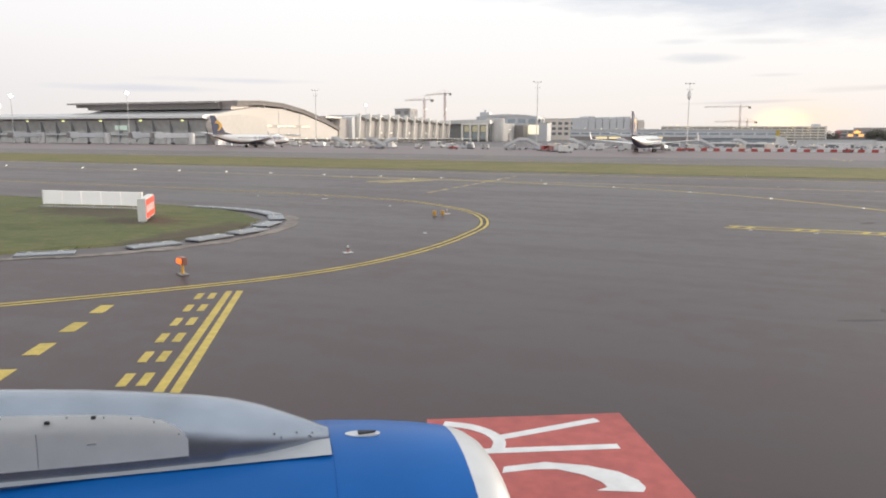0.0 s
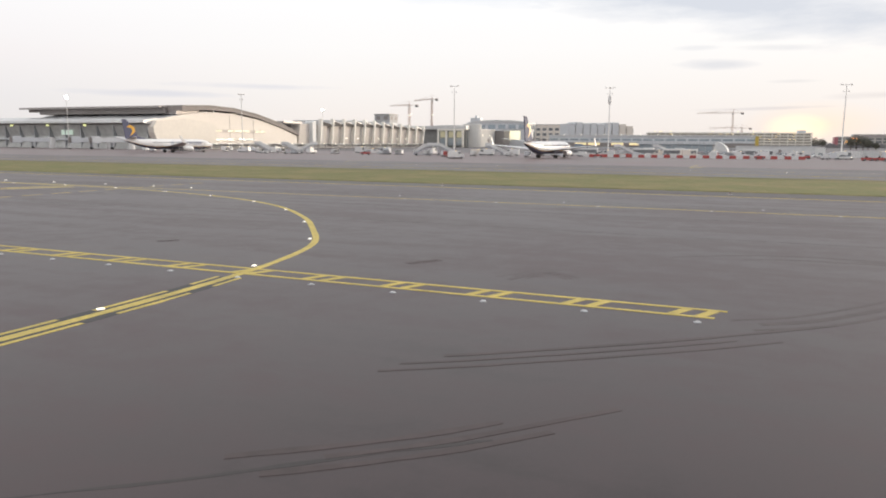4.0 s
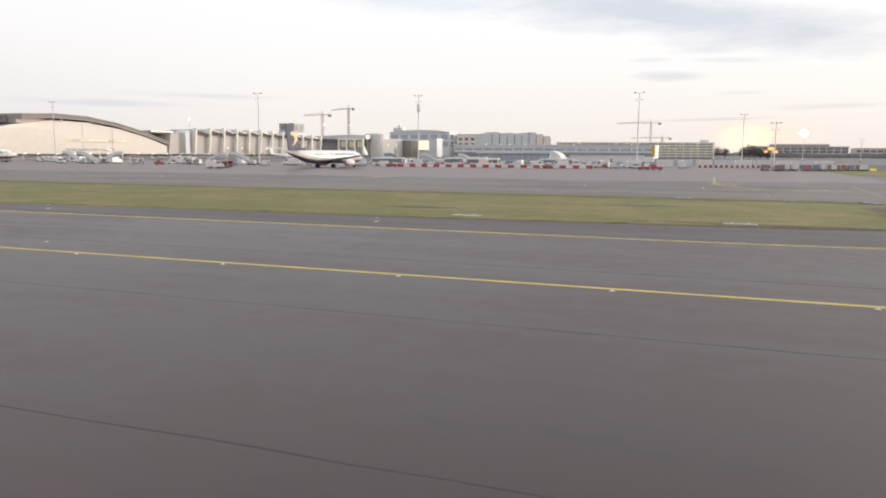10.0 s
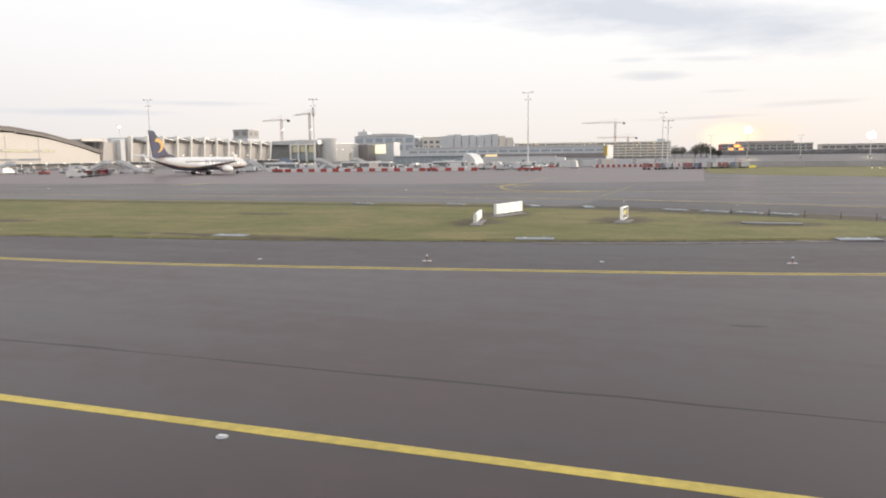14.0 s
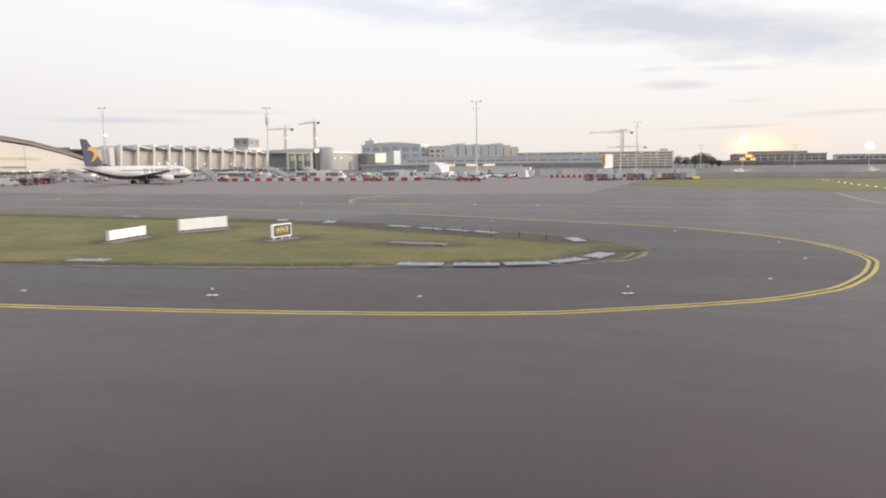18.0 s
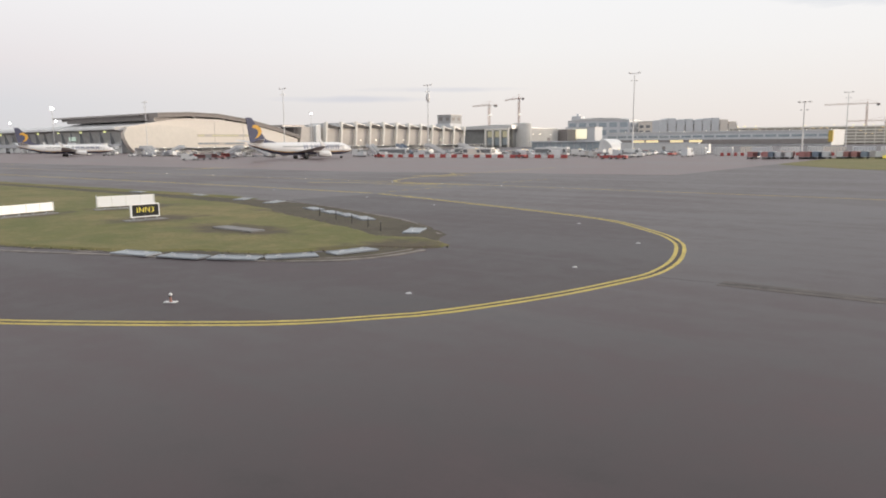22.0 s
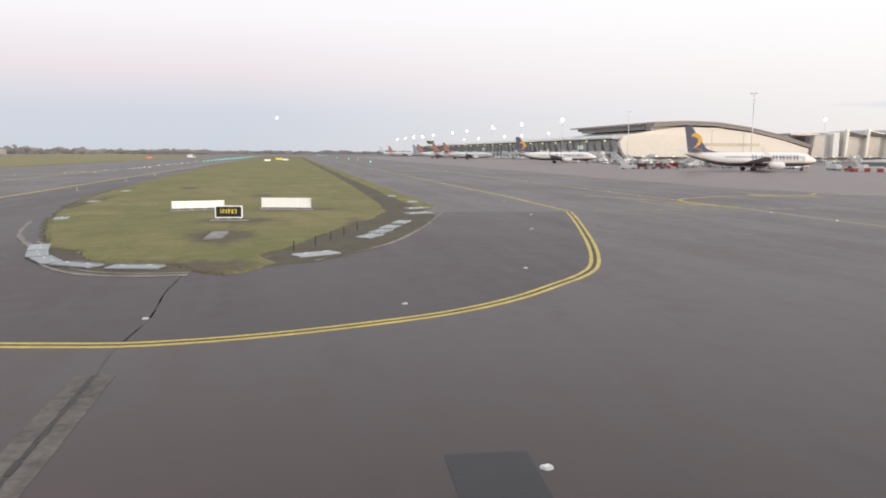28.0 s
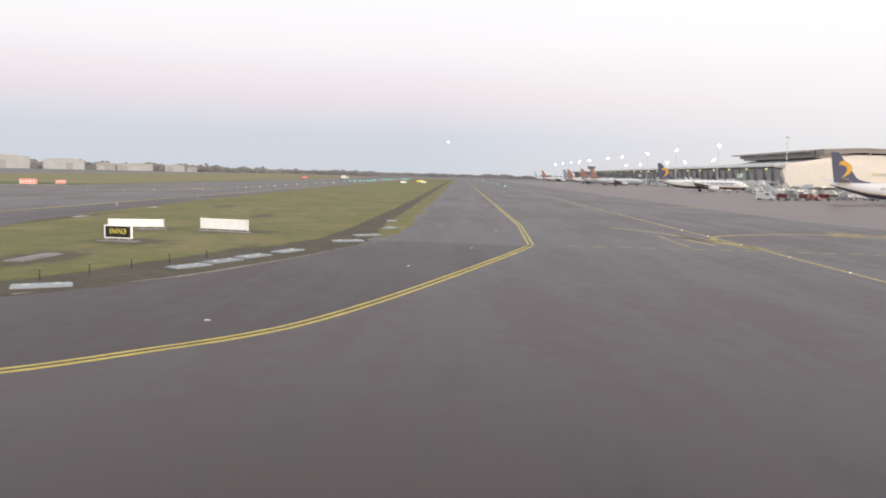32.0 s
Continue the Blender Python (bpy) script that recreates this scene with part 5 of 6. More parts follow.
part("nose_joint", prism([(1.42, -0.22), (1.62, -0.20), (1.625, -0.19), (1.42, -0.21)], "x", 0.0, 0.006), RUBBER, pyl)
for x, z, yy in ((-1.3, 1.72, -0.25), (-1.05, 1.73, -0.245)):
    part("drain_hole", box(x - 0.012, yy - 0.02, z - 0.008, x + 0.012, yy, z + 0.008), RUBBER, pyl)
bm = bmesh.new()
seg = []
for k in range(13):
    x = -2.8 + 3.13 * k / 12
    y_in, y_out = -0.20 + 0.10 * (k / 12) ** 4, -0.325 + 0.03 * k / 12
    r = 1.412
    seg.append([bm.verts.new((x, yy, math.sqrt(r * r - yy * yy))) for yy in (y_in, (y_in + y_out) / 2, y_out)])
for a, c in zip(seg, seg[1:]):
    for j in range(2):
        bm.faces.new((a[j], a[j + 1], c[j + 1], c[j]))
part("seal_strip", bm, mat("seal_grey", (0.40, 0.42, 0.45), 0.4, 0.2, var=0.1), engine, "grey strip between pylon and cowl")
vent_ring = []
for k in range(20):
    q = 2 * math.pi * k / 20
    vent_ring.append((0.56 + 0.12 * math.cos(q), 0.0 + 0.05 * math.sin(q)))
bm = bmesh.new()
lower = [bm.verts.new((x, yy, math.sqrt(1.36 ** 2 - yy * yy))) for x, yy in vent_ring]
upper = [bm.verts.new((x, yy, math.sqrt((1.387 - 0.05 * (x - 0.45)) ** 2 - yy * yy))) for x, yy in vent_ring]
for k in range(20):
    bm.faces.new((lower[k], lower[(k + 1) % 20], upper[(k + 1) % 20], upper[k]))
bm.faces.new(upper)
scoop = part("vent", bm, LIP_METAL, engine, "pale oval vent plate with a dark slot")
part("slot", prism([(0.53, -0.025), (0.53, 0.03), (0.65, 0.0)], "z", 1.38, 1.3925), RUBBER, scoop)
part("cowl_joint", lathe([(0.34, 1.3905), (0.34, 1.3935), (0.346, 1.3935), (0.346, 1.3905)]), COWL_BLUE, engine)


# ---- signs and lights on the ground ----
def board(x, y, rz, w, label, panels=4, h=1.15):
    s = thing("sign_board", label, "sign", (x, y, 0), rz=rz, group="taxiway sign boards")
    n = panels
    for i in range(n):
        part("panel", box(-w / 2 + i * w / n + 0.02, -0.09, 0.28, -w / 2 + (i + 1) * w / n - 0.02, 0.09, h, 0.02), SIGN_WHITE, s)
        part("leg", tube([(-w / 2 + (i + 0.5) * w / n, 0, 0), (-w / 2 + (i + 0.5) * w / n, 0, 0.3)], [0.05, 0.05], 8), STEEL, s)
    part("edge", box(w / 2 - 0.02, -0.12, 0.25, w / 2 + 0.05, 0.12, h + 0.03, 0.01), WHITE, s)
    part("edge", box(-w / 2 - 0.05, -0.12, 0.25, -w / 2 + 0.02, 0.12, h + 0.03, 0.01), WHITE, s)
    part("base_slab", box(-w / 2 - 0.2, -0.4, 0, w / 2 + 0.2, 0.4, 0.13, 0.02), CONCRETE, s)
    return s


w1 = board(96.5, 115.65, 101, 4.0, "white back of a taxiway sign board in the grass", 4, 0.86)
part("yellow_face", box(-1.95, 0.094, 0.30, 1.95, 0.104, 0.84), SIGN_YELLOW, w1, "lit yellow front of the sign")
for x, w in ((-1.5, 0.35), (-0.9, 0.3), (-0.2, 0.45), (0.6, 0.3), (1.3, 0.5)):
    part("dark_bar", box(x - w / 2, 0.106, 0.42, x + w / 2, 0.112, 0.72), SIGN_BLACK, w1)
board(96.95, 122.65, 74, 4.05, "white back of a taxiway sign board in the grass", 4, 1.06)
long_board = board(-39.5, 35.5, 11, 7.2, "long taxiway sign board with a lit red front", 5, 1.16)
part("red_front", box(-3.4, 0.1, 0.34, 3.4, 0.125, 1.12), LAMP_RED, long_board, "lit red front of the sign")
part("white_bar", box(-2.9, 0.125, 0.6, 2.9, 0.135, 0.95), WHITE, long_board)


def text_mesh(body, size, depth):
    cu = bpy.data.curves.new("letters", "FONT")
    cu.body, cu.size, cu.extrude = body, size, depth
    cu.space_character = 1.12
    cu.align_x, cu.align_y = "CENTER", "CENTER"
    tmp = bpy.data.objects.new("letters_source", cu)
    scene.collection.objects.link(tmp)
    bpy.context.view_layer.update()
    me = bpy.data.meshes.new_from_object(tmp.evaluated_get(bpy.context.evaluated_depsgraph_get()))
    bpy.data.objects.remove(tmp)
    return me


inn = thing("taxiway_sign", "black taxiway sign with yellow letters in a white frame", "sign", (106.2, 118.8, 0), rz=84)
part("face", box(-0.86, -0.08, 0.34, 0.86, 0.06, 1.06), SIGN_BLACK, inn)
for a, b in (((-0.92, 0.28), (0.92, 0.34)), ((-0.92, 1.06), (0.92, 1.12)), ((-0.92, 0.34), (-0.86, 1.06)), ((0.86, 0.34), (0.92, 1.06))):
    part("frame", box(a[0], -0.12, a[1], b[0], 0.08, b[1], 0.01), SIGN_WHITE, inn)
for x in (-0.75, 0.0, 0.75):
    part("leg", box(x - 0.04, -0.04, 0, x + 0.04, 0.04, 0.3), STEEL, inn)
letters = new("letters", text_mesh("INN3", 0.47, 0.004))
letters.data.materials.append(SIGN_YELLOW)
letters.parent = inn
letters.matrix_basis = pose(0, -0.095, 0.72, 90, 0, 0)
part("base_slab", box(-1.3, -0.5, 0, 1.3, 0.5, 0.12, 0.02), CONCRETE, inn)
red_sign = thing("runway_sign", "white box sign with a lit red face on the grass island", "sign", (-31.2, 31.7, 0), rz=127)
part("case", box(-1.85, -0.2, 0.2, 1.85, 0.16, 1.4, 0.03), WHITE, red_sign)
part("end_panel", box(-1.95, -0.24, 0.18, -1.85, 0.2, 1.42, 0.02), WHITE, red_sign)
part("red_face", box(-1.78, -0.23, 0.3, 1.78, -0.2, 1.32), LAMP_RED, red_sign, "lit red face")
for x, w in ((-1.25, 0.5), (-0.5, 0.6), (0.35, 0.7), (1.2, 0.5)):
    part("white_bar", box(x - w / 2, -0.24, 0.6, x + w / 2, -0.23, 1.0), WHITE, red_sign)
for x in (-1.8, -0.6, 0.6, 1.8):
    part("leg", box(x - 0.06, -0.06, 0, x + 0.06, 0.06, 0.22), STEEL, red_sign)
    part("foot", box(x - 0.14, -0.14, 0, x + 0.14, 0.14, 0.12, 0.02), CONCRETE, red_sign)
for x, y, rz in ((-388, 27, 70),):
    rs = thing("runway_sign", "lit red runway sign in the far grass", "sign", (x, y, 0), rz=rz)
    part("case", box(-2.4, -0.1, 0.25, 2.4, 0.2, 1.2, 0.03), WHITE, rs)
    part("red_face", box(-2.35, -0.14, 0.3, 2.35, -0.11, 1.15), LAMP_RED, rs)
    part("white_bar", box(-1.7, -0.16, 0.55, 1.6, -0.141, 0.9), WHITE, rs)
    for x2 in (-1.9, 1.9):
        part("leg", box(x2 - 0.06, -0.06, 0, x2 + 0.06, 0.06, 0.27), STEEL, rs)
ys = thing("taxiway_sign", "small yellow lit sign far down the grass strip", "sign", (-300, 117, 0), rz=90)
part("face", box(-2, -0.1, 0.3, 2, 0.1, 1.3, 0.03), SIGN_YELLOW, ys)
part("leg", box(-0.1, -0.05, 0, 0.1, 0.05, 0.32), STEEL, ys)
ys2 = thing("taxiway_sign", "small yellow lit sign on the grass by the wall", "sign", (125.6, 297, 0))
part("face", box(-0.9, -0.1, 0.3, 0.9, 0.1, 0.95, 0.03), SIGN_YELLOW, ys2)
part("leg", box(-0.1, -0.05, 0, 0.1, 0.05, 0.32), STEEL, ys2)
for x, y in ((-230, 112), (-260, 121)):
    b = board(x, y, 90, 3.0, "white back of a distant taxiway sign in the grass", 3)

guard = thing("guard_light", "orange runway guard lamp on a short post", "lamp", (-17.9, 19.7, 0), rz=-30)
guard.scale = (0.78, 0.78, 0.85)
part("post", tube([(0, 0, 0.05), (0, 0, 0.42)], [0.07, 0.06], 8), GOLD, guard)
part("base", box(-0.3, -0.2, 0, 0.3, 0.2, 0.06, 0.01), CONCRETE, guard)
part("housing", box(-0.3, -0.12, 0.42, 0.3, 0.14, 0.74, 0.04), ORANGE, guard)
for x in (-0.15, 0.15):
    part("lamp", tube([(x, -0.12, 0.58), (x, -0.19, 0.58)], [0.12, 0.1], 12), LAMP_ORANGE, guard, "lit orange lens")


drum_lamp = thing("guard_light", "pair of yellow drum lamps on a low bracket", "lamp", (-17.1, 40.8, 0), rz=40)
drum_lamp.scale = (0.68, 0.68, 0.68)
part("bracket", box(-0.55, -0.08, 0, 0.55, 0.08, 0.1, 0.01), STEEL, drum_lamp)
for x in (-0.38, 0.38):
    part("drum", tube([(x, 0, 0.08), (x, 0, 0.2), (x, 0, 0.5)], [0.10, 0.16, 0.17], 14), GOLD, drum_lamp, smooth=True)


def stub(x, y, n=0):
    s = thing("edge_light", "small raised taxiway edge light on a pale base plate", "lamp", (x, y, 0), rz=n * 17, group="taxiway edge lights")
    part("base", box(-0.20, -0.12, 0, 0.20, 0.12, 0.03, 0.01), BARRIER_WHITE, s)
    part("stem", tube([(0, 0, 0.03), (0, 0, 0.08), (0, 0, 0.20)], [0.06, 0.035, 0.03], 8), ORANGE, s, "yellow stem")
    part("collar", tube([(0, 0, 0.19), (0, 0, 0.22)], [0.05, 0.05], 8), RUBBER, s)
    part("lens", tube([(0, 0, 0.22), (0, 0, 0.26), (0, 0, 0.30)], [0.045, 0.055, 0.03], 10), BARRIER_WHITE, s)


LIGHT_PLATE = mat("light_plate", (0.46, 0.465, 0.48), 0.4, var=0.2)


def plate(x, y, n=0, lit=None, k=1.0):
    s = thing("inset_light", "flat inset taxiway light in a pale plate", "lamp", (x, y, 0), rz=n * 23, group="inset taxiway lights")
    part("plate", tube([(0, 0, 0), (0, 0, 0.012), (0, 0, 0.02)], [0.11, 0.11, 0.08], 12), LIGHT_PLATE, s)
    part("lens", box(-0.075 * k, -0.045 * k, 0.025, 0.075 * k, 0.045 * k, 0.025 + 0.012 * k * k, 0.004), lit or GREY_LIGHT, s)


for i, (x, y) in enumerate(((99.4, 97.6), (115.0, 100.8), (129.6, 106.0), (-15.1, 26.3), (-17.2, 42.4), (-30, 48.8), (60, 97.0), (30, 96.6), (0, 96.0))):
    stub(x, y, i)
for i, (x, y) in enumerate(((91.4, 96.2), (107.1, 99.3), (122.5, 103.0), (134.7, 111.3), (136.7, 118.8), (129.7, 132.6), (114.5, 138.0), (136.0, 126.5), (104, 141.5), (88, 144), (-14.7, 33.3), (-36.3, 48.9), (-22.8, 45.6), (148.57, 126.75))):
    plate(x, y, i)
for i in range(13):
    plate(103.4 - i * 8.2, 76.66, i)
run, due, seen = 0.0, 1.6, 0
for p, q in zip(lead, lead[1:]):
    run += (q - p).length
    if run >= due:
        plate(q.x - 0.35, q.y, seen, LAMP_SOFT, 1.3)
        due += 8.0
        seen += 1
for i in range(11):
    plate(0.4 + i * 3.1, 41.4, i)
for i, x in enumerate((112.6, 104.9, 96.3, 88.4, 80.5, 72.0, 63.7, 50, 36.7, 20.5, 4.7, -17.5, -36, -56, -78)):
    plate(x, 162.0 + (112 - x) * 0.017, i + i % 2 + 1, LAMP_SOFT, 1.0)
for i, x in enumerate((49, 33, 18, 3, -21, -26, -33, -41, -49, -57, -64, -72, -80, -90, -106, -124, -142, -160, -180, -205)):
    plate(x, 79.6, i, LAMP_SOFT if i > 3 else None, 0.7 + 0.14 * i)
for i in range(24):
    plate(-240 - i * 17, 79.6 + i * 0.4, i, LAMP_GREEN, 4.2)
    if i % 2 == 0:
        plate(-235 - i * 40, 165.5 + i * 0.2, i, LAMP_GREEN, 4.0)

for i in range(11):
    plate(156.3 + i * 0.3, 298 - i * 7.2, i, LAMP_SOFT, 3.0)

# cover slabs round the grass tips


def slab(x, y, rz, length=2.2, parent_label="pale concrete cover slab at the grass edge"):
    s = thing("cover_slab", parent_label, "slab", (x, y, 0), rz=rz, group="cover slabs")
    for k in (-1, 1):
        part("bearer", box(k * (length / 2 - 0.28) - 0.08, -0.38, 0, k * (length / 2 - 0.28) + 0.08, 0.38, 0.04), CONCRETE, s)
    part("plate", box(-length / 2, -0.47, 0.035, length / 2, 0.47, 0.10, 0.02), SLAB, s)
    part("rim", box(-length / 2 + 0.08, 0.36, 0.10, length / 2 - 0.08, 0.44, 0.125, 0.01), SLAB, s)
    for x0, y0 in ((-length / 4, 0.0), (length / 4, 0.1)):
        part("handle", tube([(x0 - 0.1, y0, 0.10), (x0 - 0.06, y0, 0.15), (x0 + 0.06, y0, 0.15), (x0 + 0.1, y0, 0.10)], [0.02] * 4, 6), BARRIER_WHITE, s, "white lifting handle")


for x, y, rz in ((83.8, 104.6, 4), (64.4, 103.6, 2), (102.4, 107.0, 10), (119.3, 110.7, 13), (121.9, 111.4, 16), (124.1, 112.45, 28), (125.75, 114.1, 56), (126.85, 116.65, 76),
                 (124.2, 124.1, 118), (117.2, 127.4, 150), (114.8, 128.3, 153), (112.3, 129.2, 155), (109.2, 130.4, 157), (101.7, 132.9, 110), (96.6, 133.6, 120), (88.5, 134.6, 172), (79, 133.9, 178),
                 (-25.9, 20.8, 44), (-23.7, 24.4, 68), (-23.1, 27.3, 83), (-22.95, 30.0, 84), (-23.9, 32.9, 104), (-25.3, 35.7, 128), (-27.0, 37.4, 148), (-28.9, 38.4, 163), (-31.1, 38.9, 172), (-33.4, 39.1, 178), (-31.2, 16.6, 48)):
    slab(x, y, rz)
KERB = mat("worn_kerb", (0.235, 0.205, 0.185), 0.9, var=0.45, grain=2.0, coarse=0.5, bump=0.4)
kerb = curve_through([(103, 105.2), (112, 107.4), (118.5, 110.0), (122.3, 111.4), (125.2, 112.6), (127.4, 114.1), (128.5, 115.6), (128.95, 117.3), (129.0, 119.0)], 0.8)
tag(part("bare_strip", ribbon(kerb[20:], 2.4, 1.3, 0, 0.02, 0.25), EARTH), "bare trodden earth inside the worn kerb", "earth", kind="structure")
tag(part("kerb_edge", ribbon(kerb, 0.34, 0, 0, 0.03, 1.3), KERB), "pale worn concrete edge round the grass tip", "kerb", kind="structure")
tag(part("kerb_edge", ribbon(kerb[16:], 0.16, 0.62, 0, 0.028, 1.5), KERB), "pale inner line of the broken concrete edge", "kerb", kind="structure")
kerb3 = curve_through([(126.0, 124.0), (122.2, 126.9), (118.6, 128.9), (111.2, 131.7), (102.6, 134.4), (99.5, 135.4)], 0.8)
tag(part("kerb_edge", ribbon(kerb3, 0.20, 0, 0, 0.025, 1.6), KERB), "crumbled pale edge of the earth verge", "kerb", kind="structure")
kerb2 = curve_through([(-33.6, 11.6), (-26.5, 19.2), (-24.6, 20.9), (-23.5, 22.3), (-22.2, 25.0), (-21.7, 28.6), (-22.3, 32.6), (-24.0, 35.5), (-25.9, 37.4), (-30.7, 39.9)], 0.8)
tag(part("kerb_edge", ribbon(kerb2, 0.85, 0.1, 0, 0.03, 0.9), KERB), "pale worn concrete edge round the grass island", "kerb", kind="structure")
for x, y, w, d in ((115.7, 118.85, 3.7, 0.95),):
    pit = thing("drain_cover", "grey drain cover slab lying in bare earth", "cover", (x, y, 0.06), rz=-2)
    part("cover", box(-w / 2, -d / 2, 0, w / 2, d / 2, 0.10, 0.02), CONCRETE, pit)
# drainage channel of concrete blocks crossing the taxiway, and a dark repair
chan = thing("drain_channel", "old concrete drainage channel with broken slot covers", "channel", (142.2, 118.77, 0), rz=0.0, kind="structure")
OLD = mat("old_channel_concrete", (0.122, 0.105, 0.096), 0.9, var=0.45, grain=5.0, coarse=1.2, bump=0.5, rand=0.12)
crng = random.Random(12)
blks = []
for k in range(4):
    e = 0.012 * (k - 1.5)
    blks.append(part("channel_block", prism([(0.004, -0.19 + e), (0.38, -0.18 - e), (0.746, -0.19 + e), (0.746, 0.17), (0.38, 0.18 + e), (0.004, 0.17)], "z", 0, 0.008 + 0.001 * k), OLD, chan))
    blks[-1].location = (k * 0.75, -0.245, 0)
for i in range(36):
    for side in (-0.245, 0.245):
        if side > 0 or i > 3:
            share(blks[crng.randrange(4)], (i * 0.75, side + crng.uniform(-0.012, 0.012), 0), chan)
slot = part("slot_cover", box(0.02, -0.05, 0, 0.6, 0.05, 0.006), TAR, chan)
for i in range(1, 42):
    share(slot, (i * 0.64, crng.uniform(-0.03, 0.03), 0), chan)
marking("asphalt_repair", prism([(147.8, 125.3), (147.9, 126.65), (151.8, 126.3), (151.7, 125.05)], "z", 0, 0.006), "darker rectangular repair in the asphalt", PATCH)
for i, pts in enumerate(([(55.1, 49.8), (55.15, 48.2), (54.9, 46.4)],)):
    marking("tyre_mark", ribbon(curve_through(pts, 0.3), 0.14, z1=0.003, taper=0.9), "dark tyre mark on the asphalt", mat("tyre_mark", (0.026, 0.022, 0.021), 0.55, var=0.25))

CRACK = mat("worn_crack", (0.034, 0.027, 0.026), 0.6, var=0.3)
marking("tar_crack", ribbon(curve_through([(142.5, 118.8), (140.2, 118.7), (136.5, 118.9), (132.6, 118.7), (129.2, 118.8)], 0.4), 0.045, z1=0.003, taper=1.4), "thin dark crack in the asphalt", CRACK)
marking("tar_crack", ribbon(curve_through([(20.4, 23.8), (21.6, 25.0), (22.7, 26.1), (24.0, 27.3), (25.4, 28.4), (26.8, 29.7), (29.0, 31.6)], 0.3), 0.09, z1=0.003, taper=1.3), "dark crack across the asphalt", CRACK)
SMEAR = mat("tyre_smear", (0.060, 0.0418, 0.0404), 0.5, var=0.35, grain=2.5, spec=0.27)
srng = random.Random(31)
for smear_no, (pts, wide) in enumerate((([(24.4, 45.4), (25.0, 46.4), (25.6, 47.9)], 0.5), ([(32.5, 41.6), (34.3, 42.9), (36.5, 45.7), (38.3, 48.7)], 0.9), ([(28.8, 52.1), (33.4, 54.9), (38.8, 55.2), (44.7, 55.3), (56, 58.4)], 0.9),
                  ([(24.8, 45.1), (25.7, 47.1), (26.8, 46.3)], 0.4), ([(25.7, 29.0), (28.1, 31.0), (31.0, 34.3)], 0.6), ([(23.2, 33.1), (27.1, 35.6), (31.7, 39.2), (37, 44)], 0.7), ([(6.3, 47.3), (6.9, 48.1)], 0.3), ([(20.0, 46.7), (20.8, 48.1)], 0.3))):
    line = curve_through(pts, 0.5)
    n = len(line)
    for k in (-1, 0, 1):
        a = srng.randrange(0, max(1, n // 3))
        b = srng.randrange(max(a + 3, 2 * n // 3), n + 1) if n > 8 else n
        marking("tyre_smear", ribbon(line[a:b], wide * srng.uniform(0.18, 0.34), k * wide * 0.62, z1=0.002 + 0.001 * smear_no, taper=0.5), "faint dark rubber smear on the asphalt", SMEAR)

STAIN = mat("oil_stain", (0.018, 0.014, 0.013), 0.5, var=0.3)
for x, y, a, c, rz in ((47.4, 49.6, 0.9, 0.25, 10), (46.8, 51.2, 0.7, 0.2, 30), (44.2, 48.0, 0.6, 0.3, 0), (4.2, 23.5, 0.5, 0.15, 20), (3.4, 22.0, 1.0, 0.12, 25), (112.5, 88.0, 0.4, 0.14, 12), (57.1, 49.8, 0.35, 0.14, 20), (58.3, 48.6, 0.5, 0.2, 40), (59.1, 49.6, 0.3, 0.2, 60)):
    ca, sa = math.cos(radians(rz)), math.sin(radians(rz))
    pts = []
    for k in range(18):
        q = 2 * math.pi * k / 18
        f = 1 + 0.7 * noise.noise(Vector((x + math.cos(q) * 1.4, y + math.sin(q) * 1.4, 0)))
        u, v = a * f * math.cos(q), c * f * math.sin(q)
        pts.append((x + u * ca - v * sa, y + u * sa + v * ca))
    marking("oil_stain", prism(pts, "z", 0, 0.004), "dark oil stain soaked into the asphalt", STAIN)

# ---- apron things ----
def wheels(t, xs, ys, r=0.34):
    for x in xs:
        for y in ys:
            w = part("wheel", tube([(x, y - 0.1, r), (x, y + 0.1, r)], [r, r], 12), RUBBER, t)
            part("hub", tube([(x, y - 0.11, r), (x, y + 0.11, r)], [r * 0.5, r * 0.5], 8), STEEL, w)


def van(x, y, rz, paint, label, length=5.2, h=2.3):
    t = thing("van", label, "van", (x, y, 0), rz=rz, group="apron vehicles")
    L = length / 2
    part("body", prism([(-L, 0.4), (-L, h), (L - 1.5, h), (L - 0.7, 1.35), (L, 1.15), (L, 0.4)], "y", -0.95, 0.95), paint, t)
    part("windscreen", prism([(L - 1.44, h - 0.12), (L - 0.74, 1.42), (L - 0.70, 1.42), (L - 1.40, h - 0.12)], "y", -0.82, 0.82), GLASS, t)
    for s in (-1, 1):
        part("side_window", box(L - 2.3, s * 0.95 - 0.02, 1.4, L - 1.3, s * 0.95 + 0.02, h - 0.25), GLASS, t)
    wheels(t, (-L + 0.9, L - 0.9), (-0.85, 0.85))
    part("beacon", box(-0.2, -0.2, h, 0.2, 0.2, h + 0.15, 0.03), LAMP_WARM, t)


def car(x, y, rz, paint, label):
    t = thing("car", label, "car", (x, y, 0), rz=rz, group="apron vehicles")
    part("body", prism([(-2.1, 0.35), (-2.15, 0.9), (-1.2, 0.98), (1.0, 0.95), (2.05, 0.75), (2.1, 0.35)], "y", -0.85, 0.85), paint, t)
    part("cabin", prism([(-1.5, 0.95), (-0.9, 1.45), (0.4, 1.45), (1.1, 0.95)], "y", -0.75, 0.75), GLASS, t)
    wheels(t, (-1.3, 1.35), (-0.78, 0.78), 0.31)


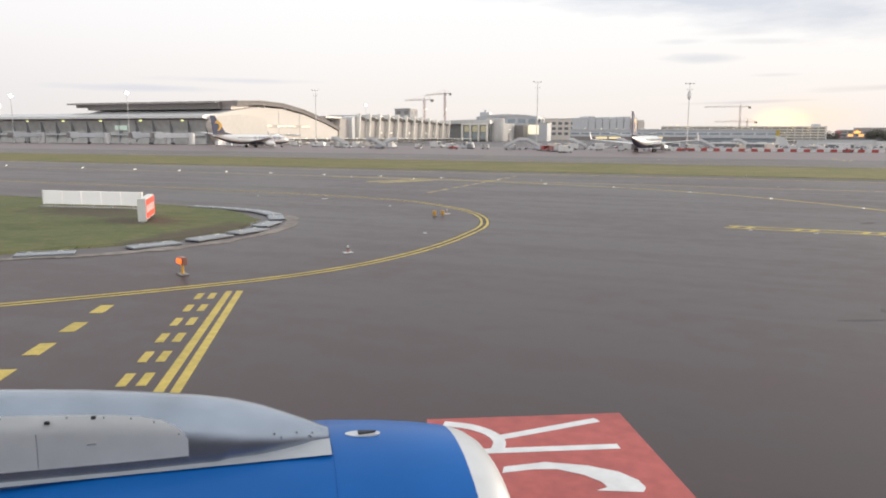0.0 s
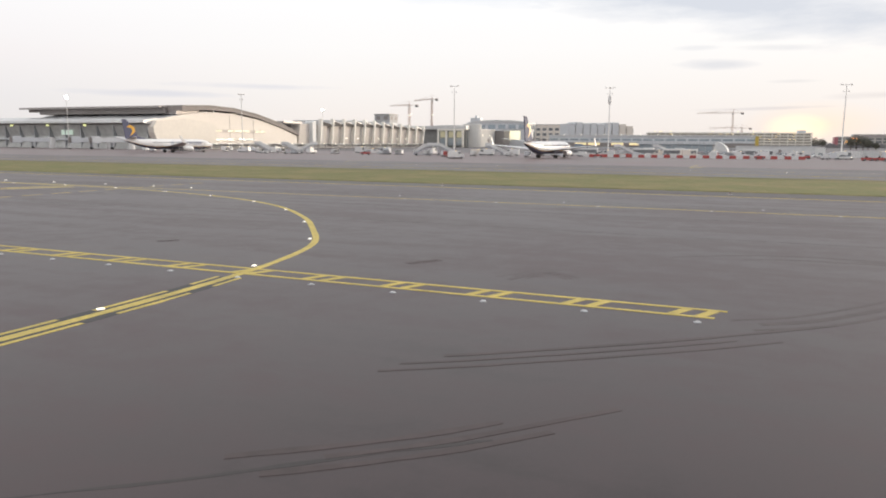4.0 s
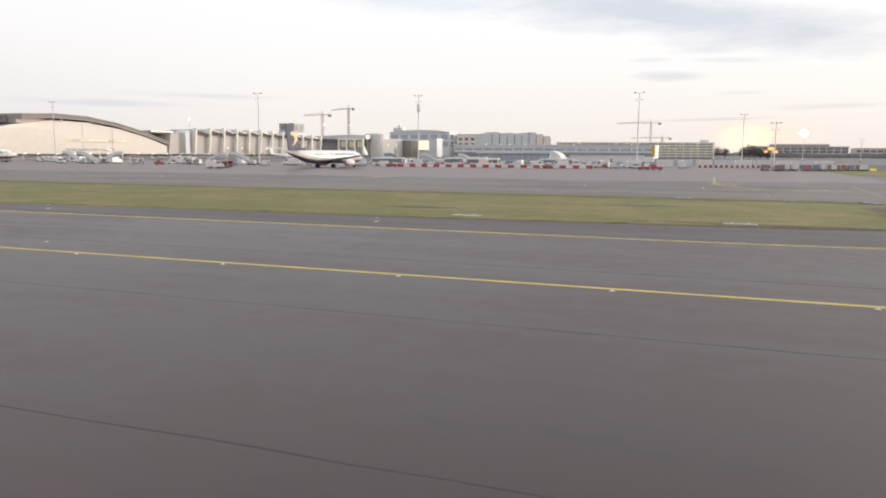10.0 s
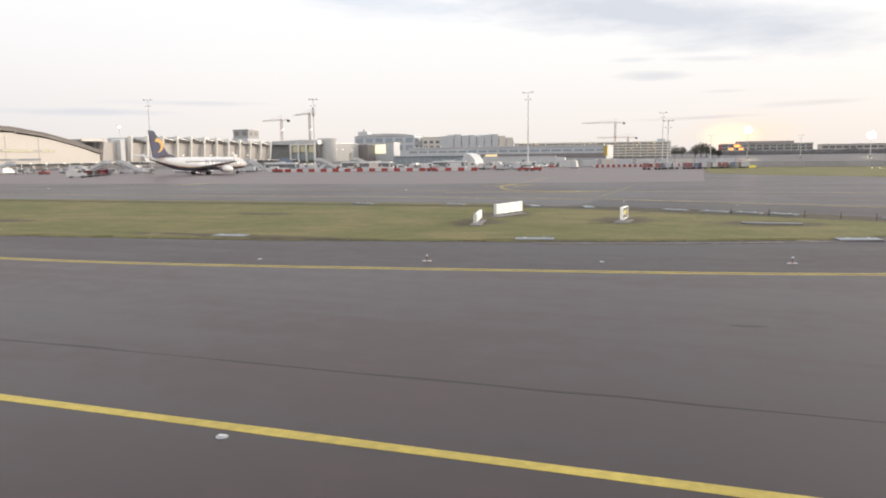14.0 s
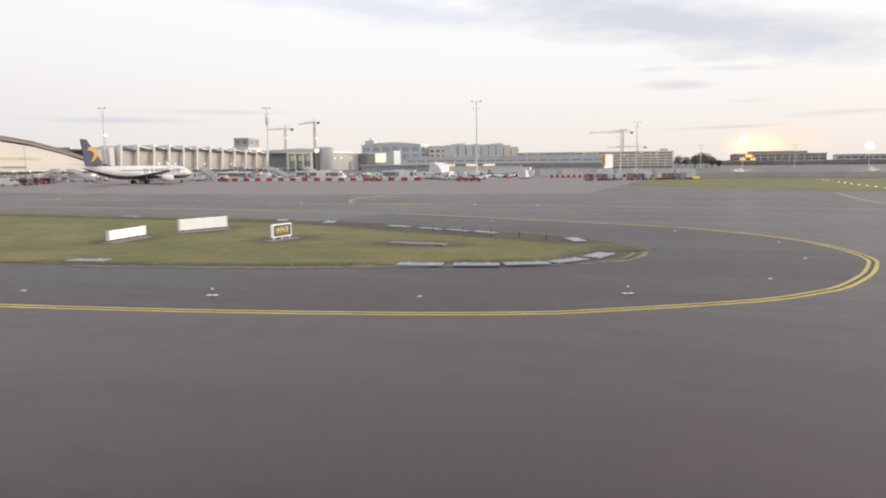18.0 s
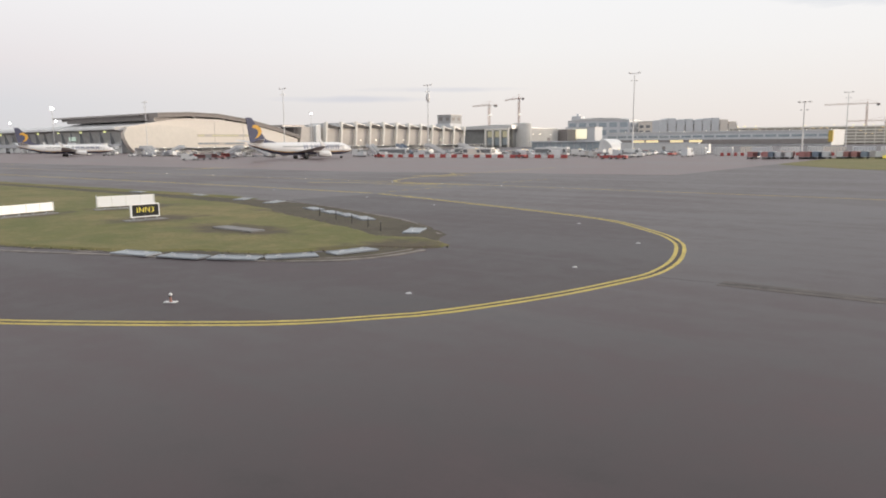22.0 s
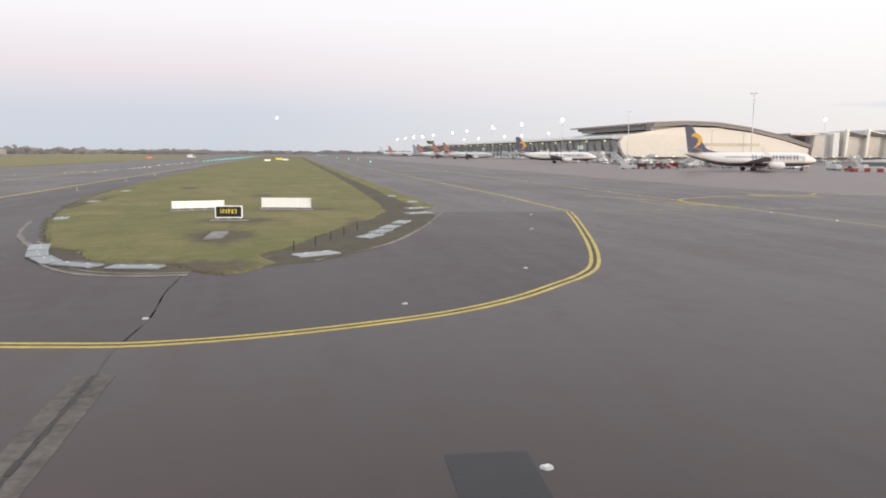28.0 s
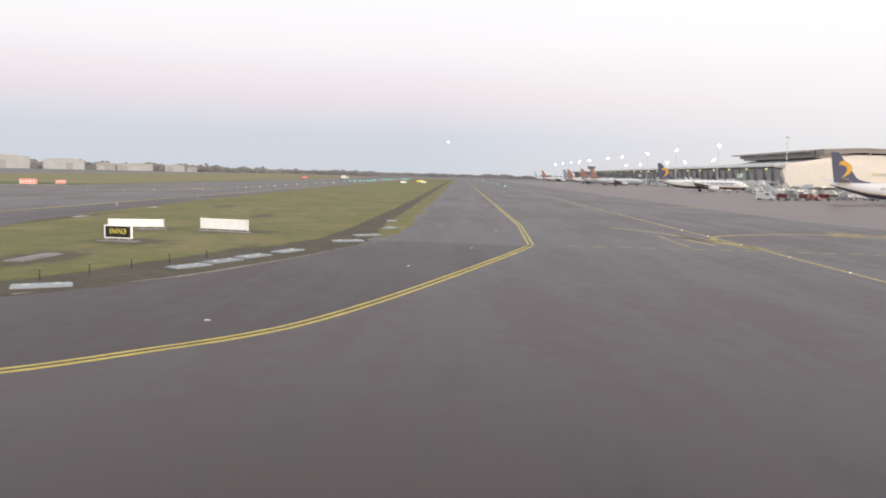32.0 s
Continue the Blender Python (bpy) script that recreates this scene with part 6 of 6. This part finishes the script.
def steps(x, y, rz, label="grey mobile passenger steps parked on the apron", paint=GREY_LIGHT):
    t = thing("passenger_steps", label, "steps", (x, y, 0), rz=rz, group="passenger steps")
    n = 14
    part("stringer", prism([(0, 0.45), (0, 0.9), (5.4, 3.6), (7.2, 3.6), (7.2, 3.2), (5.6, 3.2)], "y", -1.05, -0.95), STEEL, t)
    part("stringer", prism([(0, 0.45), (0, 0.9), (5.4, 3.6), (7.2, 3.6), (7.2, 3.2), (5.6, 3.2)], "y", 0.95, 1.05), STEEL, t)
    st = part("tread", box(0, -0.95, 0.5, 0.34, 0.95, 0.58), GREY, t)
    for i in range(1, n):
        share(st, (i * 0.38, 0, i * 0.2), t)
    part("platform", box(5.4, -1.0, 3.2, 7.2, 1.0, 3.35), GREY, t)
    for s in (-1, 1):
        part("side_panel", prism([(0, 0.9), (0, 1.9), (5.4, 4.6), (7.2, 4.6), (7.2, 3.6), (5.4, 3.6)], "y", s * 1.06 - 0.03, s * 1.06 + 0.03), paint, t)
        part("prop", tube([(5.0, s * 0.8, 0.4), (6.4, s * 0.8, 3.2)], [0.08, 0.08], 6), STEEL, t)
    part("chassis", box(0, -0.9, 0.35, 6.6, 0.9, 0.6, 0.05), STEEL, t)
    wheels(t, (0.9, 5.8), (-0.9, 0.9), 0.36)


def cart(x, y, rz, paint, label):
    t = thing("baggage_cart", label, "cart", (x, y, 0), rz=rz, group="baggage carts")
    part("bed", box(-1.4, -0.75, 0.45, 1.4, 0.75, 0.58, 0.03), STEEL, t)
    part("canopy", box(-1.4, -0.75, 1.75, 1.4, 0.75, 1.85, 0.03), paint, t)
    part("end_panel", box(-1.4, -0.72, 0.58, -1.35, 0.72, 1.75), paint, t)
    part("end_panel", box(1.35, -0.72, 0.58, 1.4, 0.72, 1.75), paint, t)
    part("curtain", box(-1.35, 0.68, 0.6, 1.35, 0.72, 1.7), paint, t)
    wheels(t, (-1.0, 1.0), (-0.65, 0.65), 0.24)
    part("drawbar", box(1.4, -0.04, 0.35, 2.2, 0.04, 0.42), STEEL, t)


def tug(x, y, rz, paint, label):
    t = thing("tow_tractor", label, "tractor", (x, y, 0), rz=rz, group="tow tractors")
    part("body", prism([(-1.7, 0.3), (-1.7, 0.95), (-0.2, 1.05), (0.3, 1.1), (1.7, 0.95), (1.7, 0.3)], "y", -0.8, 0.8), paint, t)
    part("seat", box(-0.6, -0.5, 1.0, -0.2, 0.5, 1.5, 0.05), RUBBER, t)
    part("wheel_column", tube([(0.5, 0.3, 1.0), (0.3, 0.3, 1.4)], [0.04, 0.04], 6), RUBBER, t)
    wheels(t, (-1.05, 1.05), (-0.75, 0.75), 0.36)


def coach(x, y, rz, paint, label):
    t = thing("apron_bus", label, "bus", (x, y, 0), rz=rz, group="apron buses")
    part("body", box(-6, -1.25, 0.4, 6, 1.25, 3.0, 0.18), paint, t)
    for s in (-1, 1):
        part("window_band", box(-5.6, s * 1.25 - 0.03, 1.3, 5.6, s * 1.25 + 0.03, 2.5), GLASS, t)
    part("windscreen", box(5.97, -1.05, 1.2, 6.03, 1.05, 2.6), GLASS, t)
    wheels(t, (-3.8, 3.8), (-1.15, 1.15), 0.48)
    part("roof_unit", box(-2, -0.7, 3.0, 1.5, 0.7, 3.25, 0.05), paint, t)


FADED_RED = mat("faded_red_paint", (0.42, 0.20, 0.19), 0.6, var=0.1)
BLUE_GREY = mat("blue_grey_paint", (0.22, 0.27, 0.34), 0.5, var=0.1)
rng = random.Random(5)
for i in range(34):
    x = -25 + i * 2.1
    b = thing("barrier", "red plastic road barrier" if i % 2 else "white plastic road barrier", "barrier", (x, 281 + 0.1 * (x + 25), 0), rz=5.7, group="red and white barriers")
    part("block", prism([(-1.0, 0), (-1.0, 1.0), (1.0, 1.0), (1.0, 0)], "y", -0.22, 0.22), RED if i % 2 else BARRIER_WHITE, b)
    part("foot", box(-0.95, -0.36, 0, 0.95, 0.36, 0.24, 0.04), RED if i % 2 else BARRIER_WHITE, b)
for i in range(40):
    b = thing("barrier", "far red and white plastic barrier", "barrier", (76 + i * 0.9, 330 + 0.42 * i, 0), group="red and white barriers")
    part("block", box(-0.46, -0.25, 0, 0.46, 0.25, 0.95, 0.05), RED if i % 2 else BARRIER_WHITE, b)
for x, y, rz in ((-83.6, 262, 15), (-72, 272, 200), (-133, 262, 190), (-142, 275, 20), (-58, 288, 190), (-12, 303, 200), (-160, 280, 185), (-215, 285, 15), (2, 304, 195)):
    steps(x, y, rz)
steps(-41.5, 300, 165, "white passenger steps standing before the finned building", GREY_LIGHT)
steps(-27, 301, 165, "blue-grey passenger steps standing before the finned building", BLUE_GREY)
for x, y, rz, p, lab in ((-20, 277.3, 8, RED, "low red tow tractor before the barriers"), (62, 279.2, 10, RED, "low red tow tractor near the mast"), (65.6, 280.4, 5, RED, "low red tow tractor near the mast"),
                         (31.6, 284.2, 0, RED, "low red tow tractor by the barriers"), (-103.7, 262, 20, RED, "low red tow tractor on the apron"), (-150, 262, 10, WHITE, "white tow tractor on the apron"),
                         (-61, 243, 40, FADED_RED, "faded red tow tractor pulling carts")):
    tug(x, y, rz, p, lab)
van(-52, 225.5, 60, WHITE, "white service van ahead of a train of carts", 4.8, 2.2)
for x, y, p, lab in ((-54, 231, FADED_RED, "red baggage cart in a short train"), (-56.5, 235, GREY_LIGHT, "pale baggage cart in a short train"), (-59, 239, FADED_RED, "red baggage cart in a short train"),
                     (-64, 247.5, RED, "red baggage cart behind the tractor"), (-66.5, 251.5, GREY, "grey baggage cart behind the tractor")):
    cart(x, y, 58, p, lab)
paints = [WHITE, PLANE_WHITE, GREY_LIGHT, WHITE, GREY, PLANE_WHITE, BEIGE]
for i in range(26):
    x = -235 + i * 12.2 + rng.uniform(-4, 4)
    y = 282 + rng.uniform(-10, 26) + (16 if x > -32 else 0)
    van(x, y, rng.choice((0, 180, 90, 30)) + rng.uniform(-8, 8), paints[i % 7], "small apron van with an amber beacon", rng.uniform(4.6, 6.4), rng.uniform(2.0, 2.7))
for i in range(30):
    x = -30 + i * 3.1 + rng.uniform(-1, 1)
    y = 293 + rng.uniform(0, 26)
    if i % 3 == 0:
        van(x, y, rng.choice((0, 180, 90)), paints[(i * 3) % 7], "white service van among the parked vehicles")
    else:
        car(x, y, rng.choice((0, 180, 90, 75)), paints[(i * 5) % 7] if i % 5 else RED, "car in the crowded apron car park")
for i in range(34):
    x = -225 + i * 8.3 + rng.uniform(-3, 3)
    y = 268 + rng.uniform(-6, 24) + (26 if x > -32 else 0)
    cart(x, y, rng.choice((0, 90, 180)), (WHITE, GREY_LIGHT, GREY, GREY)[i % 4], "covered baggage cart on the apron")
SILVER = mat("silver_paint", (0.55, 0.56, 0.58), 0.35, 0.3, var=0.05)
BLACKISH = mat("dark_car_paint", (0.06, 0.06, 0.07), 0.35, var=0.05)
first_cars = []
for k, (paint, lab) in enumerate(((WHITE, "white car"), (SILVER, "silver car"), (RED, "red car"), (BLACKISH, "dark car"), (BLUE_GREY, "blue-grey car"))):
    t = thing("car", lab + " in the crowded car park behind the barriers", "car", (-58 + k * 2.9, 331, 0), rz=90, group="car park cars")
    part("body", prism([(-2.1, 0.3), (-2.15, 0.9), (-1.2, 0.98), (1.0, 0.95), (2.05, 0.75), (2.1, 0.3)], "y", -0.85, 0.85), paint, t)
    part("cabin", prism([(-1.6, 0.95), (-1.0, 1.48), (0.4, 1.48), (1.1, 0.95)], "y", -0.75, 0.75), GLASS, t)
    part("roof_panel", box(-0.95, -0.7, 1.47, 0.35, 0.7, 1.52, 0.01), paint, t)
    for x in (-1.3, 1.35):
        for s in (-0.8, 0.8):
            part("wheel", tube([(x, s - 0.1, 0.31), (x, s + 0.1, 0.31)], [0.31, 0.31], 10), RUBBER, t)
    first_cars.append(t)
crng = random.Random(21)
for row in range(4):
    for i in range(42):
        if (row == 0 and i < 5) or crng.random() < 0.35:
            continue
        x = -58 + i * 2.9 + row * 0.7
        y = 331 + row * 11 + crng.uniform(-0.6, 0.6)
        if 20 < x < 58 and y > 370:
            continue
        copy_thing(crng.choices(first_cars, (5, 4, 2, 2, 2))[0], pose(x, y, 0, 0, 0, 90 + crng.choice((0, 180)) + crng.uniform(-3, 3)))
for x, y, rz, p in ((5, 300, 0, WHITE), (-30, 296, 8, WHITE), (-8, 312, 175, WHITE), (30, 306, 0, GREY_LIGHT)):
    coach(x, y, rz, p, "low apron bus parked with others near the grass")
for i in range(15):
    for k in range(2):
        cart(96 + i * 2.0 + k * 0.4 + 1.2 * (i % 4 == 1), 295.5 + i * 0.8 - k * 3.6, 80 + (i * 7) % 15, (BLUE_GREY, FADED_RED, GREY, FADED_RED, GREY_LIGHT)[(i * 2 + k) % 5], "covered baggage cart in a close row of carts")
van(-416, 21.5, 10, RED, "red airport vehicle on the far taxiway", 8.0, 3.2)
van(-440, 48.8, 100, WHITE, "white airport vehicle on the far taxiway", 6.0, 2.6)
for i in range(9):
    c = thing("cargo_container", "stacked freight container by the car park", "container", (64 + i * 7, 345 + (i % 3) * 6, 0), rz=i * 3, group="containers")
    part("box", box(-3, -1.2, 0, 3, 1.2, 2.6, 0.05), (WHITE, GREY_LIGHT, BEIGE, GREY)[i % 4], c)
    rib = part("rib", box(-2.9, -1.25, 0.1, -2.8, -1.2, 2.5), STEEL, c)
    for k in range(1, 8):
        share(rib, (k * 0.8, 0, 0), c)


# air bridges at the pier
def jet_bridge(x, y, rz):
    j = thing("air_bridge", "grey air bridge on wheeled legs at the pier", "air bridge", (x, y, 0), rz=rz, group="air bridges")
    part("tunnel", box(0, -1.4, 3.5, 15, 1.4, 5.9, 0.15), GREY, j)
    part("cab", box(-4, -2.0, 3.0, 0.3, 2.0, 6.6, 0.2), GREY, j)
    part("canopy", box(-5.2, -1.8, 3.2, -4, 1.8, 6.2, 0.3), DARK, j)
    for s in (-1, 1):
        part("leg", box(5.5, s * 1.7 - 0.25, 0.6, 6.1, s * 1.7 + 0.25, 3.4), STEEL, j)
        part("wheel", tube([(5.8, s * 1.7 - 0.25, 0.55), (5.8, s * 1.7 + 0.25, 0.55)], [0.55, 0.55], 12), RUBBER, j)
    part("rotunda", tube([(15.5, 0, 0), (15.5, 0, 6.2)], [1.9, 1.9], 16), WHITE, j)


for x in (-285, -300, -345, -392, -440, -545, -620):
    jet_bridge(x, 303, 60 + (x % 5) * 9)


# ---- trees and distance ----
def tree(x, y, h, label):
    t = thing("tree", label, "tree", (x, y, 0), group="trees behind the wall")
    bm = tube([(0, 0, 0), (0.1, 0, h * 0.4), (0, 0.1, h * 0.75)], [0.35, 0.25, 0.08], 8)
    for k in range(6):
        a = k * 1.05
        tube([(0, 0, h * (0.3 + 0.06 * k)), (math.cos(a) * h * 0.28, math.sin(a) * h * 0.28, h * (0.55 + 0.06 * k))], [0.13, 0.03], 5, bm)
    part("trunk", bm, BARK, t)
    r = random.Random(int(x * 7 + y))
    verts, faces = [], []
    for k in range(900):
        u, v, w = r.gauss(0, 1), r.gauss(0, 1), r.gauss(0, 1)
        q = Vector((u, v, w)).normalized() * (r.random() ** 0.45)
        bump_r = 1 + 0.35 * noise.noise(q * 2.2 + Vector((x, y, 0)))
        c = Vector((q.x * h * 0.42 * bump_r, q.y * h * 0.42 * bump_r, h * 0.62 + q.z * h * 0.38 * bump_r))
        s = r.uniform(0.18, 0.5)
        d1 = Vector((r.uniform(-1, 1), r.uniform(-1, 1), r.uniform(-1, 1))).normalized() * s
        d2 = d1.orthogonal().normalized() * s
        i = len(verts)
        verts += [c + d1, c + d2, c - d1, c - d2]
        faces.append((i, i + 1, i + 2, i + 3))
    part("crown", ([tuple(v) for v in verts], faces), LEAF, t)


for x, y, h in ((84, 950, 13), (92, 955, 12), (107, 807, 12), (112, 812, 14.5), (117, 806, 13), (122, 815, 10), (128, 812, 7)):
    tree(x, y, h, "dark leafy tree behind the wall")


def wood_belt(name, az0, az1, dist, h, seed, cx=130, cy=130):
    """A far belt of trees made of very many leaf clumps with an uneven top."""
    r = random.Random(seed)
    verts, faces = [], []
    a = az0
    while a < az1:
        rad = radians(a)
        top = h * (0.55 + 0.5 * noise.noise(Vector((a * 0.9, seed, 0))) + 0.25 * noise.noise(Vector((a * 4.1, seed, 2))))
        for k in range(5):
            d = dist * r.uniform(0.97, 1.03)
            z = r.uniform(0.0, max(top, h * 0.25))
            s = r.uniform(1.2, 3.2)
            c = Vector((cx + math.cos(rad) * d, cy + math.sin(rad) * d, z))
            side = Vector((-math.sin(rad), math.cos(rad), 0))
            i = len(verts)
            verts += [tuple(c + side * s * 1.5), tuple(c + Vector((0, 0, s))), tuple(c - side * s * 1.4), tuple(c - Vector((0, 0, min(s, z))))]
            faces.append((i, i + 1, i + 2, i + 3))
        a += 0.06
    ob = part(name, (verts, faces), WOODS)
    return tag(ob, "distant belt of bare grey-brown woods on the horizon", "woods", kind="stuff")


wood_belt("far_woods", 140, 232, 1900, 13, 3)
wood_belt("far_woods", 186, 236, 1500, 14, 8)
wood_belt("far_woods", 55, 140, 2600, 16, 11)
wood_belt("far_woods", 196, 217, 1480, 19, 15)
wood_belt("far_woods", 198, 214, 1560, 22, 19)
wood_belt("far_shrubs", 71, 90, 1285, 9, 27)
# Flat muted hangar greys, the haze of distance put into the colour.
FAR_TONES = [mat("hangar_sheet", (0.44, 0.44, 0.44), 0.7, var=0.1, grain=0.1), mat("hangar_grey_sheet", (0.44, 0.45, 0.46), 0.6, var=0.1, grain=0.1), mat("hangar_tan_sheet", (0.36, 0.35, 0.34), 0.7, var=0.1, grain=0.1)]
for i, (a0, a1, h) in enumerate(((-146.0, -149.2, 25), (-150.1, -152.6, 21), (-153.4, -154.6, 15), (-154.8, -157.1, 15), (-158.0, -159.3, 14), (-159.5, -160.2, 10))):
    a = radians((a0 + a1) / 2)
    w = abs(a1 - a0) / 57.3 * 1300
    h *= 0.84
    hb = thing("hangar", "distant pale hangar beyond the runway", "hangar", (138 + math.cos(a) * 1300, 138 + math.sin(a) * 1300, 0), rz=math.degrees(a) + 90, group="far hangars")
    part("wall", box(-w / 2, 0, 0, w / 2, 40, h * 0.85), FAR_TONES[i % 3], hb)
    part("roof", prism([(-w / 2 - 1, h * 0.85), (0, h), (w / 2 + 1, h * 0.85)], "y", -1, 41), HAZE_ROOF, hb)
    n = max(2, int(w / 14))
    for k in range(n):
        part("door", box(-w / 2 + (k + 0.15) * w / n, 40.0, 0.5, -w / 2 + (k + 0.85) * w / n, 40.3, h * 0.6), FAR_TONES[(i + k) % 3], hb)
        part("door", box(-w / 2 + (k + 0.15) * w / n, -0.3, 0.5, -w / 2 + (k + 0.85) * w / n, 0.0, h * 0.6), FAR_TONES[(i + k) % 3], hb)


# ---- rough grass, crumbled edges and stakes ----
def tufts(name, spots, material, label, low=0.03, high=0.07):
    """Very many short leaning blades standing at the given spots."""
    r = random.Random(len(spots))
    verts, faces = [], []
    for x, y, z in spots:
        for k in range(4):
            a, h, w = r.uniform(0, 6.3), r.uniform(low, high), r.uniform(0.03, 0.07)
            bx, by = x + r.uniform(-0.06, 0.06), y + r.uniform(-0.06, 0.06)
            lx, ly = math.cos(a + 1.3) * h * 2.0, math.sin(a + 1.3) * h * 2.0
            n = len(verts)
            verts += [(bx - math.cos(a) * w, by - math.sin(a) * w, z), (bx + math.cos(a) * w, by + math.sin(a) * w, z), (bx + lx, by + ly, z + h)]
            faces.append((n, n + 1, n + 2))
    return tag(part(name, (verts, faces), material), label, "grass", kind="stuff")


grng = random.Random(44)
green, dry = [], []
for line, lo, hi in ((nose, 0, len(nose)), (isl, 8, len(isl))):
    for p, q in zip(line[lo:hi], line[lo + 1:hi]):
        for k in range(7):
            c = p.lerp(q, grng.random())
            c += Vector((grng.gauss(0, 0.28), grng.gauss(0, 0.28), 0))
            (dry if grng.random() < 0.4 else green).append((c.x, c.y, 0.01))
tufts("grass_blades", green, GRASS_BLADE, "short uneven green grass blades along the grass edges")
tufts("dry_grass_blades", dry, GRASS_DRY, "dry straw-coloured blades along the grass edges", 0.03, 0.06)
edge_south = [p for p in straight(-300, 98.3, 60, 101.3, 1.2)] + [p for p in nose if p.y < 112]
tag(part("earth_fringe", ribbon(edge_south, 0.7, -0.35, 0, 0.012, 1.6), EARTH), "crumbled earth along the grass edge", "earth", kind="structure")
for x, y in ((120.6, 124.2), (118.4, 125.1), (116.1, 126.0), (113.5, 127.0), (122.6, 123.1)):
    st = thing("edge_stake", "thin dark stake at the rim of the earth verge", "stake", (x, y, 0), group="edge stakes")
    part("post", tube([(0, 0, 0), (0.01, 0, 0.3), (0.0, 0.01, 0.55)], [0.025, 0.022, 0.018], 6), RUBBER, st)
    part("cap", tube([(0, 0.01, 0.54), (0, 0.01, 0.58)], [0.03, 0.03], 6), DARK, st)
